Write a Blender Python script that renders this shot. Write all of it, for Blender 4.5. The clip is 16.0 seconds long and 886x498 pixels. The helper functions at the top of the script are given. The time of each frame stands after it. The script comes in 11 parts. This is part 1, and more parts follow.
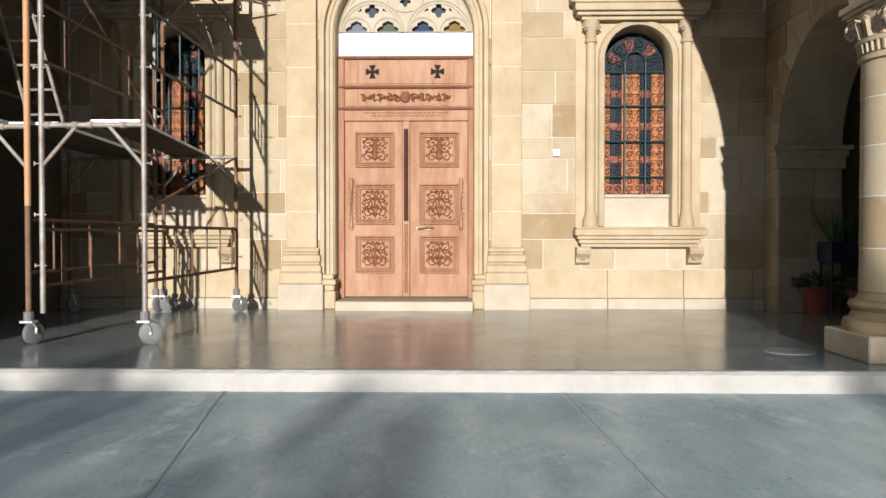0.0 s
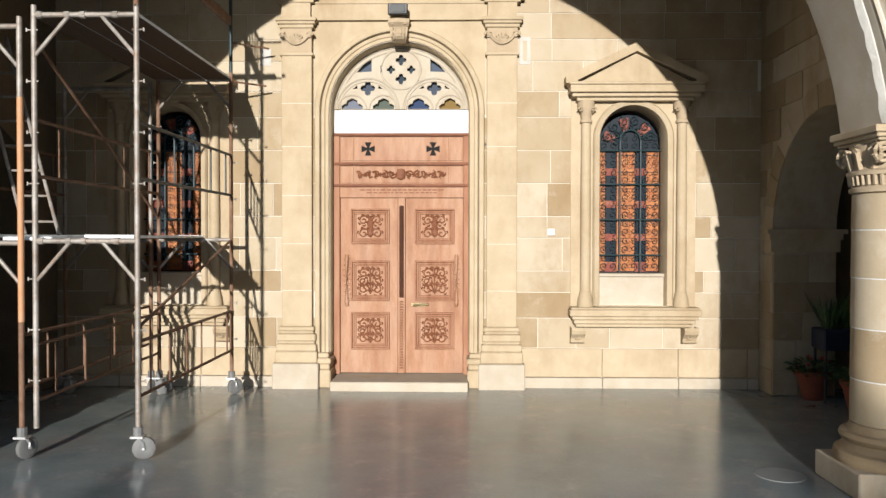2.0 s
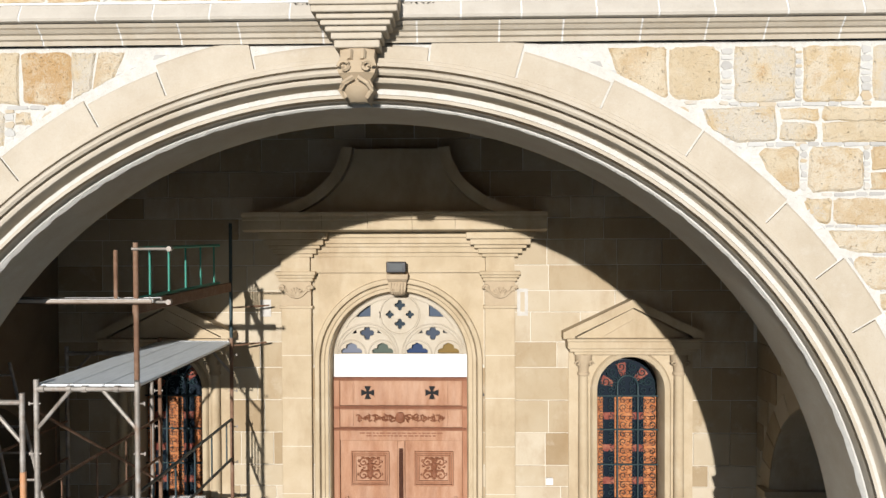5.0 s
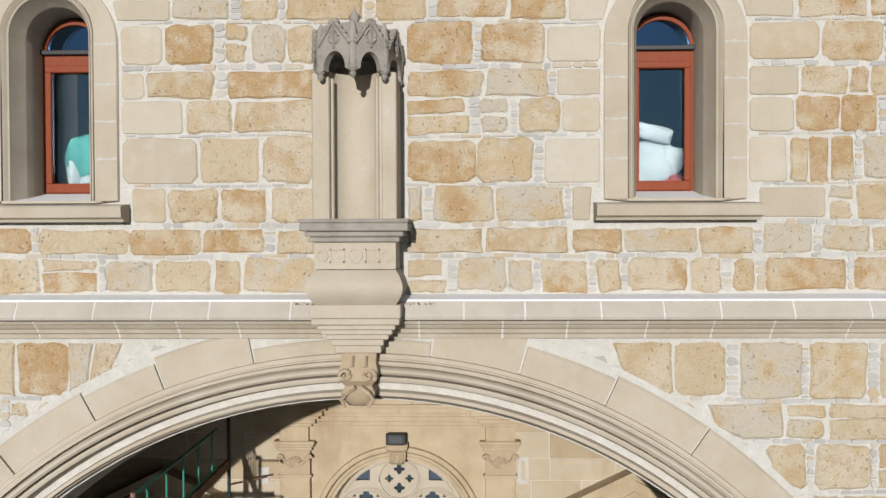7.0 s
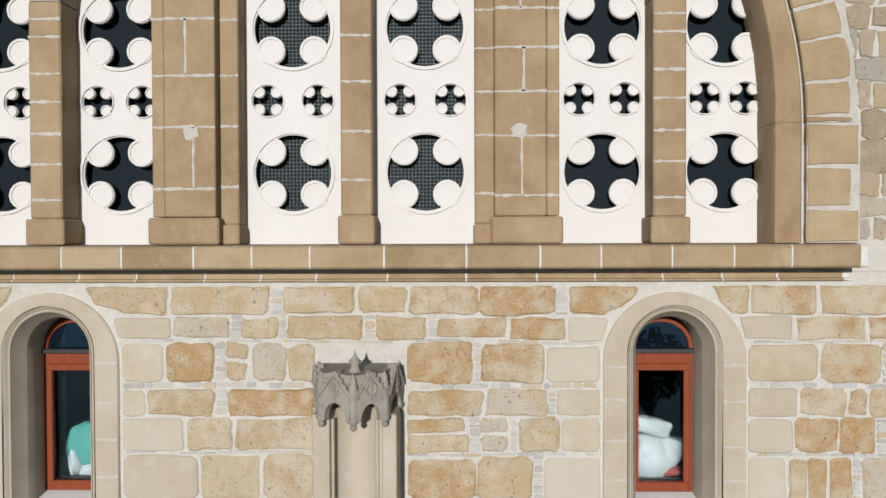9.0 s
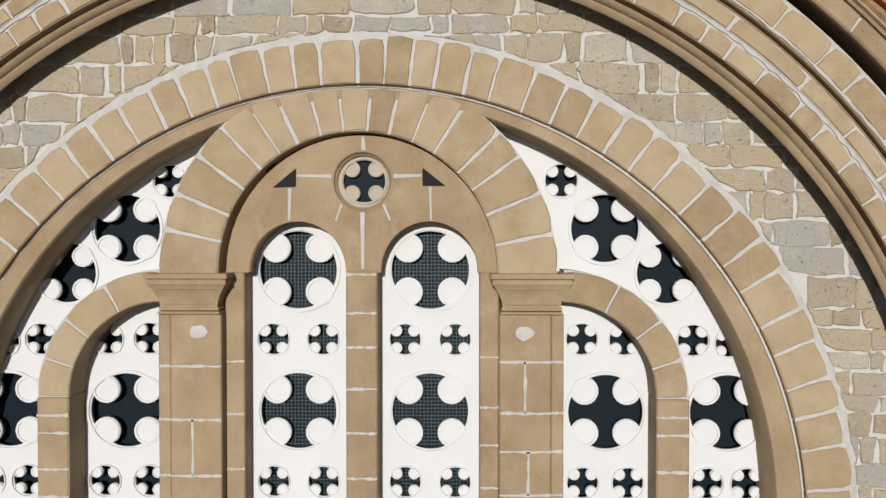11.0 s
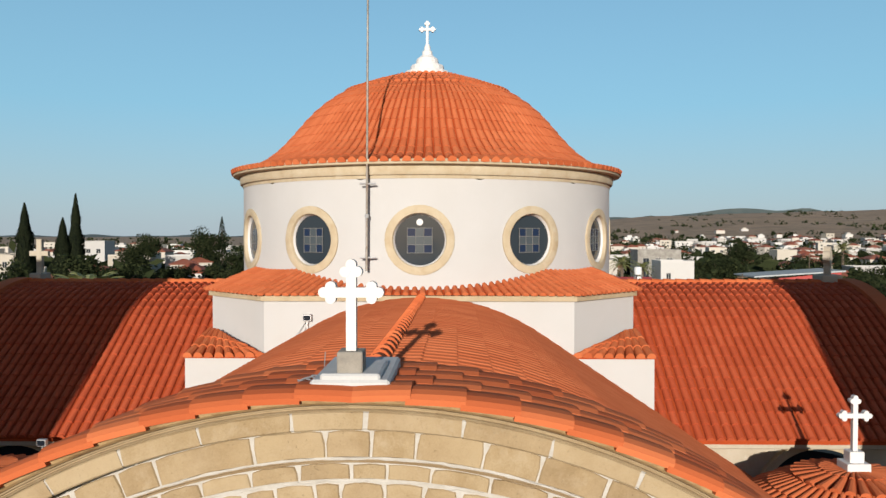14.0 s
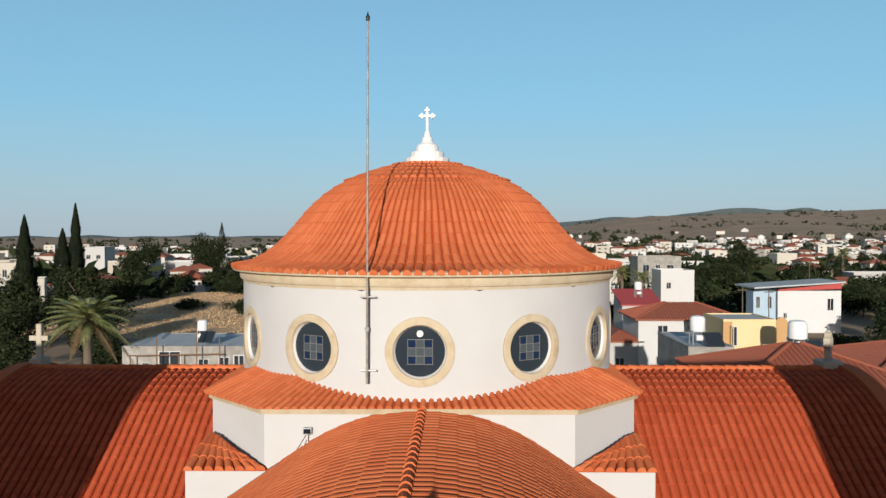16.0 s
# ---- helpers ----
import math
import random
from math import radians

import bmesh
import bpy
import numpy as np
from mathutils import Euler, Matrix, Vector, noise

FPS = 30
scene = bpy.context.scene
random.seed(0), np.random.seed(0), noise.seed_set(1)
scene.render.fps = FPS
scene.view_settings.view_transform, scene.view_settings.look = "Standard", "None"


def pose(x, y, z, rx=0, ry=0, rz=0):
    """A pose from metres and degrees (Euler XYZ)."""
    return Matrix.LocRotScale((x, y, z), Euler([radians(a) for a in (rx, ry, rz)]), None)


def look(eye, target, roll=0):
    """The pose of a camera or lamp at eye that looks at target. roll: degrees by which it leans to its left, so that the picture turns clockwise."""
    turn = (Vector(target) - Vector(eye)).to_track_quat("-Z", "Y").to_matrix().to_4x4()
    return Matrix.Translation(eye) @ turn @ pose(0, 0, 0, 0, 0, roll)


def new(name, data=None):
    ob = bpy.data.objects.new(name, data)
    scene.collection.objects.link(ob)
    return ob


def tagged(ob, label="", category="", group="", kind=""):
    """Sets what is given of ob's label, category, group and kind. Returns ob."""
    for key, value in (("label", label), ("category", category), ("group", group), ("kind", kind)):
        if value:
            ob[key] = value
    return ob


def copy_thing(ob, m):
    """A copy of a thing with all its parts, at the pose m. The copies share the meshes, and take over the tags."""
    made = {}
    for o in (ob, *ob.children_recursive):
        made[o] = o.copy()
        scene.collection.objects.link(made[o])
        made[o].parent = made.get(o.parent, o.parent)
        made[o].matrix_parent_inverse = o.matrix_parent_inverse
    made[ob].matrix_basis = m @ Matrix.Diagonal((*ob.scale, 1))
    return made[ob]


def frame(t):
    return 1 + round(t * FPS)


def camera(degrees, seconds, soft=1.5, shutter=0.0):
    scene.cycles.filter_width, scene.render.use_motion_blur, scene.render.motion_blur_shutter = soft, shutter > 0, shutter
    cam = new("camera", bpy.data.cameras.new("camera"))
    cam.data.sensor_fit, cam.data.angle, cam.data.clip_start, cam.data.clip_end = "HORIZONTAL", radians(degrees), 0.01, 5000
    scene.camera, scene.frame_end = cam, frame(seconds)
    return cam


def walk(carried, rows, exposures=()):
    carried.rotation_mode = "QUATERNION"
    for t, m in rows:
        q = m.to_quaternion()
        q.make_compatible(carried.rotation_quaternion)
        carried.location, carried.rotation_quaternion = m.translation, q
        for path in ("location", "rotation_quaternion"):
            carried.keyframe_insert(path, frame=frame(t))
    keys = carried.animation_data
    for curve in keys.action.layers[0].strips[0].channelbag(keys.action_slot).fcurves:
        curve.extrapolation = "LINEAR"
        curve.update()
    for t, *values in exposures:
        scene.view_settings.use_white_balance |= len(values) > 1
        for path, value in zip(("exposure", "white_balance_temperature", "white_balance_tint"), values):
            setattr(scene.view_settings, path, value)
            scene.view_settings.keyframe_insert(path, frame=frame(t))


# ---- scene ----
cam = camera(60.0, 16.0, soft=1.5)
PATH = [
    (0, (0.028, -0.074, 0.976), (-0.012, 1.925, 0.94), 0.0),
    (0.5, (0.052, -0.057, 1.108), (0.013, 1.942, 1.071), 0.0),
    (1, (0.09, -0.065, 1.413), (0.049, 1.934, 1.376), 0.0),
    (1.5, (0.115, -0.07, 1.756), (0.071, 1.929, 1.72), 0.1),
    (2, (0.1, -0.072, 2.06), (0.059, 1.928, 2.027), 0.1),
    (2.5, (0.102, -0.075, 2.432), (0.061, 1.925, 2.4), 0.1),
    (3, (0.116, -0.081, 3.01), (0.071, 1.918, 2.977), 0.1),
    (3.5, (0.115, -0.097, 3.735), (0.071, 1.902, 3.7), -0.1),
    (5.8, (0.198, -0.108, 6.443), (0.149, 1.891, 6.408), -0.2),
    (6, (0.202, -0.101, 6.67), (0.153, 1.898, 6.635), -0.2),
    (6.5, (0.17, -0.045, 7.314), (0.128, 1.955, 7.279), -0.2),
    (7, (0.124, 0.014, 7.9), (0.084, 2.013, 7.867), -0.2),
    (7.5, (0.124, 0.041, 8.468), (0.085, 2.04, 8.437), -0.1),
    (8, (0.151, 0.038, 9.103), (0.11, 2.038, 9.071), -0.2),
    (8.2, (0.152, 0.046, 9.358), (0.112, 2.046, 9.325), -0.2),
    (10.3, (0.061, 0.011, 12.357), (0.024, 2.01, 12.323), -0.2),
    (10.5, (0.058, 0.012, 12.697), (0.023, 2.011, 12.663), -0.2),
    (11, (0.081, 0.031, 13.542), (0.046, 2.03, 13.507), -0.0),
    (11.5, (0.11, 0.029, 14.345), (0.074, 2.028, 14.312), -0.0),
    (12, (0.117, 0.033, 15.104), (0.083, 2.033, 15.069), -0.0),
    (12.5, (0.113, 0.048, 15.768), (0.078, 2.047, 15.733), -0.0),
    (13, (0.091, 0.044, 16.398), (0.057, 2.043, 16.363), -0.0),
    (13.5, (0.078, 0.049, 17.057), (0.044, 2.049, 17.021), -0.0),
    (14, (0.068, 0.048, 17.727), (0.034, 2.047, 17.69), -0.0),
    (14.5, (0.083, 0.074, 18.387), (0.048, 2.073, 18.35), -0.0),
    (15, (0.076, 0.097, 19.036), (0.041, 2.097, 18.999), -0.1),
    (15.5, (0.069, 0.114, 19.684), (0.035, 2.113, 19.647), -0.1),
    (16, (0.062, 0.124, 20.221), (0.028, 2.124, 20.183), -0.1),
]
EXPOSURES = [(0.0, 0.68, 6100, 10), (3.5, 0.68, 6100, 10), (6.0, 0.33, 5950, 10), (7.0, 0.08, 6000, 10), (8.0, 0.02, 6050, 10), (10.3, -0.1, 5950, 10), (11.0, -0.02, 5900, 10), (12.0, 0.26, 5950, 9), (12.7, 0.36, 6600, 10), (13.5, 0.36, 6600, 10), (16.0, 0.35, 6450, 10)]
walk(cam, [(t, look(eye, target, roll)) for t, eye, target, roll in PATH], EXPOSURES)

# ---- light ----
SUN_EL, SUN_AZ = 10.8, 4.1          # degrees above the horizon, and to the left of the church's axis
to_sun = Vector((-math.sin(radians(SUN_AZ)) * math.cos(radians(SUN_EL)), -math.cos(radians(SUN_AZ)) * math.cos(radians(SUN_EL)), math.sin(radians(SUN_EL))))
sun = new("sun", bpy.data.lights.new("sun", "SUN"))
sun.data.energy, sun.data.angle, sun.data.color = 5.0, radians(0.6), (1.0, 0.93, 0.84)
sun.rotation_euler = to_sun.to_track_quat("Z", "Y").to_euler()
world = bpy.data.worlds.new("sky")
scene.world = world
world.use_nodes = True
wn = world.node_tree.nodes
sky = wn.new("ShaderNodeTexSky")
sky.sky_type, sky.sun_disc = "NISHITA", False
sky.sun_elevation, sky.sun_rotation = radians(SUN_EL), radians(180 + SUN_AZ)
sky.air_density, sky.dust_density, sky.ozone_density = 1.0, 1.0, 4.0
wn["Background"].inputs["Strength"].default_value = 0.1
# a pale haze low over the horizon, all round
wlink = world.node_tree.links.new
coord, parts_, ramp_w, mix_w = wn.new("ShaderNodeTexCoord"), wn.new("ShaderNodeSeparateXYZ"), wn.new("ShaderNodeMapRange"), wn.new("ShaderNodeMix")
mix_w.data_type = "RGBA"
ramp_w.inputs["From Min"].default_value, ramp_w.inputs["From Max"].default_value = -0.05, 0.38
ramp_w.inputs["To Min"].default_value, ramp_w.inputs["To Max"].default_value = 0.85, 0.42
ramp_h = wn.new("ShaderNodeMapRange")
ramp_h.inputs["From Min"].default_value, ramp_h.inputs["From Max"].default_value = 0.16, -0.02
wlink(parts_.outputs["Z"], ramp_h.inputs["Value"])
wlink(coord.outputs["Generated"], parts_.inputs[0])
wlink(parts_.outputs["Z"], ramp_w.inputs["Value"])
# the sky deepens overhead
deep, fade = wn.new("ShaderNodeMapRange"), wn.new("ShaderNodeMath")
deep.inputs["From Min"].default_value, deep.inputs["From Max"].default_value = 0.36, 0.85
deep.inputs["To Min"].default_value, deep.inputs["To Max"].default_value = 1.0, 0.15
fade.operation = "MULTIPLY"
wlink(parts_.outputs["Z"], deep.inputs["Value"])
wlink(ramp_w.outputs["Result"], fade.inputs[0])
wlink(deep.outputs["Result"], fade.inputs[1])
wlink(fade.outputs[0], mix_w.inputs["Factor"])
wlink(sky.outputs[0], mix_w.inputs[6])
haze = wn.new("ShaderNodeMix")
haze.data_type = "RGBA"
haze.inputs[6].default_value, haze.inputs[7].default_value = (2.45, 5.0, 6.4, 1), (3.85, 4.45, 4.95, 1)
wlink(ramp_h.outputs["Result"], haze.inputs["Factor"])
# towards the sun the haze is whiter
glow, aim, near = wn.new("ShaderNodeMix"), wn.new("ShaderNodeVectorMath"), wn.new("ShaderNodeMapRange")
glow.data_type, aim.operation = "RGBA", "DOT_PRODUCT"
aim.inputs[1].default_value = to_sun
near.inputs["From Min"].default_value, near.inputs["From Max"].default_value = -0.25, 0.9
glow.inputs[7].default_value = (3.0, 2.5, 2.0, 1)
wlink(coord.outputs["Generated"], aim.inputs[0])
wlink(aim.outputs["Value"], near.inputs["Value"])
wlink(near.outputs["Result"], glow.inputs["Factor"])
wlink(haze.outputs[2], glow.inputs[6])
wlink(glow.outputs[2], mix_w.inputs[7])
wlink(mix_w.outputs[2], wn["Background"].inputs["Color"])


# ---- materials ----
def material(name, colours, rough=0.8, scale=6.0, fine=60.0, bump=0.3, metal=0.0, island="", stain=0.0, stain_colour=(0.1, 0.08, 0.06), depth=0.006, spread=0.5, stretch=(1, 1, 1), stain_scale=0.8, streak=1.0, soft=0.0, spec=0.35, pores=0.0, smear=0.0, smear_colour=(0.46, 0.42, 0.36), smear_scale=7.0):
    """A surface in world metres: a ramp of colours by a coarse noise (and by piece), a fine grain, stains and a bump."""
    m = bpy.data.materials.new(name)
    m.use_nodes = True
    n, link = m.node_tree.nodes, m.node_tree.links.new
    b = n["Principled BSDF"]
    geo = n.new("ShaderNodeNewGeometry")
    vec = n.new("ShaderNodeVectorMath")
    vec.operation = "MULTIPLY"
    vec.inputs[1].default_value = stretch
    link(geo.outputs["Position"], vec.inputs[0])

    def noisy(s, detail=4.0, rough_=0.6, source=vec):
        t = n.new("ShaderNodeTexNoise")
        t.inputs["Scale"].default_value, t.inputs["Detail"].default_value, t.inputs["Roughness"].default_value = s, detail, rough_
        link(source.outputs[0], t.inputs["Vector"])
        return t

    def maths(op, a, c):
        t = n.new("ShaderNodeMath")
        t.operation = op
        for k, v in enumerate((a, c)):
            if isinstance(v, (int, float)):
                t.inputs[k].default_value = v
            else:
                link(v, t.inputs[k])
        return t.outputs[0]

    geo_pos = n.new("ShaderNodeVectorMath")
    geo_pos.operation = "ADD"
    link(geo.outputs["Position"], geo_pos.inputs[0])
    coarse, grain = noisy(scale), noisy(fine, 3.0, 0.7)
    value = maths("MULTIPLY", maths("SUBTRACT", coarse.outputs["Fac"], 0.5), 1.6)
    value = maths("ADD", value, maths("MULTIPLY", maths("SUBTRACT", grain.outputs["Fac"], 0.5), 0.7))
    if island:
        if island == "object":
            info = n.new("ShaderNodeObjectInfo").outputs["Random"]
        else:
            info = geo.outputs["Random Per Island"]
        value = maths("ADD", maths("MULTIPLY", value, spread), info)
    else:
        value = maths("ADD", value, 0.5)
    ramp = n.new("ShaderNodeValToRGB")
    link(value, ramp.inputs["Fac"])
    els = ramp.color_ramp.elements
    while len(els) < len(colours):
        els.new(0.5)
    for k, c in enumerate(colours):
        els[k].position = k / max(1, len(colours) - 1)
        els[k].color = (*c, 1)
    colour = ramp.outputs["Color"]
    if stain:
        spots = noisy(stain_scale, 6.0, 0.7)
        if streak != 1.0:
            vs = n.new("ShaderNodeVectorMath")
            vs.operation = "MULTIPLY"
            vs.inputs[1].default_value = (1, 1, streak)
            link(geo.outputs["Position"], vs.inputs[0])
            link(vs.outputs[0], spots.inputs["Vector"])
        sr = n.new("ShaderNodeValToRGB")
        sr.color_ramp.elements[0].position, sr.color_ramp.elements[1].position = 0.5 - soft, 0.72 + soft
        link(spots.outputs["Fac"], sr.inputs["Fac"])
        mix = n.new("ShaderNodeMix")
        mix.data_type = "RGBA"
        link(maths("MULTIPLY", sr.outputs["Color"], stain), mix.inputs["Factor"])
        link(colour, mix.inputs[6])
        mix.inputs[7].default_value = (*stain_colour, 1)
        colour = mix.outputs[2]
    pit = None
    if smear:
        wash = noisy(smear_scale, 8.0, 0.75)
        sm = n.new("ShaderNodeMapRange")
        sm.inputs["From Min"].default_value, sm.inputs["From Max"].default_value = 0.55, 0.68
        link(wash.outputs["Fac"], sm.inputs["Value"])
        mix = n.new("ShaderNodeMix")
        mix.data_type = "RGBA"
        link(maths("MULTIPLY", sm.outputs["Result"], smear), mix.inputs["Factor"])
        link(colour, mix.inputs[6])
        mix.inputs[7].default_value = (*smear_colour, 1)
        colour = mix.outputs[2]
    if pores:
        holes_ = noisy(52.0, 4.0, 0.6, geo_pos)
        pm = n.new("ShaderNodeMapRange")
        pm.inputs["From Min"].default_value, pm.inputs["From Max"].default_value = 0.36, 0.26
        link(holes_.outputs["Fac"], pm.inputs["Value"])
        pit = pm.outputs["Result"]
        mix = n.new("ShaderNodeMix")
        mix.data_type, mix.blend_type = "RGBA", "MULTIPLY"
        link(maths("MULTIPLY", pit, pores), mix.inputs["Factor"])
        link(colour, mix.inputs[6])
        mix.inputs[7].default_value = (0.42, 0.33, 0.25, 1)
        colour = mix.outputs[2]
    link(colour, b.inputs["Base Color"])
    b.inputs["Metallic"].default_value = metal
    b.inputs["Specular IOR Level"].default_value = spec
    link(maths("ADD", maths("MULTIPLY", maths("SUBTRACT", coarse.outputs["Fac"], 0.5), 0.25), rough), b.inputs["Roughness"])
    if bump:
        bp = n.new("ShaderNodeBump")
        bp.inputs["Strength"].default_value, bp.inputs["Distance"].default_value = bump, depth
        height = maths("ADD", maths("MULTIPLY", coarse.outputs["Fac"], 0.6), grain.outputs["Fac"])
        if pit:
            height = maths("SUBTRACT", height, maths("MULTIPLY", pit, 0.9))
        link(height, bp.inputs["Height"])
        link(bp.outputs["Normal"], b.inputs["Normal"])
    return m


def glassy(name, colour, rough=0.05, spec=0.5):
    m = bpy.data.materials.new(name)
    m.use_nodes = True
    b = m.node_tree.nodes["Principled BSDF"]
    b.inputs["Base Color"].default_value, b.inputs["Roughness"].default_value = (*colour, 1), rough
    b.inputs["IOR"].default_value, b.inputs["Specular IOR Level"].default_value = 1.5, spec
    return m


M_ASHLAR = material("ashlar", [(0.245, 0.178, 0.10), (0.305, 0.238, 0.148), (0.345, 0.282, 0.19), (0.395, 0.335, 0.245)], 0.85, 2.2, 90, 0.6, island="object", spread=0.45, stain=0.75, stain_colour=(0.215, 0.14, 0.068), stain_scale=1.0, streak=0.5, pores=0.35, smear=0.45, smear_colour=(0.42, 0.365, 0.28), smear_scale=2.4)
M_JOINT = material("ashlar_joint", [(0.48, 0.43, 0.345), (0.56, 0.515, 0.435)], 0.9, 5, 80, 0.4)
M_DRESSED = material("dressed_stone", [(0.295, 0.228, 0.138), (0.36, 0.286, 0.184), (0.405, 0.33, 0.228)], 0.8, 2.8, 90, 0.45, stain=0.6, stain_colour=(0.235, 0.162, 0.085), stain_scale=1.5, streak=0.35, pores=0.3, smear=0.3, smear_colour=(0.42, 0.36, 0.265), smear_scale=4.0)
M_CARVED = material("carved_stone", [(0.294, 0.226, 0.145), (0.357, 0.282, 0.187)], 0.85, 12, 90, 0.4)
M_PALE = material("pale_trim_stone", [(0.31, 0.26, 0.19), (0.362, 0.314, 0.242), (0.405, 0.36, 0.29)], 0.85, 2.4, 80, 0.45, stain=0.4, stain_colour=(0.285, 0.23, 0.15), streak=0.3, pores=0.15, smear=0.35, smear_colour=(0.43, 0.395, 0.335), smear_scale=4.0)
M_GREY = material("weathered_stone", [(0.157, 0.144, 0.125), (0.243, 0.221, 0.186), (0.299, 0.273, 0.235)], 0.9, 7, 80, 0.6)
M_RUBBLE = material("rubble_stone", [(0.385, 0.305, 0.19), (0.425, 0.355, 0.245), (0.36, 0.262, 0.142), (0.44, 0.382, 0.288), (0.39, 0.29, 0.155), (0.395, 0.36, 0.30), (0.41, 0.335, 0.22), (0.33, 0.205, 0.085), (0.43, 0.365, 0.262)], 0.92, 4.5, 70, 1.0, island="object", spread=0.42, stain=0.6, stain_colour=(0.465, 0.405, 0.31), depth=0.014, stain_scale=3.2, soft=0.05, pores=0.25, smear=0.4, smear_colour=(0.46, 0.41, 0.32), smear_scale=6.0)
M_QUOIN = material("smooth_pale_block", [(0.335, 0.285, 0.21), (0.37, 0.325, 0.25), (0.40, 0.36, 0.288), (0.345, 0.278, 0.185)], 0.88, 2.6, 70, 0.5, island="object", spread=0.5, stain=0.4, stain_colour=(0.43, 0.385, 0.31), stain_scale=2.5, pores=0.15, smear=0.4, smear_colour=(0.45, 0.415, 0.35), smear_scale=4.0)
M_SLIVER = material("small_filler_stone", [(0.30, 0.288, 0.262), (0.35, 0.338, 0.31), (0.40, 0.388, 0.36), (0.36, 0.29, 0.19)], 0.92, 8, 70, 0.7, island="island", spread=0.25, smear=0.4, smear_colour=(0.48, 0.465, 0.43))
M_MORTAR = material("white_mortar", [(0.42, 0.398, 0.352), (0.475, 0.455, 0.41), (0.54, 0.52, 0.478)], 0.95, 14, 60, 1.0, depth=0.014, stain=0.35, stain_colour=(0.39, 0.355, 0.30), stain_scale=3.0)
M_GREYMORTAR = material("grey_mortar", [(0.385, 0.362, 0.318), (0.44, 0.418, 0.372), (0.49, 0.47, 0.425)], 0.95, 8, 60, 0.8, depth=0.012)
M_VOUSS = material("voussoir_stone", [(0.225, 0.157, 0.083), (0.285, 0.208, 0.117), (0.33, 0.252, 0.15), (0.258, 0.184, 0.098)], 0.9, 3.2, 80, 0.7, island="object", spread=0.75, stain=0.55, stain_colour=(0.375, 0.295, 0.19), stain_scale=2.6, soft=0.06, pores=0.3, smear=0.4, smear_colour=(0.375, 0.305, 0.21), smear_scale=4.0)
M_RING = material("cream_ring_stone", [(0.345, 0.275, 0.175), (0.395, 0.325, 0.222), (0.435, 0.37, 0.268)], 0.85, 3.0, 80, 0.4, stain=0.6, stain_colour=(0.30, 0.215, 0.118), stain_scale=2.5, pores=0.2, smear=0.4, smear_colour=(0.46, 0.41, 0.32), smear_scale=4.0)
M_BROWN = material("brown_window_stone", [(0.205, 0.138, 0.072), (0.272, 0.195, 0.11), (0.33, 0.25, 0.15)], 0.9, 2.6, 80, 0.6, stain=0.55, stain_colour=(0.185, 0.115, 0.062), stain_scale=2.2, streak=0.5, pores=0.3, smear=0.4, smear_colour=(0.365, 0.29, 0.19), smear_scale=3.5)
M_STAINED = material("stained_yellow_stone", [(0.24, 0.14, 0.055), (0.33, 0.215, 0.10), (0.40, 0.30, 0.165)], 0.88, 3.0, 60, 0.5, stain=0.95, stain_colour=(0.11, 0.05, 0.018), stain_scale=2.6, streak=3.0, soft=0.04, pores=0.5)
M_GREYRUB = material("grey_rubble", [(0.27, 0.215, 0.142), (0.335, 0.28, 0.202), (0.355, 0.28, 0.172), (0.295, 0.272, 0.235), (0.385, 0.335, 0.25)], 0.94, 4.5, 60, 0.9, island="object", spread=0.45, depth=0.018, pores=0.25, smear=0.6, smear_colour=(0.41, 0.37, 0.30), smear_scale=6.0)
M_TILE = material("terracotta_tile", [(0.409, 0.103, 0.039), (0.438, 0.115, 0.044), (0.455, 0.123, 0.048), (0.478, 0.134, 0.054)], 0.85, 1.2, 40, 0.3, island="island", spread=0.6, stain=0.2, stain_colour=(0.394, 0.067, 0.027), spec=0.08)
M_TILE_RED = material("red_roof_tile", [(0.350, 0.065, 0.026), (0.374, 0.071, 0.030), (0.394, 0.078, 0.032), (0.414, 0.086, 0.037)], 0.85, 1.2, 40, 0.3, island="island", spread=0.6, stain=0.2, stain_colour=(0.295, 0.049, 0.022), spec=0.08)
M_TILE_OB = material("terracotta_tile_piece", [(0.379, 0.088, 0.032), (0.433, 0.110, 0.040), (0.473, 0.134, 0.052)], 0.85, 1.2, 40, 0.3, island="object", spread=0.5, spec=0.08, stain=0.2, stain_colour=(0.355, 0.094, 0.036))
M_DARKTILE = material("tile_bed", [(0.266, 0.043, 0.014), (0.335, 0.060, 0.018)], 0.9, 3, 40, 0.3, spec=0.05)
M_RENDER = material("cream_render", [(0.395, 0.386, 0.374), (0.425, 0.418, 0.408)], 0.9, 1.0, 50, 0.2, stain=0.2, stain_colour=(0.39, 0.366, 0.325), streak=0.2, soft=0.05, smear=0.2, smear_colour=(0.455, 0.448, 0.44), smear_scale=1.2)
M_WHITE = material("white_paint", [(0.52, 0.508, 0.49), (0.57, 0.558, 0.545)], 0.7, 2.0, 50, 0.1, stain=0.15, stain_colour=(0.62, 0.57, 0.5), streak=0.3)
M_PLASTER = material("white_grille_plaster", [(0.50, 0.487, 0.465), (0.55, 0.538, 0.516)], 0.8, 3.0, 50, 0.15, stain=0.25, stain_colour=(0.48, 0.45, 0.40), streak=0.3)
M_WOOD = material("carved_door_wood", [(0.185, 0.082, 0.041), (0.265, 0.135, 0.075), (0.35, 0.208, 0.13)], 0.6, 2.2, 50, 0.25, stretch=(3, 3, 0.7), stain=0.6, stain_colour=(0.42, 0.295, 0.21), stain_scale=1.6, spec=0.15, soft=0.12, smear=0.4, smear_colour=(0.21, 0.095, 0.048), smear_scale=2.5)
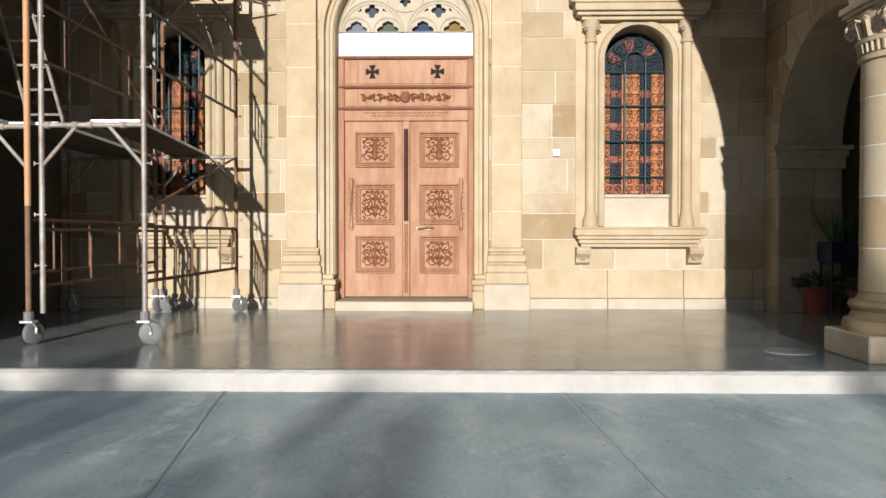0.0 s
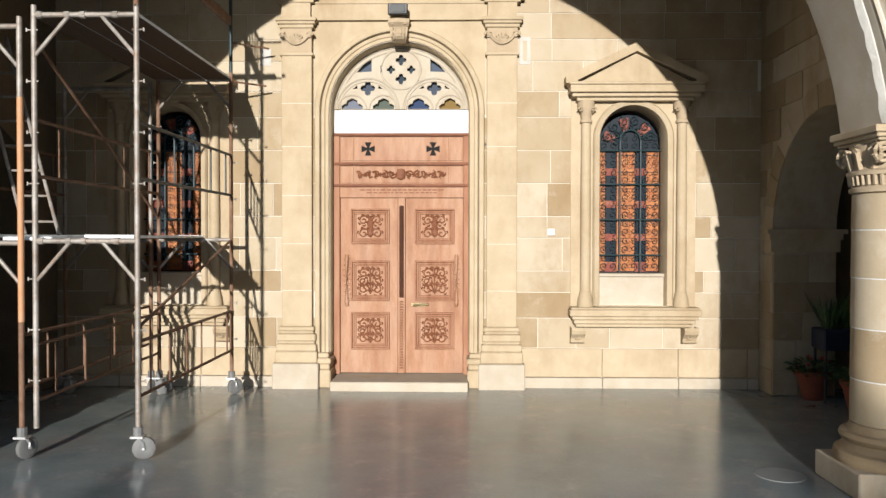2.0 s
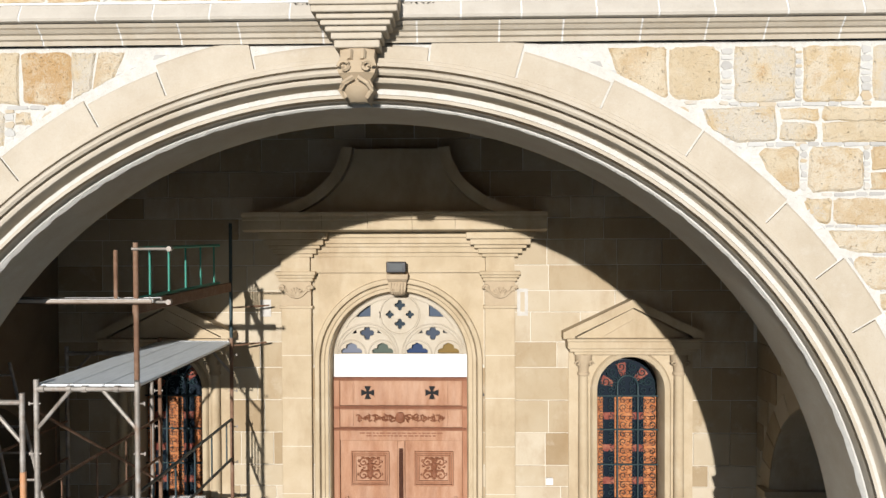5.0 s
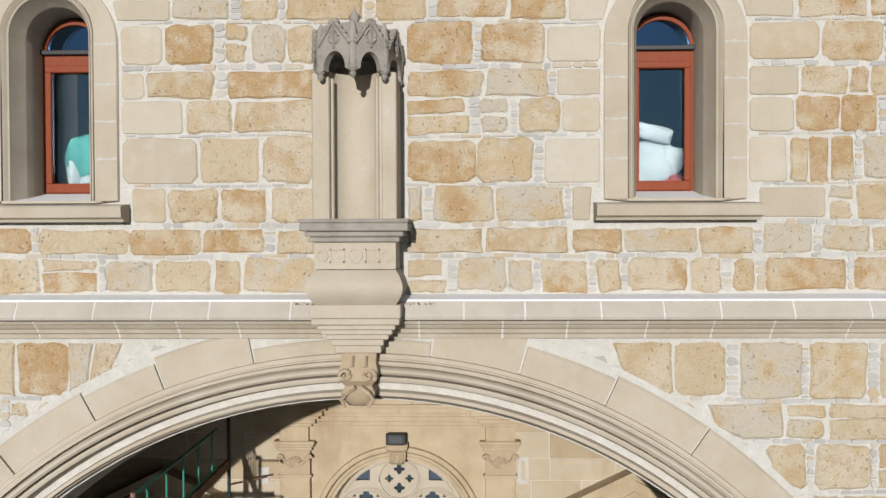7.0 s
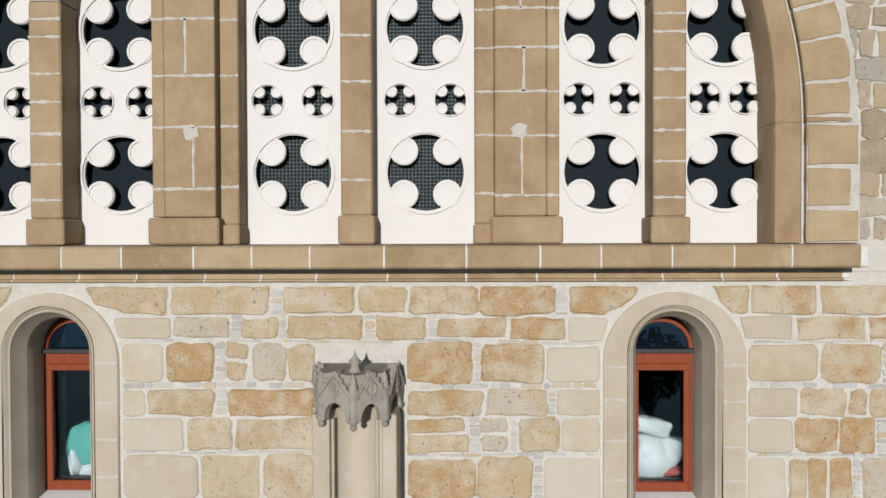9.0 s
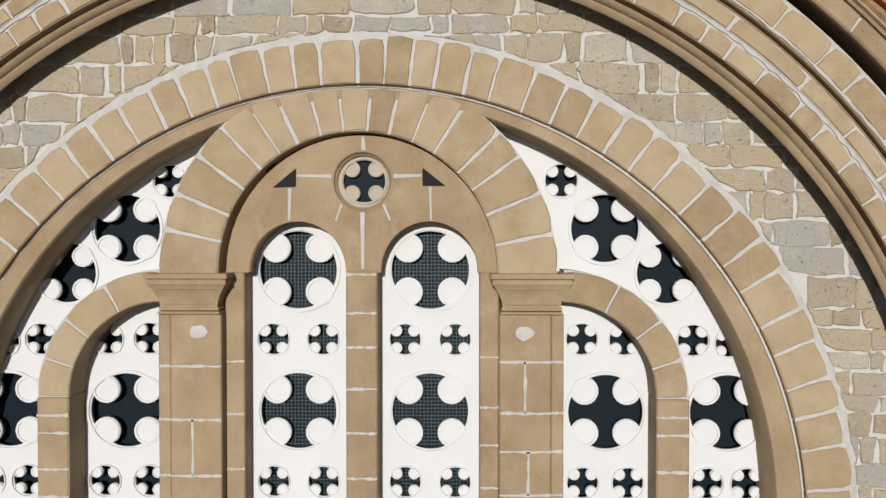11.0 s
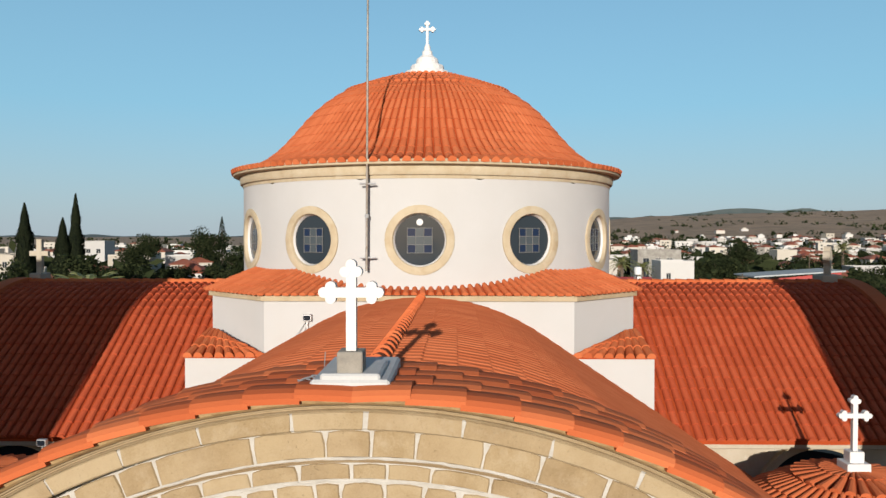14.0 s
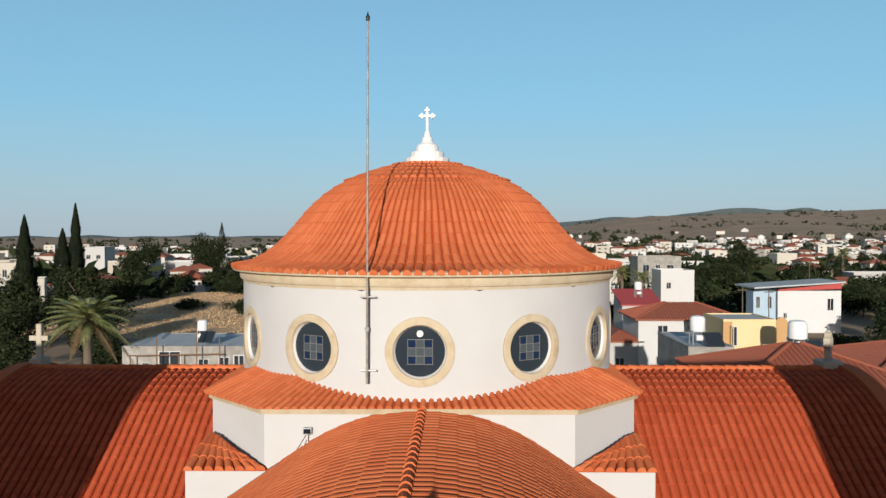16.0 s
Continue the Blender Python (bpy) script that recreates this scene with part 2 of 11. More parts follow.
M_WOODDARK = material("dark_carving_wood", [(0.115, 0.042, 0.020), (0.19, 0.078, 0.04)], 0.6, 8, 60, 0.3, spec=0.15, stain=0.4, stain_colour=(0.29, 0.145, 0.085), stain_scale=3.0)
M_FRAMEWOOD = material("red_brown_frame", [(0.155, 0.034, 0.013), (0.205, 0.05, 0.018)], 0.5, 5, 60, 0.2, stretch=(4, 4, 0.6), spec=0.12)
M_IRON = material("painted_iron", [(0.010, 0.024, 0.027), (0.024, 0.042, 0.045)], 0.5, 9, 80, 0.2)
M_STEEL = material("scaffold_tube", [(0.13, 0.11, 0.09), (0.24, 0.215, 0.185), (0.38, 0.355, 0.32)], 0.55, 5, 60, 0.3, metal=0.3, stain=0.6, stain_colour=(0.16, 0.075, 0.03), stain_scale=7.0)
M_RUST = material("rusty_tube", [(0.08, 0.04, 0.022), (0.14, 0.075, 0.042), (0.21, 0.145, 0.10)], 0.8, 7, 60, 0.4)
M_ORANGE = material("orange_stained_tube", [(0.34, 0.16, 0.065), (0.43, 0.23, 0.12)], 0.6, 7, 60, 0.3, stain=0.4, stain_colour=(0.3, 0.25, 0.2), stain_scale=6.0)
M_GREENTUBE = material("green_painted_rail", [(0.02, 0.16, 0.11), (0.04, 0.22, 0.16)], 0.55, 7, 60, 0.2)
M_PLANK = material("dusty_plank", [(0.66, 0.70, 0.72), (0.78, 0.82, 0.83), (0.84, 0.88, 0.89)], 0.7, 4, 60, 0.4, stretch=(6, 0.7, 6))
M_RUBBER = material("grey_caster", [(0.085, 0.085, 0.08), (0.15, 0.15, 0.145)], 0.6, 9, 60, 0.2)
M_POLISHED = material("sealed_porch_concrete", [(0.12, 0.145, 0.142), (0.165, 0.187, 0.18), (0.21, 0.222, 0.212)], 0.2, 1.6, 25, 0.06, stain=0.6, stain_colour=(0.215, 0.155, 0.14), depth=0.003, stain_scale=1.1, spec=0.55, smear=0.5, smear_colour=(0.30, 0.305, 0.295), smear_scale=2.2)
M_CONCRETE = material("yard_concrete", [(0.15, 0.205, 0.21), (0.27, 0.335, 0.335), (0.41, 0.47, 0.46)], 0.6, 1.1, 40, 0.6, stain=0.7, stain_colour=(0.56, 0.60, 0.57), depth=0.006, stain_scale=1.6, stretch=(1, 0.45, 1), soft=0.06, pores=0.45, smear=0.5, smear_colour=(0.60, 0.64, 0.61), smear_scale=3.5)
M_KERB = material("whitewashed_kerb", [(0.29, 0.275, 0.25), (0.37, 0.355, 0.325)], 0.9, 4, 60, 0.4, stain=0.3, stain_colour=(0.30, 0.25, 0.2), stain_scale=3.0)
M_DARKGLASS = glassy("dark_glass", (0.007, 0.012, 0.016), 0.55, 0.05)
M_WINGLASS = glassy("window_glass", (0.01, 0.014, 0.02), 0.02)
# black fittings, and the closing surfaces that stand in for unlit rooms
M_BLACK = material("black_parts_and_unlit_rooms", [(0.012, 0.012, 0.013), (0.02, 0.02, 0.022)], 0.5, 9, 80, 0.1)
M_WASH = material("cement_wash", [(0.56, 0.56, 0.55), (0.66, 0.66, 0.65)], 0.9, 3, 50, 0.4, stain=0.35, stain_colour=(0.42, 0.40, 0.37), stain_scale=2.0)
M_JOINTW = material("pale_joint_mortar", [(0.335, 0.305, 0.262), (0.39, 0.365, 0.325), (0.45, 0.432, 0.40)], 0.95, 9, 60, 0.6, depth=0.008)
M_POINT = material("white_pointing", [(0.44, 0.425, 0.397), (0.51, 0.497, 0.47), (0.57, 0.56, 0.54)], 0.95, 9, 60, 0.6, depth=0.006)
M_SLAB = material("grey_slab_stone", [(0.325, 0.292, 0.24), (0.365, 0.33, 0.275), (0.405, 0.37, 0.312)], 0.9, 3.0, 70, 0.5, stain=0.4, stain_colour=(0.43, 0.395, 0.34), stain_scale=2.5, pores=0.2)
# a darker copy of the stone, its colour standing in for porch shade
M_SHADESTONE = material("stone_darkened_for_shade", [(0.095, 0.066, 0.039), (0.13, 0.092, 0.055), (0.16, 0.116, 0.071)], 0.9, 3, 80, 0.4)
M_INLAY = material("black_inlay", [(0.008, 0.008, 0.008), (0.014, 0.013, 0.012)], 0.95, 9, 80, 0.0)
M_MESHWIRE = material("wire_mesh", [(0.04, 0.06, 0.06), (0.07, 0.09, 0.09)], 0.5, 9, 60, 0.0)
M_GALV = material("galvanised_steel", [(0.42, 0.42, 0.42), (0.55, 0.55, 0.54)], 0.4, 8, 60, 0.1, metal=0.7)


# ---- shaping helpers ----
def thing(name, at=(0, 0, 0), label="", category="", group="", kind=""):
    ob = new(name)
    ob.empty_display_size = 0.1
    ob.location = at
    return tagged(ob, label, category, group, kind)


def origin(ob):
    v = Vector((0, 0, 0))
    while ob:
        v += ob.location
        ob = ob.parent
    return v


def part(name, bm, mat, parent=None, label="", smooth=False):
    """Links a bmesh, given in world metres, as one mesh object under a thing or a part."""
    me = bpy.data.meshes.new(name)
    bm.normal_update()
    bm.to_mesh(me)
    bm.free()
    if parent:
        me.transform(Matrix.Translation(-origin(parent)))
    me.materials.append(mat)
    if smooth:
        me.shade_smooth()
        me.set_sharp_from_angle(angle=radians(40))
    ob = new(name, me)
    ob.parent = parent
    return tagged(ob, label)


def solid(name, bm, mat, label="", category="", kind="", group="", smooth=False):
    return tagged(part(name, bm, mat, None, label, smooth), label, category, group, kind)


def box(bm, x0, x1, y0, y1, z0, z1, bevel=0.0):
    vs = [bm.verts.new((x, y, z)) for x in (x0, x1) for y in (y0, y1) for z in (z0, z1)]
    fs = [bm.faces.new([vs[k] for k in q]) for q in ((0, 1, 3, 2), (4, 6, 7, 5), (0, 4, 5, 1), (2, 3, 7, 6), (0, 2, 6, 4), (1, 5, 7, 3))]
    if bevel:
        bmesh.ops.bevel(bm, geom=list({e for f in fs for e in f.edges}), offset=bevel, segments=1, affect="EDGES")
    return bm


def boxed(*a, **k):
    return box(bmesh.new(), *a, **k)


def tube(bm, a, b, r, seg=8, r2=None):
    a, b = Vector(a), Vector(b)
    q = (b - a).to_track_quat("Z", "Y")
    r2 = r if r2 is None else r2
    ra, rb = [], []
    for k in range(seg):
        d = Vector((math.cos(2 * math.pi * k / seg), math.sin(2 * math.pi * k / seg), 0))
        ra.append(bm.verts.new(a + q @ (d * r)))
        rb.append(bm.verts.new(b + q @ (d * r2)))
    for k in range(seg):
        bm.faces.new((ra[k], ra[(k + 1) % seg], rb[(k + 1) % seg], rb[k]))
    bm.faces.new(ra[::-1])
    bm.faces.new(rb)
    return bm


def wire(bm, pts, r, seg=5):
    """A tube along a polyline."""
    pts = [Vector(p) for p in pts]
    rings = []
    for k, p in enumerate(pts):
        d = (pts[min(k + 1, len(pts) - 1)] - pts[max(k - 1, 0)]).normalized()
        q = d.to_track_quat("Z", "Y")
        rings.append([bm.verts.new(p + q @ Vector((math.cos(2 * math.pi * j / seg) * r, math.sin(2 * math.pi * j / seg) * r, 0))) for j in range(seg)])
    for u, v in zip(rings, rings[1:]):
        for j in range(seg):
            bm.faces.new((u[j], u[(j + 1) % seg], v[(j + 1) % seg], v[j]))
    bm.faces.new(rings[0][::-1])
    bm.faces.new(rings[-1])
    return bm


def lathe(bm, prof, c, seg=32, a0=0.0, a1=360.0, squash=1.0):
    """Turns a profile of (radius, z) about the upright axis through c."""
    full = abs(a1 - a0) >= 360
    cols = []
    for k in range(seg if full else seg + 1):
        a = radians(a0 + (a1 - a0) * k / seg)
        cols.append([bm.verts.new((c[0] + r * math.cos(a), c[1] + r * math.sin(a) * squash, z)) for r, z in prof])
    for k in range(seg):
        u, v = cols[k], cols[(k + 1) % len(cols)]
        for j in range(len(prof) - 1):
            bm.faces.new((u[j], v[j], v[j + 1], u[j + 1]))
    return bm


def arc_sweep(bm, cx, cz, prof, a0, a1, n, closed=True):
    """Sweeps a section of (radius, y) about the axis along y through (cx, cz), from angle a0 to a1 in degrees (0: right, 90: up)."""
    rings = []
    for k in range(n + 1):
        a = radians(a0 + (a1 - a0) * k / n)
        rings.append([bm.verts.new((cx + r * math.cos(a), y, cz + r * math.sin(a))) for r, y in prof])
    m = len(prof)
    for u, v in zip(rings, rings[1:]):
        for j in range(m if closed else m - 1):
            bm.faces.new((u[j], u[(j + 1) % m], v[(j + 1) % m], v[j]))
    if closed:
        bm.faces.new(rings[0])
        bm.faces.new(rings[-1][::-1])
    bmesh.ops.recalc_face_normals(bm, faces=bm.faces[:])
    return bm


def extrude(bm, prof, axis, a, b):
    """Extrudes a closed section from a to b along x (section of y, z) or y (section of x, z) or z (section of x, y)."""
    def at(p, t):
        return {"x": (t, p[0], p[1]), "y": (p[0], t, p[1]), "z": (p[0], p[1], t)}[axis]
    u, v = [bm.verts.new(at(p, a)) for p in prof], [bm.verts.new(at(p, b)) for p in prof]
    m = len(prof)
    new_faces = [bm.faces.new((u[j], u[(j + 1) % m], v[(j + 1) % m], v[j])) for j in range(m)] + [bm.faces.new(u[::-1]), bm.faces.new(v)]
    bmesh.ops.recalc_face_normals(bm, faces=new_faces)
    return bm


def plate(loops, y0, y1):
    """A slab in the plane x, z between y0 and y1: the first loop is its outline, the others are holes through it."""
    cu = bpy.data.curves.new("plate", "CURVE")
    cu.dimensions, cu.fill_mode, cu.extrude = "2D", "BOTH", (y1 - y0) / 2
    for loop in loops:
        s = cu.splines.new("POLY")
        s.points.add(len(loop) - 1)
        for p, (x, z) in zip(s.points, loop):
            p.co = (x, z, 0, 1)
        s.use_cyclic_u = True
    ob = bpy.data.objects.new("plate", cu)
    scene.collection.objects.link(ob)
    me = bpy.data.meshes.new_from_object(ob.evaluated_get(bpy.context.evaluated_depsgraph_get()))
    bpy.data.objects.remove(ob)
    bpy.data.curves.remove(cu)
    me.transform(Matrix.Translation((0, (y0 + y1) / 2, 0)) @ Matrix.Rotation(radians(90), 4, "X"))
    bm = bmesh.new()
    bm.from_mesh(me)
    bpy.data.meshes.remove(me)
    bmesh.ops.remove_doubles(bm, verts=bm.verts[:], dist=0.0004)
    bmesh.ops.recalc_face_normals(bm, faces=bm.faces[:])
    return bm


def circle(cx, cz, r, n=32, a0=0.0, a1=360.0):
    full = abs(a1 - a0) >= 360
    return [(cx + r * math.cos(radians(a0 + (a1 - a0) * k / n)), cz + r * math.sin(radians(a0 + (a1 - a0) * k / n))) for k in range(n if full else n + 1)]


def arched(x0, x1, z0, zs, n=16, rise=None):
    """The outline of a round-headed opening: jambs from z0 to the springing zs."""
    cx, r = (x0 + x1) / 2, (x1 - x0) / 2
    k = 1.0 if rise is None else rise / r
    return [(x0, z0), (x1, z0)] + [(cx + r * math.cos(math.pi * j / n), zs + k * r * math.sin(math.pi * j / n)) for j in range(n + 1)]


def lobed(cx, cz, r, lobes=4, turn=0.0, open_=0.62, n=9):
    """A foil: lobes round arcs about the centre."""
    d, out = r * open_, []
    rho = r - d
    half = 180 - 180 / lobes * 1.0
    for k in range(lobes):
        a = turn + 360 / lobes * k
        for j in range(n + 1):
            b = a - 105 + 210 * j / n
            out.append((cx + d * math.cos(radians(a)) + rho * math.cos(radians(b)), cz + d * math.sin(radians(a)) + rho * math.sin(radians(b))))
    return out


def iron_cross(cx, cz, r, n=8, clip=None):
    """The hole of a pierced roundel: a circle with four discs left standing in its diagonals."""
    d, rho, out = 0.80 * r, 0.375 * r, []
    phi = math.degrees(math.acos((r * r + d * d - rho * rho) / (2 * r * d)))
    for q in range(4):
        g = 45 + 90 * q
        ox, oz = cx + d * math.cos(radians(g)), cz + d * math.sin(radians(g))
        px, pz = cx + r * math.cos(radians(g - phi)), cz + r * math.sin(radians(g - phi))
        b = (math.degrees(math.atan2(pz - oz, px - ox)) - g) % 360        # from the disc's outward axis
        if b > 180:
            b -= 360
        for k in range(n + 1):
            t = g + b + (-360 - 2 * b) * k / n
            out.append((ox + rho * math.cos(radians(t)), oz + rho * math.sin(radians(t))))
        for k in range(1, 6):
            t = g + phi + (90 - 2 * phi) * k / 6
            out.append((cx + r * math.cos(radians(t)), cz + r * math.sin(radians(t))))
    return out


def stone(poly, y, depth=0.03, r=None, ins=0.02):
    """One rough stone: an outline of (x, z) with a rounded, slightly uneven face."""
    bm = bmesh.new()
    n = len(poly)
    cx, cz = sum(p[0] for p in poly) / n, sum(p[1] for p in poly) / n
    back = [bm.verts.new((x, y + 0.05, z)) for x, z in poly]
    rim = [bm.verts.new((x, y + 0.004, z)) for x, z in poly]
    def inner(x, z, k):
        d = math.hypot(x - cx, z - cz)
        f = max(0.3, 1 - k / max(d, 0.01))
        return cx + (x - cx) * f, cz + (z - cz) * f
    face = []
    for x, z in poly:
        u, v = inner(x, z, ins)
        face.append(bm.verts.new((u, y - depth * (0.75 + 0.5 * r.random()), v)))
    mid = bm.verts.new((cx, y - depth * 1.15, cz))
    for k in range(n):
        j = (k + 1) % n
        bm.faces.new((back[k], back[j], rim[j], rim[k]))
        bm.faces.new((rim[k], rim[j], face[j], face[k]))
        bm.faces.new((face[k], face[j], mid))
    bmesh.ops.recalc_face_normals(bm, faces=bm.faces[:])
    return bm


def fray(poly, r, amp=0.008):
    """Breaks the long sides of an outline into short uneven ones."""
    out = []
    for (ax, az), (bx, bz) in zip(poly, poly[1:] + poly[:1]):
        out.append((ax, az))
        L = math.hypot(bx - ax, bz - az)
        k = 1 if L < 0.12 else 2
        for j in range(1, k + 1):
            f = (j + r.uniform(-0.2, 0.2)) / (k + 1)
            e = r.uniform(-amp, amp)
            out.append((ax + (bx - ax) * f - (bz - az) / (L or 1) * e, az + (bz - az) * f + (bx - ax) / (L or 1) * e))
    return out


def rough_rect(x0, x1, z0, z1, r, wob=0.02):
    w, h = x1 - x0, z1 - z0
    c = min(w, h) * r.uniform(0.05, 0.14)
    pts = [(x0 + c, z0), ((x0 + x1) / 2, z0 - 0.2 * wob), (x1 - c, z0), (x1, z0 + c), (x1, z1 - c), (x1 - c, z1), ((x0 + x1) / 2, z1 + 0.2 * wob), (x0 + c, z1), (x0, z1 - c), (x0, z0 + c)]
    return [(x + r.uniform(-wob, wob), z + r.uniform(-wob, wob)) for x, z in pts]


def wedge(cx, cz, r0, r1, a0, a1, r, gap=(0.006, 0.014), wob=0.006, top=None):
    """The uneven outline of one arch stone between two joints, in degrees; top may cut its outer end short."""
    def at(rad, a):
        return cx + rad * math.cos(radians(a)), cz + rad * math.sin(radians(a))
    g = [math.degrees(r.uniform(*gap) / rr) for rr in (r0, r1, r1, r0)]
    o0, o1 = (r1, r1) if top is None else (min(r1, top(a0)), min(r1, top(a1)))
    o0, o1 = o0 - r.uniform(0, 0.014), o1 - r.uniform(0, 0.014)
    n = max(2, int(radians(a1 - a0) * r1 / 0.09))
    out = [at(r0, a0 + g[0] + (a1 - a0 - g[0] - g[3]) * k / n) for k in range(n + 1)]
    m = max(2, int((o1 - r0) / 0.07))
    for k in range(1, m):
        f = k / m
        out.append(at(r0 + (o1 - r0) * f, a1 - g[3] * (1 - f) - g[2] * f + math.degrees(r.uniform(-wob, wob) / r1)))
    c = 0.2 * r.random()
    for k in range(n + 1):
        f = 1 - c / n - (1 - 2 * c / n) * k / n if n else 0
        a = a0 + g[1] + (a1 - a0 - g[1] - g[2]) * f
        lim = o0 + (o1 - o0) * f
        lim = lim if top is None else min(lim, top(a))
        out.append(at(lim - r.uniform(0, wob) - (0.012 if k in (0, n) else 0), a))
    for k in range(m - 1, 0, -1):
        f = k / m
        out.append(at(r0 + (o0 - r0) * f, a0 + g[0] * (1 - f) + g[1] * f + math.degrees(r.uniform(-wob, wob) / r1)))
    return out


def run_on(joints, lo, hi, step, r):
    """Carries a row of joint angles on to both ends with stones of like width."""
    out = list(joints)
    while out[0] > lo:
        out.insert(0, max(lo, out[0] - r.uniform(*step)))
    while out[-1] < hi:
        out.append(min(hi, out[-1] + r.uniform(*step)))
    return out


# ---- ground, porch and walls ----
def rise(x, y):
    """The land beyond the town: level to the left, rising to long hills on the right."""
    u = x / max(y, 1.0)
    t = min(1.0, max(0.0, (y - 500) / 2400))
    t = t * t * (3 - 2 * t)
    s = min(1.0, max(0.0, (u + 0.02) / 0.30))
    s = s * s * (3 - 2 * s)
    h = t * (s * 84 + max(0.0, u - 0.30) * 90)
    return h * (1 + 0.10 * noise.noise(Vector((x * 0.0022, y * 0.0011, 0.3))) + 0.05 * noise.noise(Vector((x * 0.008, y * 0.004, 3.0)))) + (6 * t if u < 0 else 0)


def ground_sheet():
    bm = bmesh.new()
    ys = [-600, -200, -60, -10, 20, 40, 60, 80, 110, 150, 200, 260, 330, 410, 500, 620, 760, 920, 1100, 1300, 1550, 1800, 2050, 2300, 2550, 2800, 3000, 3200, 3600, 4400]
    us = np.linspace(-1.4, 1.4, 113)
    rows = []
    for y in ys:
        rows.append([bm.verts.new((u * max(y, 420.0), y, -0.32 + rise(u * max(y, 420.0), y))) for u in us])
    for a, c in zip(rows, rows[1:]):
        for k in range(len(us) - 1):
            bm.faces.new((a[k], a[k + 1], c[k + 1], c[k]))
    return bm


M_LAND = material("dry_land", [(0.16, 0.102, 0.06), (0.30, 0.197, 0.118), (0.21, 0.14, 0.082), (0.36, 0.245, 0.152)], 0.95, 0.012, 0.06, 0.0, stain=0.55, stain_colour=(0.075, 0.06, 0.034), stain_scale=0.02)
solid("ground", ground_sheet(), M_LAND, "dry open land with scrub, reaching to low hills", "ground", "structure")

FLOOR, YARD = -0.05, -0.2
solid("yard_pavement", boxed(-14, 12, -14, 5.66, -0.5, YARD), M_CONCRETE, "worn blue-grey concrete yard with dusty marks", "pavement", "structure")
solid("porch_floor", boxed(-10.6, 8.0, 5.72, 11.3, -0.5, FLOOR), M_POLISHED, "polished grey-green concrete porch floor with reflections", "floor", "structure")
bm = bmesh.new()
rng = random.Random(5)
prev = None
for k in range(320):
    x, d, e, f = -10.6 + k * 18.6 / 319, 0.014 * rng.random(), 0.012 * rng.random(), 0.02 * rng.random()
    row = [bm.verts.new(p) for p in ((x, 5.655 - d, -0.5), (x, 5.655 - e, -0.09 - f), (x, 5.662 - d * 0.5, FLOOR - 0.012 - 0.5 * f), (x, 5.69, FLOOR + 0.004 + 0.5 * e), (x, 5.745 + d, FLOOR + 0.006), (x, 5.75 + f, -0.5))]
    if prev:
        for j in range(5):
            bm.faces.new((prev[j], prev[j + 1], row[j + 1], row[j]))
    prev = row
bmesh.ops.recalc_face_normals(bm, faces=bm.faces[:])
solid("kerb", bm, M_KERB, "whitewashed kerb along the porch step", "kerb", "structure")

DX = -0.73                      # the door's axis
WALL = 10.66                    # the porch's back wall
win_r = arched(2.06, 2.97, 1.10, 3.41)
win_l = [(x - 6.49, z) for x, z in win_r]
door_hole = arched(DX - 1.0, DX + 1.0, FLOOR - 0.3, 3.80, 24)
solid("wall_porch", plate([[(-5.6, -0.4), (4.3, -0.4), (4.3, 7.2), (-5.6, 7.2)], win_r, win_l, [(x, max(z, -0.35)) for x, z in door_hole]], WALL + 0.008, WALL + 0.55), M_JOINT, "pale mortared back wall of the porch", "wall", "structure")
# the back walls take the dark stone, to deepen the side bays' shade
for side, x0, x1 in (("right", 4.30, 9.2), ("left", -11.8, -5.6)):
    solid("wall_porch_" + side, boxed(x0 + 0.001 if side == "right" else x0, x1, WALL + 0.02, WALL + 0.55, -0.4, 7.2), M_SHADESTONE, "stone wall at the back of the side bay, coloured dark for shade", "wall", "structure")


def side_arch(x0, x1):
    """A cross wall of the porch with a round arch through it."""
    cy, r, zs = 8.75, 1.45, 2.1
    prof = [(6.76, -0.4), (cy - r, -0.4), (cy - r, zs)] + [(cy - r * math.cos(math.pi * k / 20), zs + r * math.sin(math.pi * k / 20)) for k in range(1, 20)] + [(cy + r, zs), (cy + r, -0.4), (WALL + 0.01, -0.4), (WALL + 0.01, 7.2), (6.76, 7.2)]
    return extrude(bmesh.new(), prof, "x", x0, x1)


cross_wall = solid("wall_cross", side_arch(4.28, 5.10), M_ASHLAR, "tan stone cross wall with a round arch through it", "wall", "structure")
# this side's stone is coloured dark so that the left bay reads unlit
solid("wall_cross_left", side_arch(-6.4, -5.58), M_SHADESTONE, "stone cross wall with a round arch, shade put in its colour", "wall", "structure")
bm = bmesh.new()
for z0, z1, d in ((2.02, 2.10, 0.05), (2.10, 2.16, 0.09), (1.86, 2.02, 0.025)):
    box(bm, 4.26 - d, 5.12 + d, 10.2 - d, 10.40, z0, z1)
part("impost", bm, M_DRESSED, cross_wall)
# the ceiling's own tone is unknown; its dark brown deepens the porch's shade
solid("ceiling", boxed(-11.8, 9.2, 6.4, 11.2, 7.2, 7.45), material("shade_dark_plaster", [(0.07, 0.055, 0.04), (0.10, 0.08, 0.06)], 0.9, 2, 40, 0.2), "plastered porch ceiling, coloured dark to deepen the shade", "ceiling", "structure")

# front wall with the great arch and the two small windows
ACX, ACZ, AR = -0.62, 2.50, 4.07
FACE = 6.02
SPR = 2.95
AH = AR + 0.05
half = math.sqrt(AH * AH - (SPR - ACZ) ** 2)
a_s = math.degrees(math.asin((SPR - ACZ) / AR))
front = [(-5.75, -0.4), (-5.30, -0.4), (-5.30, SPR), (ACX - half, SPR)]
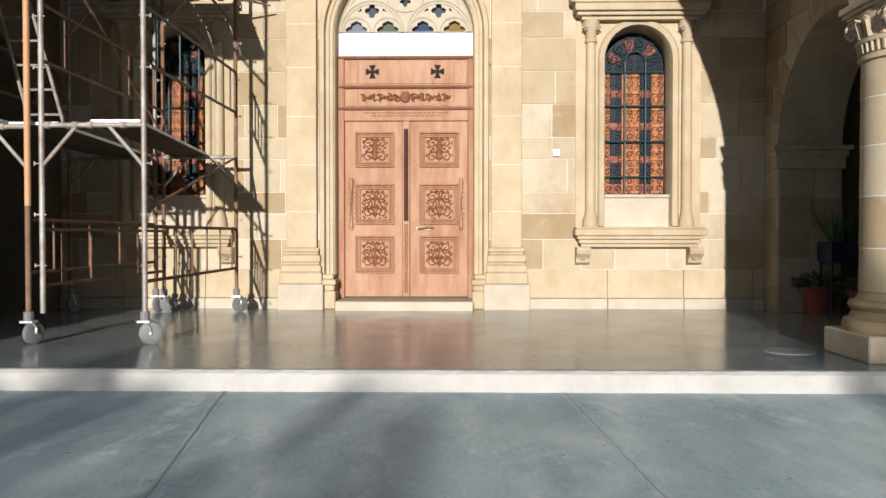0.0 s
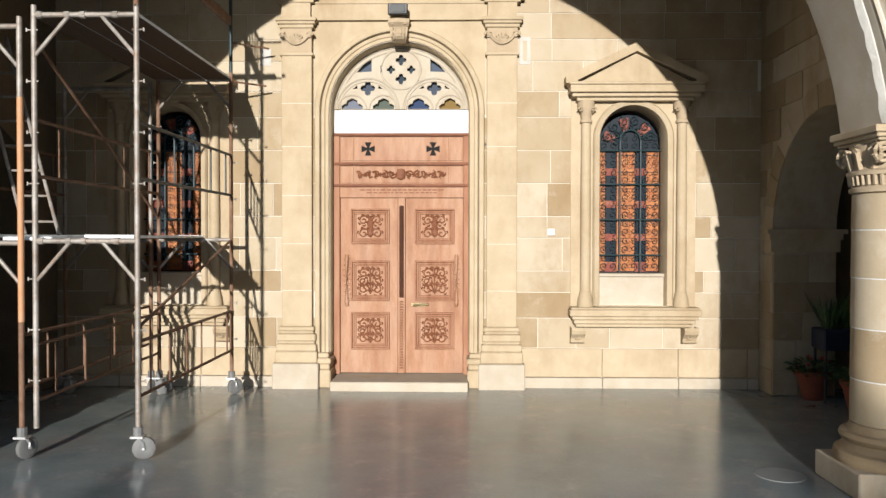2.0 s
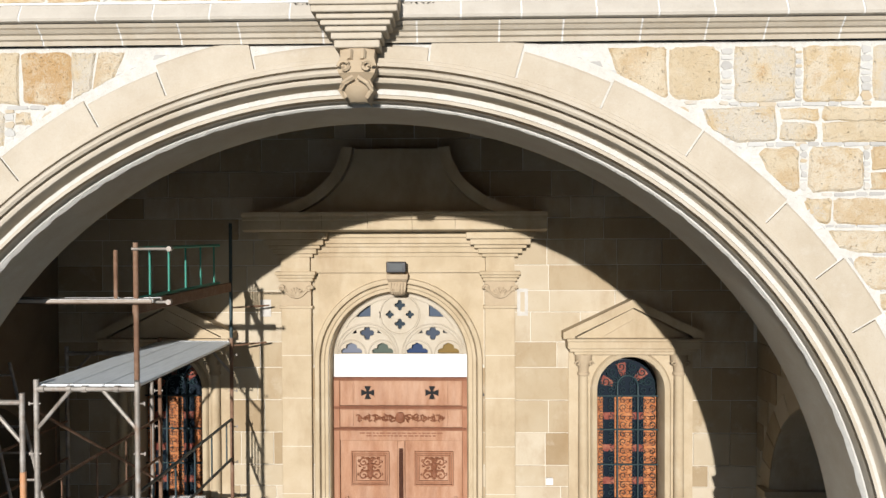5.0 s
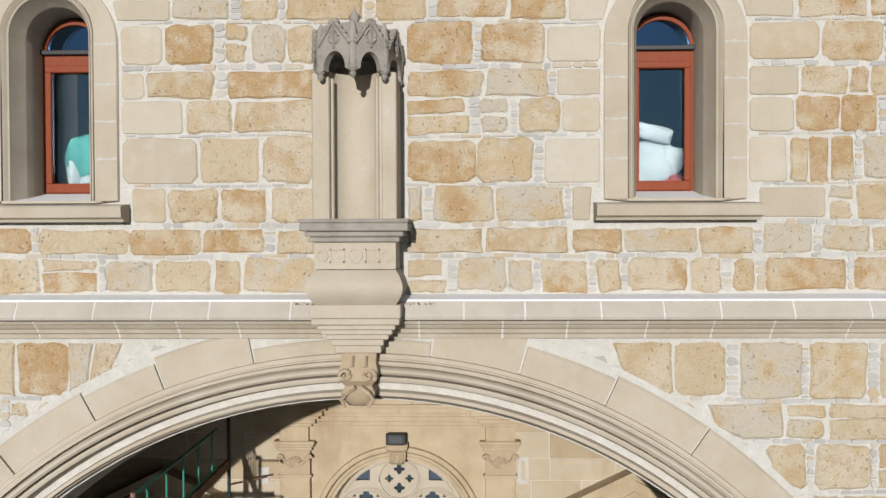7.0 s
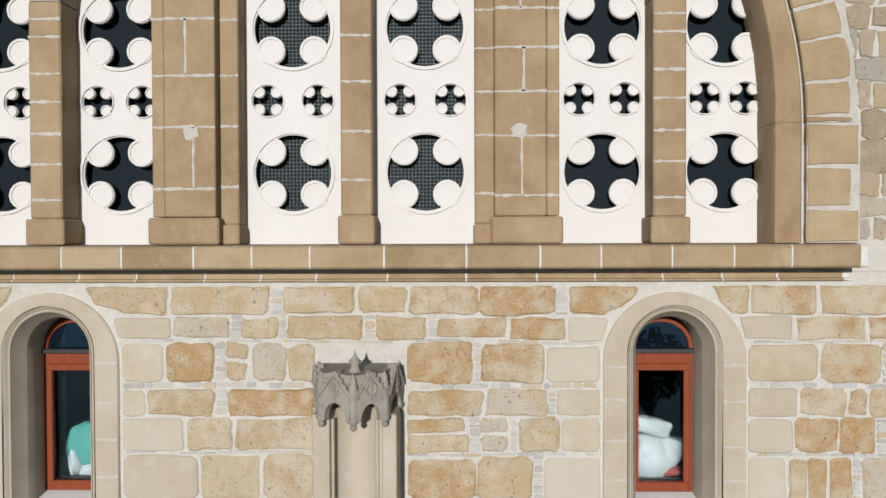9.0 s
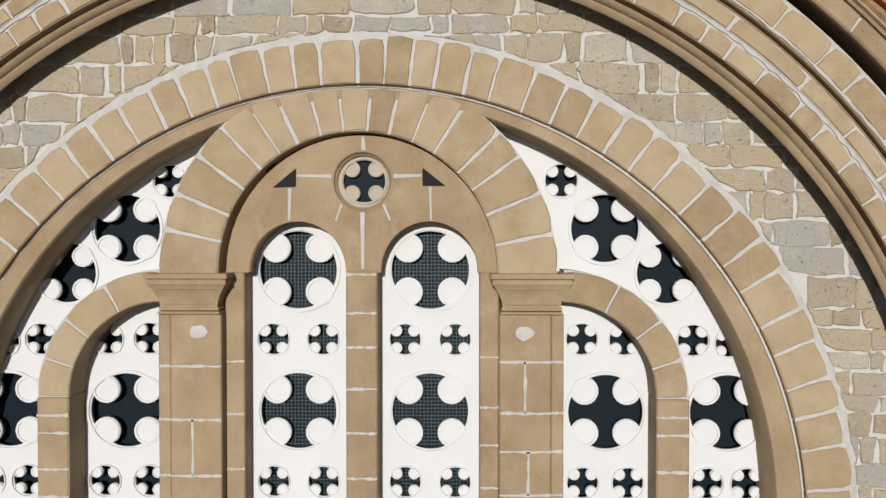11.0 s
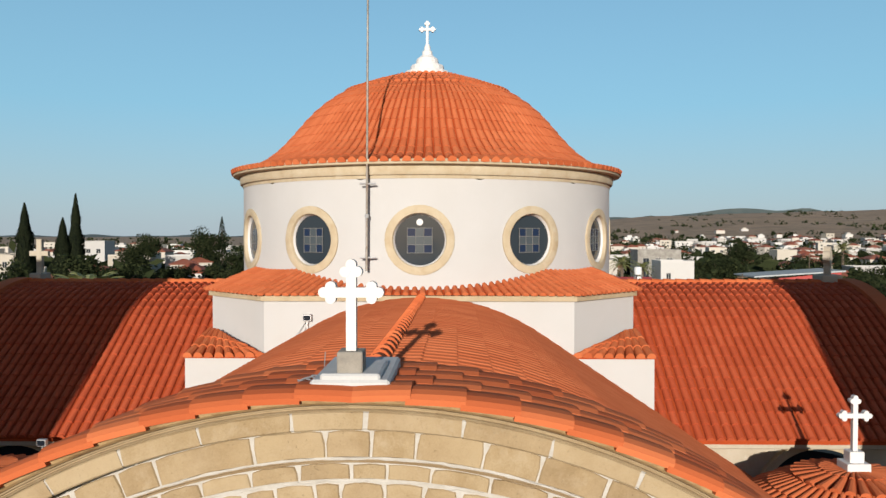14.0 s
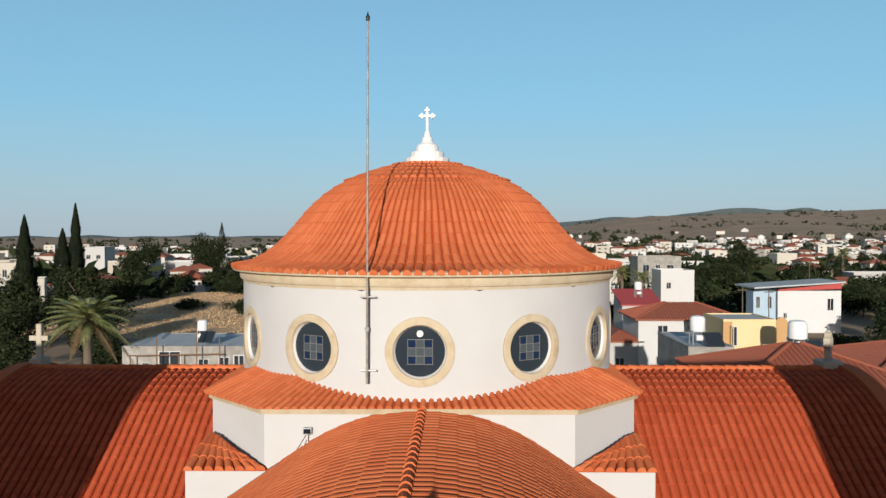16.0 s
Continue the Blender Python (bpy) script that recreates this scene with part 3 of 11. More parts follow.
front += [(ACX + AH * math.cos(radians(a)), ACZ + AH * math.sin(radians(a))) for a in np.linspace(180 - a_s, a_s, 49)[1:-1]]
front += [(ACX + half, SPR), (4.06, SPR), (4.06, -0.4), (4.55, -0.4), (4.55, 10.12), (-5.75, 10.12)]
WINS = (1.81, -3.105)
holes = [arched(c - 0.318, c + 0.318, 8.18, 9.50) for c in WINS]
solid("wall_front", plate([front] + holes, FACE + 0.02, 6.72), M_MORTAR, "rubble stone front wall with white mortar", "wall", "structure")
lining = front[:-2] + [(4.55, 7.19), (-5.75, 7.19)]
for side, x0, x1 in (("right", 4.55, 8.3), ("left", -10.7, -5.75)):
    solid("wall_front_" + side, boxed(x0 + 0.002, x1, FACE + 0.02, 6.757, -0.4, 10.12), M_ASHLAR, "plain tan stone front wall of the side bay", "wall", "structure")
# unseen inner face, coloured dark to cut the light bounced into the porch
solid("wall_front_lining", plate([lining], 6.722, 6.757), M_SHADESTONE, "stone inner face of the front wall, coloured dark to deepen shade", "wall", "structure")
GX, GZ = -0.67, 11.38
gable = [(GX - 5.05, 10.12), (GX + 5.05, 10.12)] + circle(GX, 11.265, 5.05, 48, 0, 180)
lun = [(GX - 3.44, 10.30), (GX + 3.44, 10.30)] + circle(GX, 11.265, 3.44, 40, 0, 180)
solid("wall_gable", plate([gable, lun], FACE + 0.0, 6.72), M_GREYMORTAR, "rounded stone gable wall with a great lunette window", "wall", "structure")
for side, x0, x1 in (("right", 8.2, 13.2), ("left", -16.0, -9.4)):
    solid("bell_tower", boxed(x0, x1, 6.2, 9.4, -0.4, 19.5), M_RENDER, "plain tall bell tower block beside the facade", "tower", group="bell towers")


# ---- the great arch: mouldings and columns ----
def ragged(bm, cx, cz, r, amp=0.011):
    """Uneven ends for the stones of an arch."""
    ang = {v: math.atan2(v.co.z - cz, v.co.x - cx) for v in bm.verts}
    lo, hi = min(ang.values()), max(ang.values())
    shift = {}
    for v, a in ang.items():
        for e in (lo, hi):
            if abs(a - e) < 1e-4:
                key = (e, round(math.hypot(v.co.x - cx, v.co.z - cz), 2))
                d = shift.setdefault(key, r.uniform(-amp, amp))
                v.co.x -= math.sin(a) * d
                v.co.z += math.cos(a) * d
    return bm


def mortar_line(name, parent, cx, cz, rad, y, a0, a1, n, r, half=0.012):
    """A hand-run line of white mortar along an arch."""
    bm = arc_sweep(bmesh.new(), cx, cz, [(rad - half, y + 0.03), (rad - half, y + 0.004), (rad, y), (rad + half, y + 0.004), (rad + half, y + 0.03)], a0, a1, n)
    for v in bm.verts:
        d = Vector((v.co.x - cx, 0, v.co.z - cz)).normalized()
        v.co += d * r.uniform(-0.7, 0.7) * half
    return part(name, bm, M_JOINTW, parent, "smeared white mortar line")


def arch_rings():
    t = thing("arch_surround", (ACX, FACE, SPR), "dressed stone surround of the wide porch arch", "arch", kind="structure")
    rings = [("flat_ring", [(4.07, 6.70), (4.074, 6.58), (4.098, 6.36), (4.114, 6.20), (4.126, 6.08), (4.135, 6.0), (4.145, 5.966), (4.148, 6.03), (4.163, 6.03), (4.165, 5.962), (4.19, 5.962), (4.20, 5.985), (4.20, 6.70)], M_PALE),
             ("cove", [(4.20, 6.6), (4.20, 6.05), (4.235, 6.06), (4.26, 6.03), (4.27, 5.97), (4.27, 6.6)], M_PALE),
             ("outer_rolls", [(4.27, 6.5), (4.27, 5.945), (4.28, 5.918), (4.30, 5.910), (4.318, 5.918), (4.321, 6.0), (4.336, 6.0), (4.337, 5.912), (4.355, 5.896), (4.375, 5.898), (4.39, 5.915), (4.392, 5.995), (4.408, 5.995), (4.41, 5.925), (4.435, 5.925), (4.44, 5.965), (4.449, 5.965), (4.454, 5.975), (4.485, 5.978), (4.49, 5.995), (4.49, 6.5)], M_PALE)]
    for name, prof, m in rings:
        part(name, arc_sweep(bmesh.new(), ACX, ACZ, prof, a_s - 0.5, 180 - a_s + 0.5, 72), m, t, smooth=True)
    part("mortar_bed", arc_sweep(bmesh.new(), ACX, ACZ, [(4.45, 6.3), (4.45, 6.03), (4.80, 6.03), (4.80, 6.3)], a_s, 180 - a_s, 72), M_MORTAR, t)
    # smooth voussoirs of uneven length
    r = random.Random(3)
    a, k = a_s, 0
    while a < 180 - a_s - 1:
        w = min(r.uniform(6.5, 10.5), 180 - a_s - a)
        out = 4.49 + r.uniform(0.21, 0.30)
        if 82 < a + w / 2 < 98:
            out = 4.6
        part("voussoir", arc_sweep(bmesh.new(), ACX, ACZ, [(4.49, 6.3), (4.49, 6.004), (out - 0.02, 6.004), (out, 6.018), (out, 6.3)], a + 0.12, a + w - 0.12, 4), M_PALE, t)
        a += w
    return t


arch_rings()


def column(x, y):
    t = thing("column", (x, y, FLOOR), "round sandstone column with a carved capital on a square plinth", "column", "porch columns", kind="structure")
    part("plinth", boxed(x - 0.46, x + 0.46, y - 0.36, y + 0.40, FLOOR, 0.17, bevel=0.012), M_ASHLAR, t)
    prof = [(0.0, 0.17), (0.44, 0.17), (0.455, 0.21), (0.44, 0.27), (0.40, 0.285), (0.385, 0.32), (0.37, 0.345), (0.395, 0.36), (0.41, 0.39), (0.395, 0.425), (0.355, 0.435), (0.335, 0.47), (0.325, 0.50)]
    part("base", lathe(bmesh.new(), prof, (x, y), 36), M_ASHLAR, t, smooth=True)
    zs = [0.50, 0.87, 1.30, 1.72, 2.12, 2.42]
    for z0, z1 in zip(zs, zs[1:]):
        part("drum", lathe(bmesh.new(), [(0.0, z0), (0.318, z0), (0.326, z0 + 0.006), (0.322, z1 - 0.006), (0.314, z1), (0.0, z1)], (x, y), 36), M_ASHLAR, t, smooth=True)
    for z0 in zs[1:-1]:
        part("drum_joint", lathe(bmesh.new(), [(0.30, z0 - 0.006), (0.3225, z0 - 0.006), (0.3225, z0 + 0.006), (0.30, z0 + 0.006)], (x, y), 36), M_POINT, t, smooth=False)
    cap = part("capital", lathe(bmesh.new(), [(0.30, 2.42), (0.345, 2.43), (0.35, 2.46), (0.325, 2.48), (0.33, 2.56), (0.365, 2.57), (0.37, 2.60), (0.325, 2.62), (0.33, 2.72), (0.35, 2.83), (0.0, 2.83)], (x, y), 36), M_CARVED, t, smooth=True)
    bm = bmesh.new()
    for k in range(40):
        a = 2 * math.pi * k / 40
        p = Vector((x + 0.335 * math.cos(a), y + 0.335 * math.sin(a), 2.49))
        tube(bm, p, p + Vector((0.012 * math.cos(a), 0.012 * math.sin(a), 0.08)), 0.016, 5)
    part("fluting", bm, M_CARVED, cap)
    bm = bmesh.new()
    for sx in (-1, 1):
        for sy in (-1, 1):
            for ax in (0, 1):
                c = Vector((x + sx * 0.262, y + sy * 0.262, 2.73))
                pts = []
                for k in range(22):
                    a = k * 0.55
                    rr = 0.095 * (1 - k / 24)
                    o = Vector((math.cos(a) * rr, -0.02 * sy, math.sin(a) * rr)) if ax == 0 else Vector((-0.02 * sx, math.cos(a) * rr, math.sin(a) * rr))
                    pts.append(c + o + (Vector((0, sy * 0.06, 0)) if ax == 0 else Vector((sx * 0.06, 0, 0))))
                wire(bm, pts, 0.019, 5)
    for k in range(16):
        a = 2 * math.pi * (k + 0.5) / 16
        p = [Vector((x + rr * math.cos(a), y + rr * math.sin(a), z)) for rr, z in ((0.325, 2.62), (0.345, 2.70), (0.365, 2.77), (0.385, 2.765))]
        wire(bm, p, 0.028, 5)
    part("volutes", bm, M_CARVED, cap)
    bm = bmesh.new()
    for z0, z1, d in ((2.83, 2.855, 0.325), (2.855, 2.89, 0.35), (2.89, 2.95, 0.372)):
        box(bm, x - d, x + d, y - d - 0.02, y + d, z0, z1, bevel=0.008)
    part("abacus", bm, M_DRESSED, t)
    return t


column(3.745, 6.42)
column(-4.985, 6.42)


# ---- cornice band over the arch, ledge under the lunette ----
def band(name, prof, x0, x1, joints, label, m, wash=False):
    t = thing(name, ((x0 + x1) / 2, FACE, prof[0][1]), label, "cornice", kind="structure")
    part("mortar_bed", extrude(bmesh.new(), [(y + 0.004 if y < 6.15 else y, z - 0.004 if k == len(prof) - 1 else z) for k, (y, z) in enumerate(prof)], "x", x0 + 0.004, x1 - 0.004), M_POINT, t)
    r = random.Random(11)
    x = x0
    while x < x1 - 0.05:
        w = min(r.uniform(*joints), x1 - x)
        d = r.uniform(-0.003, 0.002)
        part("block", extrude(bmesh.new(), [(y + d, z) for y, z in prof], "x", x + 0.007, x + w - 0.007), m, t)
        x += w
    if wash:
        part("cement_wash", extrude(bmesh.new(), [(prof[-2][0] - 0.010, prof[-2][1] - 0.004), (prof[-2][0] - 0.004, prof[-2][1] + 0.012), (6.045, prof[-2][1] + 0.042), (6.2, prof[-2][1] + 0.042), (6.2, prof[-2][1] - 0.01)], "x", x0, x1), M_WASH, t, "white cement wash on the ledge's top")
    return t


band("string_course", [(6.2, 7.105), (5.99, 7.105), (5.98, 7.135), (5.985, 7.14), (5.962, 7.15), (5.952, 7.175), (5.957, 7.18), (5.935, 7.19), (5.915, 7.212), (5.92, 7.216), (5.90, 7.226), (5.885, 7.25), (6.2, 7.252)], -5.6, 4.4, (0.45, 0.75), "pale moulded stone string course above the arch", M_PALE)
band("weathering_course", [(6.2, 7.256), (5.875, 7.256), (5.848, 7.264), (5.84, 7.285), (5.848, 7.31), (5.895, 7.405), (6.2, 7.445)], -5.6, 4.4, (0.42, 0.72), "grey sloping top slabs of the string course", M_SLAB, True)
band("lunette_ledge", [(6.35, 10.05), (6.01, 10.05), (6.0, 10.056), (6.0, 10.07), (6.03, 10.075), (6.03, 10.16), (5.775, 10.16), (5.757, 10.175), (5.755, 10.32), (5.775, 10.335), (6.35, 10.345)], -4.5, 3.16, (0.42, 0.62), "brown stone ledge beneath the lunette window", M_VOUSS)


# ---- lunette window ----
lunette = thing("lunette_window", (GX, 6.1, 10.34), "great half-round window of brown stone with white pierced screens", "window", kind="structure")
LX, LZ = -0.655, 11.265         # the centre of the gable's arches
# a flat band, widest at the springing, with a dark groove outside it
bm = bmesh.new()
prev = None
for k in range(73):
    a = math.pi * k / 72
    rin = 0.125 * math.sin(a) + math.sqrt(3.205 ** 2 - (0.125 * math.cos(a)) ** 2)
    row = [bm.verts.new((LX + q * math.cos(a), y, LZ + q * math.sin(a))) for q, y in ((rin, 6.36), (rin, 5.985), (rin + 0.012, 5.968), (3.408, 5.968), (3.422, 5.985), (3.422, 6.16), (3.45, 6.16), (3.45, 6.36))]
    if prev:
        for q in range(8):
            bm.faces.new((prev[q], prev[(q + 1) % 8], row[(q + 1) % 8], row[q]))
    prev = row
bmesh.ops.recalc_face_normals(bm, faces=bm.faces[:])
for s in (-1, 1):
    extrude(bm, [(LX + s * q, y) for q, y in ((3.205, 6.36), (3.205, 5.985), (3.217, 5.968), (3.408, 5.968), (3.422, 5.985), (3.422, 6.16), (3.45, 6.16), (3.45, 6.36))], "z", 10.345, LZ - 0.002)
part("moulding", bm, M_BROWN, lunette, smooth=True)
bm = arc_sweep(bmesh.new(), LX, LZ, [(3.455, 6.3), (3.455, 5.972), (3.80, 5.972), (3.845, 5.985), (3.845, 6.3)], 0, 180, 72)
for s in (-1, 1):
    x0, x1 = sorted((LX + s * 3.455, LX + s * 3.86))
    box(bm, x0, x1, 5.972, 6.3, 10.345, LZ - 0.002)
part("mortar_bed", bm, M_JOINTW, lunette)
M0, M1 = 1.093, 1.56            # the middle arch
MX, MZ = -0.688, 13.262


def to_groove(a):
    """How far the middle arch reaches at an angle before the groove cuts it off."""
    dx, dz = MX - LX, MZ - LZ
    b = dx * math.cos(radians(a)) + dz * math.sin(radians(a))
    return -b + math.sqrt(b * b - dx * dx - dz * dz + 3.43 ** 2)


ring = [(MX + M0 * math.cos(radians(a)), MZ + M0 * math.sin(radians(a))) for a in np.linspace(182, -2, 47)]
ring = [(MX + (min(M1, to_groove(a)) - 0.012) * math.cos(radians(a)), MZ + (min(M1, to_groove(a)) - 0.012) * math.sin(radians(a))) for a in np.linspace(-2, 182, 47)] + ring
part("middle_mortar_bed", plate([ring], 5.972, 6.40), M_JOINTW, lunette)
r = random.Random(8)
joints = run_on([36.2, 40.4, 44.9, 49.5, 53.4, 57.3, 61.3, 65.2, 69.1, 73.5, 76.9, 80.7, 83.8, 87.1, 90.5, 95.0, 98.3, 101.9, 105.8, 108.8, 112.4, 116.0, 120.0, 124.1, 128.0, 132.4, 137.0], 0.0, 180.0, (3.8, 5.2), r)
for a0, a1 in zip(joints, joints[1:]):
    part("voussoir", stone(wedge(LX, LZ, 3.45, 3.815 + r.uniform(-0.02, 0.03), a0, a1, r, (0.003, 0.016)), 5.972, r.uniform(0.005, 0.012), r, 0.012), M_VOUSS, lunette)
for s in (-1, 1):
    for z0, z1, w in ((10.345, 10.60, 0.40), (10.62, 10.92, 0.34), (10.935, 11.255, 0.40)):
        x0, x1 = sorted((LX + s * 3.45, LX + s * (3.45 + w)))
        part("jamb_stone", stone(fray([(x0 + 0.006, z0), (x1, z0 + 0.01), (x1, z1 - 0.01), (x0 + 0.006, z1)], r, 0.006), 5.972, 0.009, r, 0.012), M_VOUSS, lunette)


def capital(x0, x1, z0, z1):
    """A flaring capital with a sunk panel on its face."""
    bm = bmesh.new()
    prev = None
    n = 8
    for k in range(n + 1):
        u = k / n
        e = 0.075 * u ** 1.6
        z = z0 + 0.055 + (z1 - z0 - 0.145) * u
        row = [bm.verts.new(p) for p in ((x0 - e, 6.4, z), (x0 - e, 5.962 - e * 0.8, z), (x1 + e, 5.962 - e * 0.8, z), (x1 + e, 6.4, z))]
        if prev:
            for q in range(3):
                bm.faces.new((prev[q], prev[q + 1], row[q + 1], row[q]))
        prev = row
    bmesh.ops.recalc_face_normals(bm, faces=bm.faces[:])
    for u0, u1, f0, f1 in ((0.05, 0.95, 0.10, 0.17), (0.05, 0.95, 0.80, 0.87)):
        box(bm, x0 + (x1 - x0) * u0 - 0.03 * (f0 > 0.5), x1 - (x1 - x0) * u0 + 0.03 * (f0 > 0.5), 5.950 - 0.06 * (f0 > 0.5) * 0.8, 6.0, z0 + 0.055 + (z1 - z0 - 0.145) * f0, z0 + 0.055 + (z1 - z0 - 0.145) * f1, bevel=0.004)
    box(bm, x0 - 0.02, x1 + 0.02, 5.945, 6.4, z0, z0 + 0.022, bevel=0.006)
    box(bm, x0 - 0.012, x1 + 0.012, 5.955, 6.4, z0 + 0.028, z0 + 0.055, bevel=0.006)
    box(bm, x0 - 0.085, x1 + 0.085, 5.895, 6.4, z1 - 0.09, z1 - 0.045, bevel=0.006)
    box(bm, x0 - 0.10, x1 + 0.10, 5.875, 6.4, z1 - 0.042, z1, bevel=0.006)
    return bm


def joint_lines(parent, x0, x1, y, zs, r, upright=()):
    """Hand-smeared mortar joints on a built shaft: beds at heights zs, uprights as (x, z0, z1)."""
    bm = bmesh.new()
    runs = [[(x0 + (x1 - x0) * k / 10, z) for k in range(11)] for z in zs] + [[(x, z0 + (z1 - z0) * k / 8) for k in range(9)] for x, z0, z1 in upright]
    for line in runs:
        flat = abs(line[0][1] - line[-1][1]) < 1e-6
        prev = None
        for x, z in line:
            w, d = 0.004 + 0.011 * r.random() ** 1.5, r.uniform(-0.003, 0.003)
            ends = ((x, z + d - w), (x, z + d + w)) if flat else ((x + d - w, z), (x + d + w, z))
            row = [bm.verts.new(p) for p in ((ends[0][0], y + 0.02, ends[0][1]), (ends[0][0], y, ends[0][1]), (ends[1][0], y, ends[1][1]), (ends[1][0], y + 0.02, ends[1][1]))]
            if prev:
                for q in range(3):
                    bm.faces.new((prev[q], row[q], row[q + 1], prev[q + 1]))
            prev = row
    bmesh.ops.recalc_face_normals(bm, faces=bm.faces[:])
    return part("mortar_joints", bm, M_JOINTW, parent, "smeared pale mortar joints")


rj = random.Random(15)
for s in (-1, 1):
    m = lambda x: GX + s * (x - GX)  # noqa: E731
    x0, x1 = sorted((m(0.41), m(0.915)))
    xm0, xm1 = sorted((m(0.415), m(0.815)))
    pil = part("pillar", boxed(xm0, xm1, 5.975, 6.45, 10.56, 12.93, bevel=0.01), M_BROWN, lunette)
    xo0, xo1 = sorted((m(0.819), m(0.915)))
    part("pillar_return", boxed(xo0, xo1, 5.992, 6.45, 10.56, 12.93, bevel=0.008), M_BROWN, pil)
    part("pillar_base", boxed(x0 - 0.025, x1 + 0.025, 5.95, 6.45, 10.345, 10.555, bevel=0.015), M_BROWN, pil)
    zs = (10.72, 11.18, 11.52, 11.86, 12.16, 12.56) if s > 0 else (10.78, 11.26, 11.66, 12.10, 12.52)
    joint_lines(pil, xm0, xm1, 5.9735, zs, rj, [((xm0 + xm1) / 2 + rj.uniform(-0.03, 0.03), a, b) for a, b in zip(zs[::2], zs[1::2])])
    joint_lines(pil, xo0, xo1, 5.9905, zs, rj)
    for zp, w_, h_ in ((12.79, 0.085, 0.07), (11.22, 0.075, 0.075)):
        xp = (xm0 + xm1) / 2 + rj.uniform(-0.02, 0.02)
        blob = [(xp + w_ * rj.uniform(0.75, 1.1) * math.cos(a_), zp + h_ * rj.uniform(0.7, 1.1) * math.sin(a_)) for a_ in np.linspace(0, 5.7, 11)]
        part("mortar_patch", stone(blob, 5.976, 0.002, rj, 0.008), M_JOINTW, pil, "smeared pale mortar patch")
    part("pillar_capital", capital(x0 + 0.03, x1 - 0.03, 12.93, 13.25), M_BROWN, pil)
    x0, x1 = sorted((m(0.265), m(0.418)))
    shaft = part("side_shaft", boxed(x0, x1, 6.09, 6.45, 10.50, 13.27, bevel=0.012), M_BROWN, lunette)
    joint_lines(shaft, x0, x1, 6.0885, [z + 0.02 for z in zs], rj)
    part("shaft_base", boxed(x0 - 0.012, x1 + 0.012, 6.05, 6.45, 10.345, 10.50, bevel=0.01), M_BROWN, lunette)
    x0, x1 = sorted((m(1.645), m(1.90)))
    post = part("outer_post", boxed(x0, x1, 6.02, 6.45, 10.55, 12.26, bevel=0.014), M_BROWN, lunette)
    joint_lines(post, x0, x1, 6.0185, (10.70, 10.98, 11.22, 11.47, 11.69, 11.98, 12.12), rj)
    part("post_base", boxed(x0 - 0.025, x1 + 0.025, 5.99, 6.45, 10.345, 10.55, bevel=0.012), M_BROWN, post)
    # the half arch from the outer post to the pillar
    c = m(0.885)
    cuts = (0, 18, 38, 62, 88)
    part("half_arch_mortar", arc_sweep(bmesh.new(), c, 12.265, [(0.765, 6.45), (0.765, 6.03), (1.01, 6.03), (1.01, 6.45)], *((0, 88) if s > 0 else (92, 180)), 24), M_JOINTW, lunette)
    for a0, a1 in zip(cuts, cuts[1:]):
        a0, a1 = (a0, a1) if s > 0 else (180 - a1, 180 - a0)
        part("half_arch_stone", stone(wedge(c, 12.265, 0.758, 1.015, a0, a1, rj, (0.002, 0.008), 0.003), 6.029, 0.008, rj, 0.01), M_VOUSS, lunette)
        part("half_arch_soffit", arc_sweep(bmesh.new(), c, 12.265, [(0.757, 6.45), (0.757, 6.033), (0.765, 6.033), (0.765, 6.45)], a0 + 0.2, a1 - 0.2, 5), M_BROWN, lunette)
mul = part("mullion", boxed(-0.79, -0.541, 6.05, 6.45, 10.57, 13.27, bevel=0.014), M_BROWN, lunette)
part("mullion_base", boxed(-0.81, -0.52, 6.01, 6.45, 10.345, 10.57, bevel=0.015), M_BROWN, lunette)
joint_lines(mul, -0.785, -0.546, 6.0485, (10.85, 11.23, 11.62, 11.98, 12.33, 12.66, 12.93, 13.235), rj)
r = random.Random(14)
cuts = [-2.0, 11.1, 23.4, 35.4, 44.4, 57.0, 67.1, 77.0, 85.8, 95.8, 104.8, 115.0, 123.2, 133.4, 144.0, 156.6, 167.6, 182.0]
for a0, a1 in zip(cuts, cuts[1:]):
    part("middle_voussoir", stone(wedge(MX, MZ, M0 - 0.003, M1, a0, a1, r, (0.003, 0.014), 0.005, to_groove), 5.973, 0.009, r, 0.012), M_VOUSS, lunette)
part("middle_soffit", arc_sweep(bmesh.new(), MX, MZ, [(M0 - 0.006, 6.40), (M0 - 0.006, 5.985), (M0 + 0.01, 5.985), (M0 + 0.01, 6.40)], -2, 182, 60), M_BROWN, lunette, smooth=True)
twin = [[(c + 0.385 * math.cos(radians(t_)), 13.26 + 0.395 * math.sin(radians(t_))) for t_ in range(0, 181, 9)] for c in (-1.177, -0.133)]
tri = [[(-1.377, 13.918), (-1.183, 13.925), (-1.183, 14.078)], [(0.0, 13.929), (-0.187, 13.932), (-0.187, 14.078)]]
outline = [(GX - 1.07, 13.25), (-1.562, 13.25)] + twin[0][::-1] + [(-0.792, 13.25), (-0.518, 13.25)] + twin[1][::-1] + [(0.252, 13.25), (GX + 1.07, 13.25)] + circle(GX, 13.26, 1.07, 32, 1, 179)
part("tympanum", plate([outline, circle(GX + 0.01, 13.97, 0.228, 32)] + tri, 6.07, 6.30), M_BROWN, lunette)
for x0, x1 in ((-1.42, -1.12), (-0.24, 0.06)):
    part("dark_recess", boxed(x0, x1, 6.092, 6.11, 13.89, 14.11), M_INLAY, lunette)
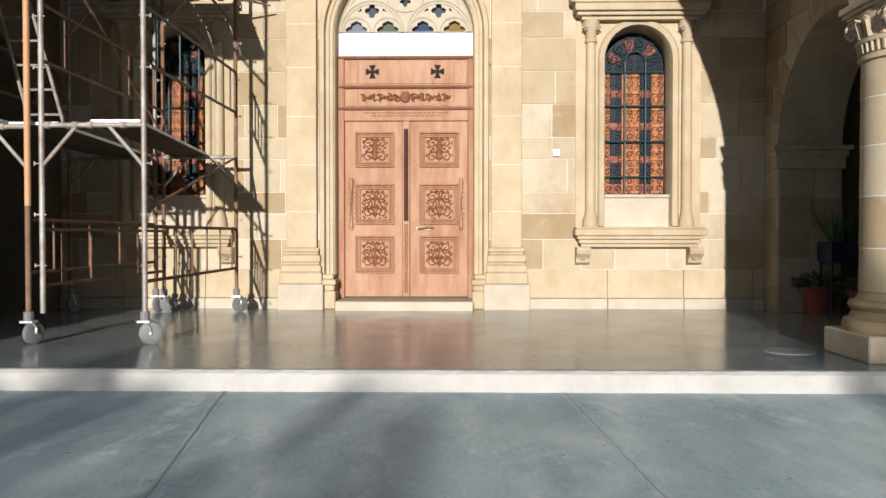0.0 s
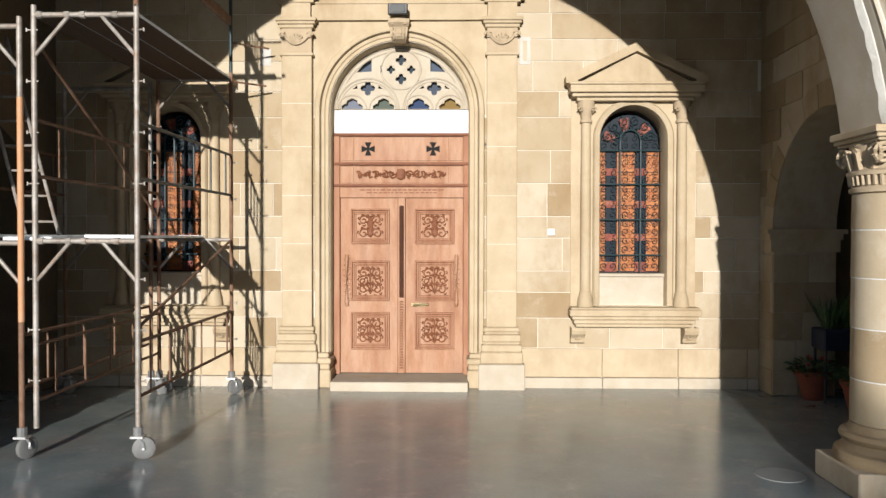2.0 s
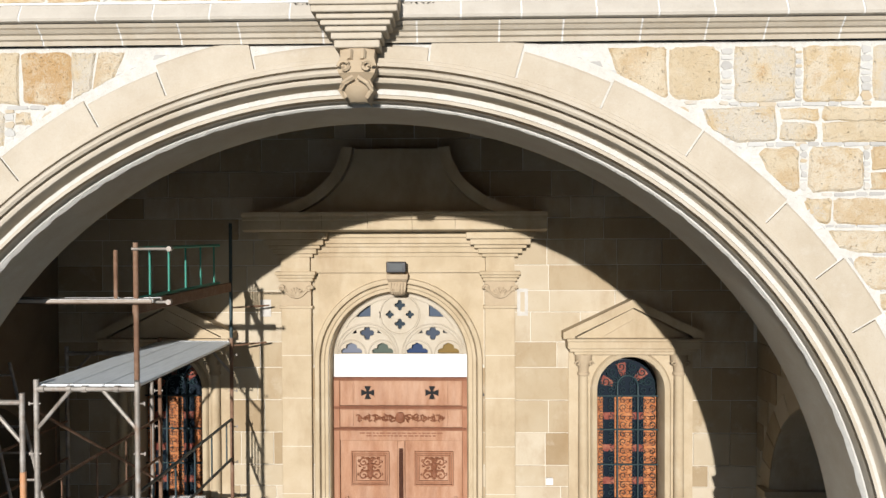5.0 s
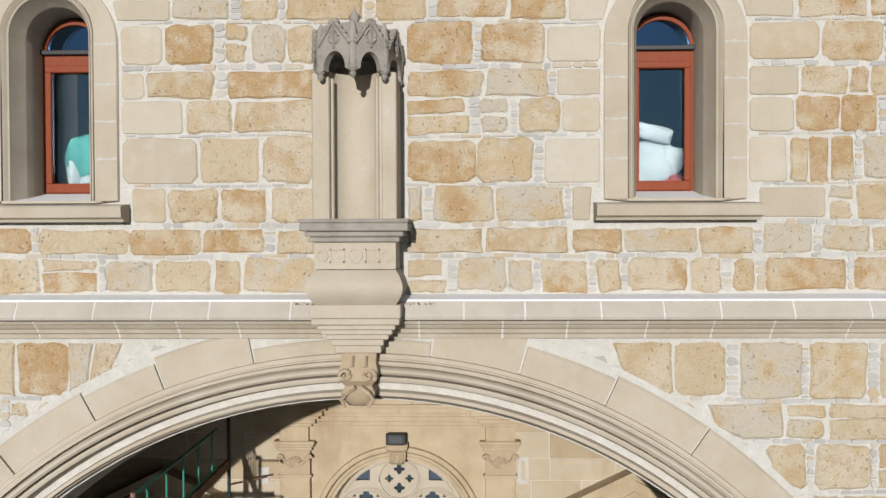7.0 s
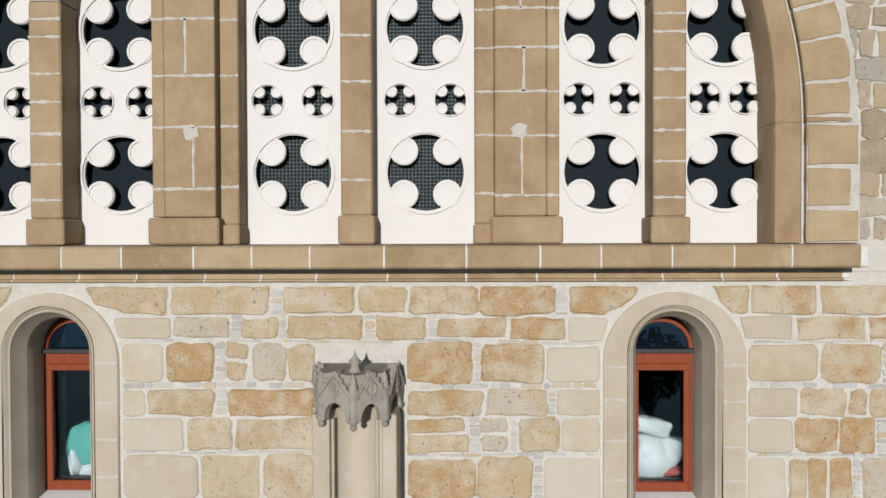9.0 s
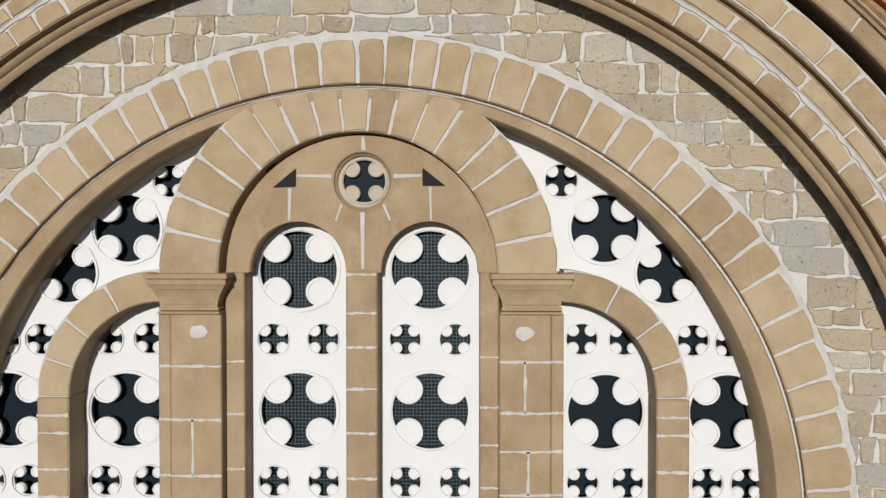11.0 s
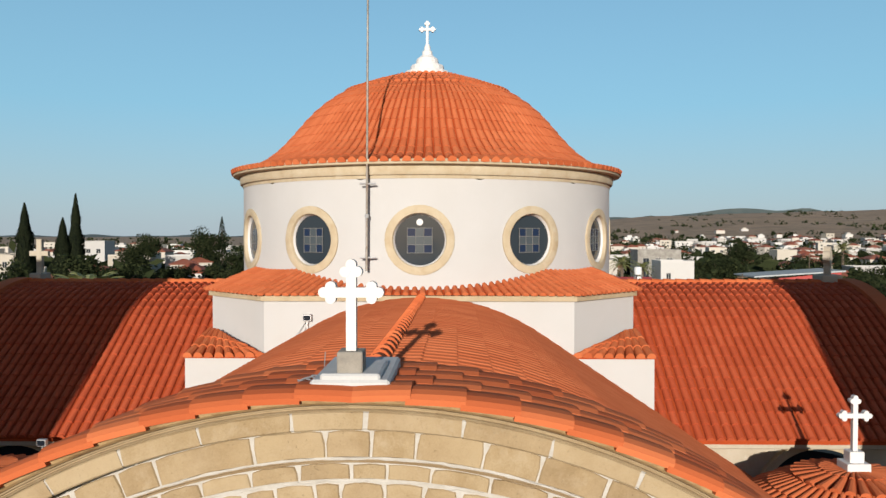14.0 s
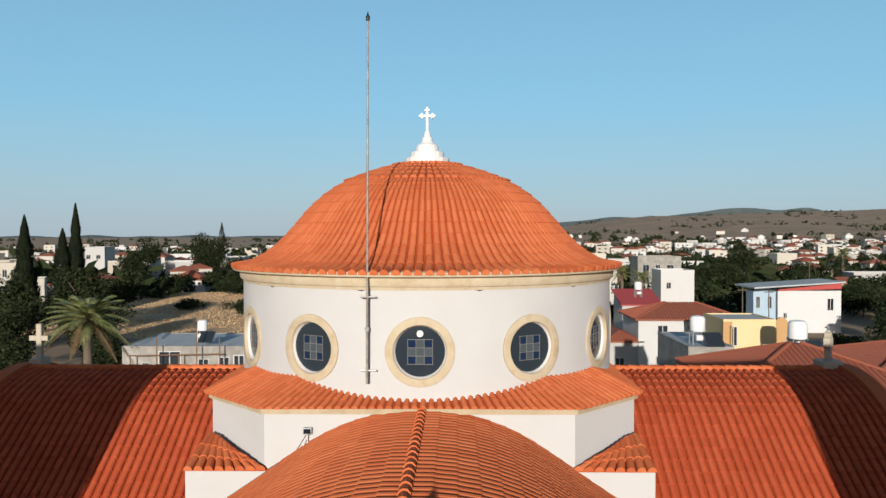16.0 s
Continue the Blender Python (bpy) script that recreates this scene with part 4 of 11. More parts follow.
for ax, az, bx, bz in ((GX - 0.235, 14.01, GX - 0.51, 14.015), (GX + 0.255, 14.01, GX + 0.478, 14.015), (GX + 0.01, 13.73, GX + 0.012, 13.28), (GX - 0.15, 13.80, GX - 0.20, 13.66), (GX + 0.17, 13.80, GX + 0.23, 13.66), (GX - 0.565, 13.915, GX - 0.57, 13.66), (GX + 0.545, 13.925, GX + 0.55, 13.66), (GX + 0.02, 14.21, GX + 0.015, 14.32)):
    w_ = 0.009 + 0.010 * abs(math.sin(ax * 9 + bz))
    along = Vector((bx - ax, 0, bz - az)).normalized()
    perp = Vector((along.z, 0, -along.x)) * w_
    bm = bmesh.new()
    quad = [Vector((ax, 6.067, az)) - perp, Vector((ax, 6.067, az)) + perp, Vector((bx, 6.067, bz)) + perp * 0.6, Vector((bx, 6.067, bz)) - perp * 0.6]
    f0 = [bm.verts.new(v) for v in quad]
    f1 = [bm.verts.new(v + Vector((0, 0.02, 0))) for v in quad]
    bm.faces.new(f0)
    for k in range(4):
        bm.faces.new((f0[k], f0[(k + 1) % 4], f1[(k + 1) % 4], f1[k]))
    bmesh.ops.recalc_face_normals(bm, faces=bm.faces[:])
    part("mortar_line", bm, M_JOINTW, lunette)
part("round_light_rim", arc_sweep(bmesh.new(), GX + 0.01, 13.97, [(0.205, 6.3), (0.205, 6.12), (0.222, 6.10), (0.232, 6.064), (0.245, 6.062), (0.25, 6.3)], 0, 360, 36), M_BROWN, lunette)


def screen(name, outline_, big, small, m=M_PLASTER, label="white pierced plaster screen", on=0.0):
    """A white pierced screen with crossed roundels, each with a raised rim."""
    hs = [iron_cross(x, z, r_, 12) for x, z, r_ in big] + [iron_cross(x, z, r_, 8) for x, z, r_ in small]
    p = part(name, plate([outline_] + hs, 6.30 - on, 6.345 - on), m, lunette, label)
    for x, z, r_ in list(big) + list(small):
        part("roundel_rim", arc_sweep(bmesh.new(), x, z, [(r_ * 1.03, 6.31 - on), (r_ * 1.03, 6.285 - on), (r_ * 1.10, 6.285 - on), (r_ * 1.10, 6.31 - on)], 0, 360, 32), m, p)
    bm = bmesh.new()
    for x, z, r_ in list(big) + list(small):
        for q in range(4):
            aa = radians(45 + 90 * q)
            arc_sweep(bm, x + 0.8 * r_ * math.cos(aa), z + 0.8 * r_ * math.sin(aa), [(r_ * 0.30, 6.305 - on), (r_ * 0.30, 6.29 - on), (r_ * 0.36, 6.29 - on), (r_ * 0.36, 6.305 - on)], 0, 360, 14)
    part("disc_rims", bm, m, p)
    return p


def rect_top(x0, x1, top):
    return [(x0, 10.34), (x1, 10.34)] + top


ROWS = (10.925, 12.10)
MIDS = (11.515, 12.69)
for c, x0, x1 in ((-1.217, -1.64, -0.79), (-0.133, -0.54, 0.30)):
    o = rect_top(x0, x1, [(x1, 13.26)] + [(c + (x1 - x0) / 2 * math.cos(radians(t_)), 13.26 + 0.41 * math.sin(radians(t_))) for t_ in range(10, 171, 10)] + [(x0, 13.26)])
    screen("centre_screen", o, [(c, z, 0.312) for z in ROWS] + [(c, 13.26, 0.318)], [(c + d, z, 0.125) for z in MIDS for d in (-0.205, 0.205)])
for s in (-1, 1):
    m = lambda x: GX + s * (x - GX)  # noqa: E731
    xa, xb = sorted((m(0.88), m(1.81)))
    o = rect_top(xa, xb, [(x, z) for x, z in ([(m(1.81), 12.3)] + [(m(0.885 + 0.925 * math.cos(radians(t_))), 12.27 + 0.925 * math.sin(radians(t_))) for t_ in range(5, 90, 8)] + [(m(0.88), 13.195)])][:: 1 if s > 0 else -1])
    screen("side_screen", o, [(m(1.30), z, 0.305) for z in ROWS], [(m(1.30) + d, 11.515, 0.125) for d in (-0.185, 0.185)] + [(m(1.105), 12.695, 0.125), (m(1.452), 12.69, 0.122)])
    # the outer field, up to the lunette's moulding
    pts = [(m(1.86), 10.34), (m(GX + 3.42), 10.34), (m(GX + 3.42), LZ)] + [(m(GX + 3.42 * math.cos(radians(t_))), LZ + 3.42 * math.sin(radians(t_))) for t_ in range(3, 67, 3)]
    pts += [(m(GX + 1.44 * math.cos(radians(t_))), 13.26 + 1.44 * math.sin(radians(t_))) for t_ in range(56, -1, -7)] + [(m(0.80), 13.24)]
    pts += [(m(0.865 + 0.98 * math.cos(radians(t_))), 12.27 + 0.98 * math.sin(radians(t_))) for t_ in range(84, -1, -7)]
    screen("outer_screen", pts if s > 0 else pts[::-1], [(m(2.29), z, 0.305) for z in ROWS] + [(m(1.29), 13.60, 0.275)], [(m(2.29) + d, 11.515, 0.125) for d in (-0.16, 0.16)] + [(m(0.935), 13.99, 0.13), (m(2.01), 12.687, 0.125), (m(2.30), 12.665, 0.11)] + [(m(1.795), 13.235, 0.245)])
screen("round_screen", circle(GX + 0.01, 13.975, 0.222, 32), [(GX + 0.015, 13.975, 0.168)], [], M_PALE, "weathered cream pierced roundel", 0.15)
part("roundel_glass", plate([circle(GX + 0.015, 13.975, 0.20, 24)], 6.205, 6.21), M_DARKGLASS, lunette, "dark glass behind the roundel")
part("dark_glazing", plate([[(GX - 3.3, 10.35), (GX + 3.3, 10.35)] + circle(GX, LZ, 3.4, 32, 0, 180)], 6.42, 6.43), M_DARKGLASS, lunette, "dark glass behind the screens")
bm = bmesh.new()
for k in range(-58, 59):
    x = GX + k * 0.03
    if abs(k * 0.03) < 1.05:
        box(bm, x, x + 0.0035, 6.405, 6.41, 10.35, 13.65)
for k in range(110):
    z = 10.36 + k * 0.03
    box(bm, GX - 1.05, GX + 1.05, 6.40, 6.405, z, z + 0.0035)
part("wire_mesh", bm, M_MESHWIRE, lunette, "fine wire mesh over the glass")

mortar_line("mortar_line", lunette, LX, LZ, 3.84, FACE - 0.014, 2, 178, 170, random.Random(5), 0.02)
# ---- gable archivolt and coping ----
gab = thing("gable_archivolt", (GX, 5.65, GZ), "stepped brown stone archivolt and coping round the gable", "arch", kind="structure")
r = random.Random(21)
# (name, inner and outer radius, face, joints known, joints beyond)
for name, r0, r1, y0, known, step in (
        ("ring_stone", 4.468, 4.628, 5.712, [44.7, 49.2, 53.0, 55.8, 58.7, 62.9, 67.9, 70.0, 73.1, 76.5, 80.6, 83.9, 87.5, 91.7, 94.1, 97.8, 100.7, 103.6, 106.7, 109.5, 112.0, 114.9, 118.6, 121.7], (2.6, 4.6)),
        ("upper_ring_stone", 4.832, 5.045, 5.64, [43.2, 46.5, 51.3, 55.6, 59.3, 64.2, 68.4, 74.2, 79.1, 85.0, 88.8, 92.7, 99.0, 107.5, 110.8, 115.0], (3.6, 6.0)),
        ("band_stone", 4.655, 4.782, 5.69, [40.0, 46.0, 54.3, 61.8, 66.4, 72.6, 78.0, 83.4, 87.4, 90.6, 95.4, 99.8, 104.4, 108.3, 112.7, 117.2], (3.6, 6.2))):
    cuts = run_on(known, -12.0, 192.0, step, r)
    for a0, a1 in zip(cuts, cuts[1:]):
        part(name, stone(wedge(LX, LZ, r0, r1, a0, a1, r, (0.003, 0.015), 0.005), y0, r.uniform(0.005, 0.011), r, 0.01), M_VOUSS, gab)
for rad, yy, hw in ((4.641, 5.700, 0.017), (4.824, 5.631, 0.009)):
    mortar_line("mortar_line", gab, LX, LZ, rad, yy, -10, 190, 240, r, hw)
# rolls under the ring, hollowed out behind their lip
part("under_roll", arc_sweep(bmesh.new(), LX, LZ, [(4.43, 6.2), (4.43, 5.86), (4.345, 5.835), (4.338, 5.815), (4.345, 5.80), (4.375, 5.785), (4.395, 5.80), (4.398, 5.83), (4.402, 5.80), (4.42, 5.765), (4.44, 5.755), (4.45, 5.775), (4.452, 5.83), (4.462, 5.83), (4.464, 5.715), (4.47, 5.71), (4.47, 6.2)], -12, 192, 90), M_BROWN, gab, smooth=True)
part("ring_mortar", arc_sweep(bmesh.new(), LX, LZ, [(4.47, 6.15), (4.47, 5.716), (4.64, 5.714), (4.65, 5.695), (4.778, 5.692), (4.778, 5.80), (4.812, 5.80), (4.812, 5.645), (5.05, 5.642), (5.05, 6.15)], -12, 192, 90), M_JOINTW, gab)
part("groove_roll", arc_sweep(bmesh.new(), LX, LZ, [(4.776, 5.85), (4.776, 5.688), (4.782, 5.682), (4.79, 5.69), (4.791, 5.77), (4.800, 5.77), (4.801, 5.65), (4.808, 5.638), (4.814, 5.642), (4.814, 5.85)], -12, 192, 120), M_BROWN, gab)
known = run_on([46.8, 53.6, 59.8, 66.8, 74.2, 81.4, 89.1, 95.0, 102.4, 109.0, 115.2], -12.0, 192.0, (5.8, 7.8), r)
for a0, a1 in zip(known, known[1:]):
    g0, g1 = r.uniform(0.05, 0.22), r.uniform(0.05, 0.22)
    part("coping_block", ragged(arc_sweep(bmesh.new(), LX, LZ, [(5.15, 6.7), (5.15, 5.56), (5.073, 5.50), (5.073, 5.468), (5.085, 5.455), (5.20, 5.45), (5.215, 5.47), (5.215, 6.7)], a0 + g0, a1 - g1, 5), LX, LZ, r, 0.010), M_VOUSS, gab)
part("coping_mortar", arc_sweep(bmesh.new(), LX, LZ, [(5.155, 6.69), (5.155, 5.57), (5.079, 5.505), (5.079, 5.474), (5.088, 5.461), (5.20, 5.456), (5.21, 5.474), (5.21, 6.69)], -12, 192, 90), M_JOINTW, gab)
part("coping_moulding", arc_sweep(bmesh.new(), LX, LZ, [(5.215, 6.7), (5.215, 5.44), (5.228, 5.428), (5.235, 5.45), (5.242, 5.45), (5.25, 5.42), (5.262, 5.415), (5.266, 6.7)], -12, 192, 90), M_VOUSS, gab)
part("stained_moulding", arc_sweep(bmesh.new(), LX, LZ, [(5.266, 6.7), (5.266, 5.425), (5.285, 5.40), (5.308, 5.39), (5.318, 5.40), (5.318, 6.7)], -12, 192, 120), M_STAINED, gab, "yellow stone moulding with brown stains")


# ---- roofs ----
CX, CY = -0.76, 22.2            # the dome's axis
NAVE_TOP = 16.27


def vault_drop(d):
    """How far a vaulted roof lies below its ridge at the distance d from it: a round crown that runs out into a straight slope."""
    R, a = 4.6, radians(34)
    d = abs(d)
    return R - math.sqrt(R * R - d * d) if d < R * math.sin(a) else R * (1 - math.cos(a)) + (d - R * math.sin(a)) * math.tan(a)


def vault_run(half):
    """Distances from the ridge at even steps of 0.36 m along the roof's curve."""
    out, d = [0.0], 0.0
    while d < half:
        e = d + 0.005
        s = math.hypot(0.005, vault_drop(e) - vault_drop(d))
        d += 0.005 * 0.36 / s
        out.append(min(d, half))
    return out


def half_pipe(bm, a, b, side, up_a, up_b, r0, r1, seg=5, lift=0.0, tall=1.15):
    """A curved cover tile from its upper end a to its lower end b."""
    ra, rb = [], []
    for k in range(seg + 1):
        t = math.pi * k / seg
        ra.append(bm.verts.new(a + side * (math.cos(t) * r0) + up_a * (math.sin(t) * r0 * tall)))
        rb.append(bm.verts.new(b + side * (math.cos(t) * r1) + up_b * (math.sin(t) * r1 * tall + lift)))
    for k in range(seg):
        bm.faces.new((ra[k], ra[k + 1], rb[k + 1], rb[k]))
    base = bm.verts.new(b)
    for k in range(seg):
        bm.faces.new((base, rb[k], rb[k + 1]))


def vault_tiles(axis, centre, ridge, half, a0, a1, pitch, sides=(-1, 1), seed=1, lift=0.016, tall=1.15, wide=(0.335, 0.38)):
    """Cover tiles over a vault whose ridge runs along axis, from a0 to a1."""
    bm = bmesh.new()
    r = random.Random(seed)
    run = vault_run(half)
    n = int(round((a1 - a0) / pitch))
    for s in sides:
        for k in range(n):
            along = a0 + (a1 - a0) * (k + 0.5) / n
            for d0, d1 in zip(run, run[1:]):
                def at(d):
                    p = (along + r.uniform(-0.004, 0.004), centre + s * d) if axis == "x" else (centre + s * d, along + r.uniform(-0.004, 0.004))
                    return Vector((p[0], p[1], ridge - vault_drop(d)))
                a, b = at(d0), at(min(d1 + 0.05, half + 0.05))
                slope = (b - a).normalized()
                side = Vector((1, 0, 0)) if axis == "x" else Vector((0, 1, 0))
                up = side.cross(slope).normalized()
                up = up if up.z > 0 else -up
                half_pipe(bm, a, b, side, up, up, pitch * wide[0], pitch * wide[1], 6, lift * 0.8, tall)
    return bm


def vault_shell(axis, centre, ridge, half, a0, a1, thick=0.12):
    ds = [d for d in vault_run(half)]
    line = [(centre - d, ridge - vault_drop(d)) for d in ds[::-1]] + [(centre + d, ridge - vault_drop(d)) for d in ds[1:]]
    prof = line + [(p, z - thick) for p, z in line[::-1]]
    return extrude(bmesh.new(), prof, "y" if axis == "y" else "x", a0, a1)


def vaulted_roof(name, axis, centre, ridge, half, a0, a1, pitch, seed, label, sides=(-1, 1), pieces=0):
    at = (centre, (a0 + a1) / 2, ridge) if axis == "y" else ((a0 + a1) / 2, centre, ridge)
    t = thing(name, at, label, "roof", kind="structure")
    part("roof_bed", vault_shell(axis, centre, ridge, half, a0, a1), M_DARKTILE, t)
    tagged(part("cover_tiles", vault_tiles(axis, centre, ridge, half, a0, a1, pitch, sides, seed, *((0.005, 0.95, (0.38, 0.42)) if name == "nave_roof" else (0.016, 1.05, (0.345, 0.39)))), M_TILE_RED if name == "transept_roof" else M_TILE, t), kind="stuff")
    n = int((a1 - a0) / 0.34)
    side = Vector((1, 0, 0)) if axis == "y" else Vector((0, 1, 0))
    for k in range(n):
        p, q = a0 + (a1 - a0) * k / n, a0 + (a1 - a0) * (k + 1) / n + 0.05
        f = (lambda v: Vector((centre, v, ridge + 0.03))) if axis == "y" else (lambda v: Vector((v, centre, ridge + 0.03)))
        bm = bmesh.new()
        half_pipe(bm, f(q), f(p), side, Vector((0, 0, 1)), Vector((0, 0, 1)), 0.092, 0.112, 6, 0.014)
        part("ridge_tile", bm, M_TILE_OB, t)
    return t


nave_roof = vaulted_roof("nave_roof", "y", -0.70, NAVE_TOP, 7.0, 6.72, 17.1, 0.235, 4, "orange terracotta barrel-tiled nave roof with a ridge of half-round tiles")
# the nave's roof climbs slightly towards the gable
for ob in nave_roof.children:
    y_at, moved = ob.location.y + nave_roof.location.y, ob.data
    for v in moved.vertices:
        v.co.z += 0.15 * (17.1 - (v.co.y + y_at)) / 10.4
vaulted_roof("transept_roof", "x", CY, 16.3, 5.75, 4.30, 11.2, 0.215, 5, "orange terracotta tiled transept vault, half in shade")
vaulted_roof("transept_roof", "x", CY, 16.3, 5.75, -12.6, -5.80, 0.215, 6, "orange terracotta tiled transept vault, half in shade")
vaulted_roof("choir_roof", "y", CX, 16.2, 6.4, 27.2, 34.0, 0.25, 7, "terracotta tiled choir vault behind the dome")

# body under the roofs
for side, x0, x1 in (("left", -7.5, -7.2), ("right", 5.8, 6.1)):
    solid("wall_nave_" + side, boxed(x0, x1, 6.73, 17.0, 7.45, 12.35), M_RENDER, "plain rendered nave wall", "wall", "structure")
# unlit depth behind the small windows is put in as black surfaces
solid("wall_room_back", boxed(-7.2, 5.8, 16.1, 16.2, 7.45, 12.35), M_BLACK, "black far wall standing in for the unlit gallery room", "wall", "structure")
solid("floor_room", boxed(-7.2, 5.8, 6.73, 16.1, 7.46, 7.5), M_BLACK, "black floor standing in for the unlit gallery", "floor", "structure")
solid("wall_nave_upper", extrude(bmesh.new(), [(-7.4, 12.0)] + [(-0.7 + d, NAVE_TOP - 0.14 - vault_drop(d)) for d in np.linspace(-6.6, 6.6, 25)] + [(6.0, 12.0)], "y", 16.2, 16.9), M_RENDER, "plain wall under the roof", "wall", "structure")
solid("wall_body", boxed(-6.6, 5.2, 16.95, 34.0, -0.4, 12.0), M_RENDER, "plain rendered church body", "wall", "structure")


def transept(x0, x1):
    zs = 13.12
    prof = [(CY - 5.5, -0.4), (CY + 5.5, -0.4), (CY + 5.5, zs)] + [(CY + d, 16.16 - vault_drop(d)) for d in np.linspace(5.4, -5.4, 21)] + [(CY - 5.5, zs)]
    t = solid("wall_transept", extrude(bmesh.new(), prof, "x", x0, x1), M_PALE, "pale stone transept wall under the tiled vault", "wall", "structure")
    lo, hi = (x0, x1) if x0 > 0 else (x0, x1)
    part("eave_cornice", boxed(lo, hi, CY - 5.72, CY - 5.45, 13.14, 13.30, bevel=0.02), M_PALE, t)
    c = 7.9 if x0 > 0 else -9.6
    bm = plate([circle(c, 11.9, 1.25, 28)], CY - 5.53, CY - 5.49)
    part("arched_light", bm, M_DARKGLASS, t, "dark arched window")
    part("light_surround", arc_sweep(bmesh.new(), c, 11.9, [(1.22, CY - 5.45), (1.22, CY - 5.60), (1.40, CY - 5.62), (1.42, CY - 5.45)], 0, 180, 28), M_DRESSED, t)
    return t


transept(4.35, 11.0)
transept(-12.4, -5.85)
for x0, x1 in ((10.95, 11.35), (-12.75, -12.35)):
    t = thing("transept_gable", ((x0 + x1) / 2, CY, 16.4), "dark weathered coping of the transept gable", "gable", kind="structure")
    line = [(CY + d, 16.48 - vault_drop(d)) for d in np.linspace(-5.8, 5.8, 41)]
    part("coping", extrude(bmesh.new(), line + [(y, z - 0.45) for y, z in line[::-1]], "x", x0, x1), M_TILE, t)


# ---- the drum and the dome ----
def octagon(hx, hy, cut, z0, z1, bm=None):
    pts = [(CX - hx + cut, CY - hy), (CX + hx - cut, CY - hy), (CX + hx, CY - hy + cut), (CX + hx, CY + hy - cut), (CX + hx - cut, CY + hy), (CX - hx + cut, CY + hy), (CX - hx, CY + hy - cut), (CX - hx, CY - hy + cut)]
    return extrude(bm or bmesh.new(), pts, "z", z0, z1)


DR = 5.13
base = thing("dome_base", (CX, CY, 12.0), "cream rendered octagonal base under the drum", "drum base", kind="structure")
part("wall", octagon(5.12, 5.20, 1.68, 12.0, 16.28), M_RENDER, base)
part("cornice", octagon(5.20, 5.28, 1.71, 16.26, 16.38), M_DRESSED, base)
# its skirt of tiles
E8 = [(-5.26 + 1.70, -5.34), (5.26 - 1.70, -5.34), (5.26, -5.34 + 1.70), (5.26, 5.34 - 1.70), (5.26 - 1.70, 5.34), (-5.26 + 1.70, 5.34), (-5.26, 5.34 - 1.70), (-5.26, -5.34 + 1.70)]
bed, tiles = bmesh.new(), bmesh.new()
for k in range(8):
    p, q = Vector((*E8[k], 0)), Vector((*E8[(k + 1) % 8], 0))
    n = max(3, int((q - p).length / 0.185))
    ring = []
    for j in range(n + 1):
        o = p.lerp(q, j / n)
        i = o.normalized() * (DR - 0.05)
        ring.append((Vector((CX + o.x, CY + o.y, 16.40)), Vector((CX + i.x, CY + i.y, 16.44 + 0.34 * (o - i).length))))
    for (o0, i0), (o1, i1) in zip(ring, ring[1:]):
        vs = [bed.verts.new(v) for v in (o0, o1, i1, i0)]
        bed.faces.new(vs)
        m = (o0 + o1) / 2
        mi = (i0 + i1) / 2
        side = (o1 - o0).normalized()
        steps = max(1, int(round((m - mi).length / 0.36)))
        for s in range(steps):
            a, b = mi.lerp(m, s / steps), mi.lerp(m, min(1.04, (s + 1.12) / steps))
            up = side.cross((b - a).normalized())
            up = up if up.z > 0 else -up
            half_pipe(tiles, a, b, side, up, up, 0.062, 0.072, 6, 0.008)
part("skirt_bed", bed, M_DARKTILE, base)
tagged(part("skirt_tiles", tiles, M_TILE, base), kind="stuff")

# corner blocks beside the nave roof
for s in (-1, 1):
    x0, x1 = sorted((CX + s * 3.35, CX + s * 5.19))
    t = thing("corner_block", ((x0 + x1) / 2, 17.7, 12.0), "cream corner block with a small tiled cap", "corner block", "corner blocks", kind="structure")
    part("wall", boxed(x0, x1, 16.94, 18.72, 12.0, 14.99), M_RENDER, t)
    n = 8
    xo, xi = CX + s * 5.21, CX + s * 3.40
    for k in range(n):
        x = xo + (xi - xo) * (k + 0.5) / n
        top = Vector((CX + s * 5.0 + (x - CX - s * 5.0) * 0.55, 18.3 - 1.0 * k / n, 15.42 - 0.30 * max(0, (k - 2)) / n))
        b0 = Vector((x, 16.90, 15.03))
        for j in range(3):
            a, b = top.lerp(b0, j / 3), top.lerp(b0, (j + 1.12) / 3)
            tl = bmesh.new()
            half_pipe(tl, a, b, Vector((1, 0, 0)), Vector((0, -0.3, 0.95)), Vector((0, -0.3, 0.95)), 0.09, 0.105, 5, 0.012)
            part("cap_tile", tl, M_TILE_OB, t)
    part("cap_bed", extrude(bmesh.new(), [(16.93, 14.99), (18.70, 14.99), (18.70, 15.40), (16.93, 15.02)], "x", x0, x1), M_DARKTILE, t)

drum = thing("dome_drum", (CX, CY, 16.4), "cream rendered round drum with circular windows", "drum", kind="structure")
WIN_Z, WIN_T = 17.61, -89.8
bm = bmesh.new()
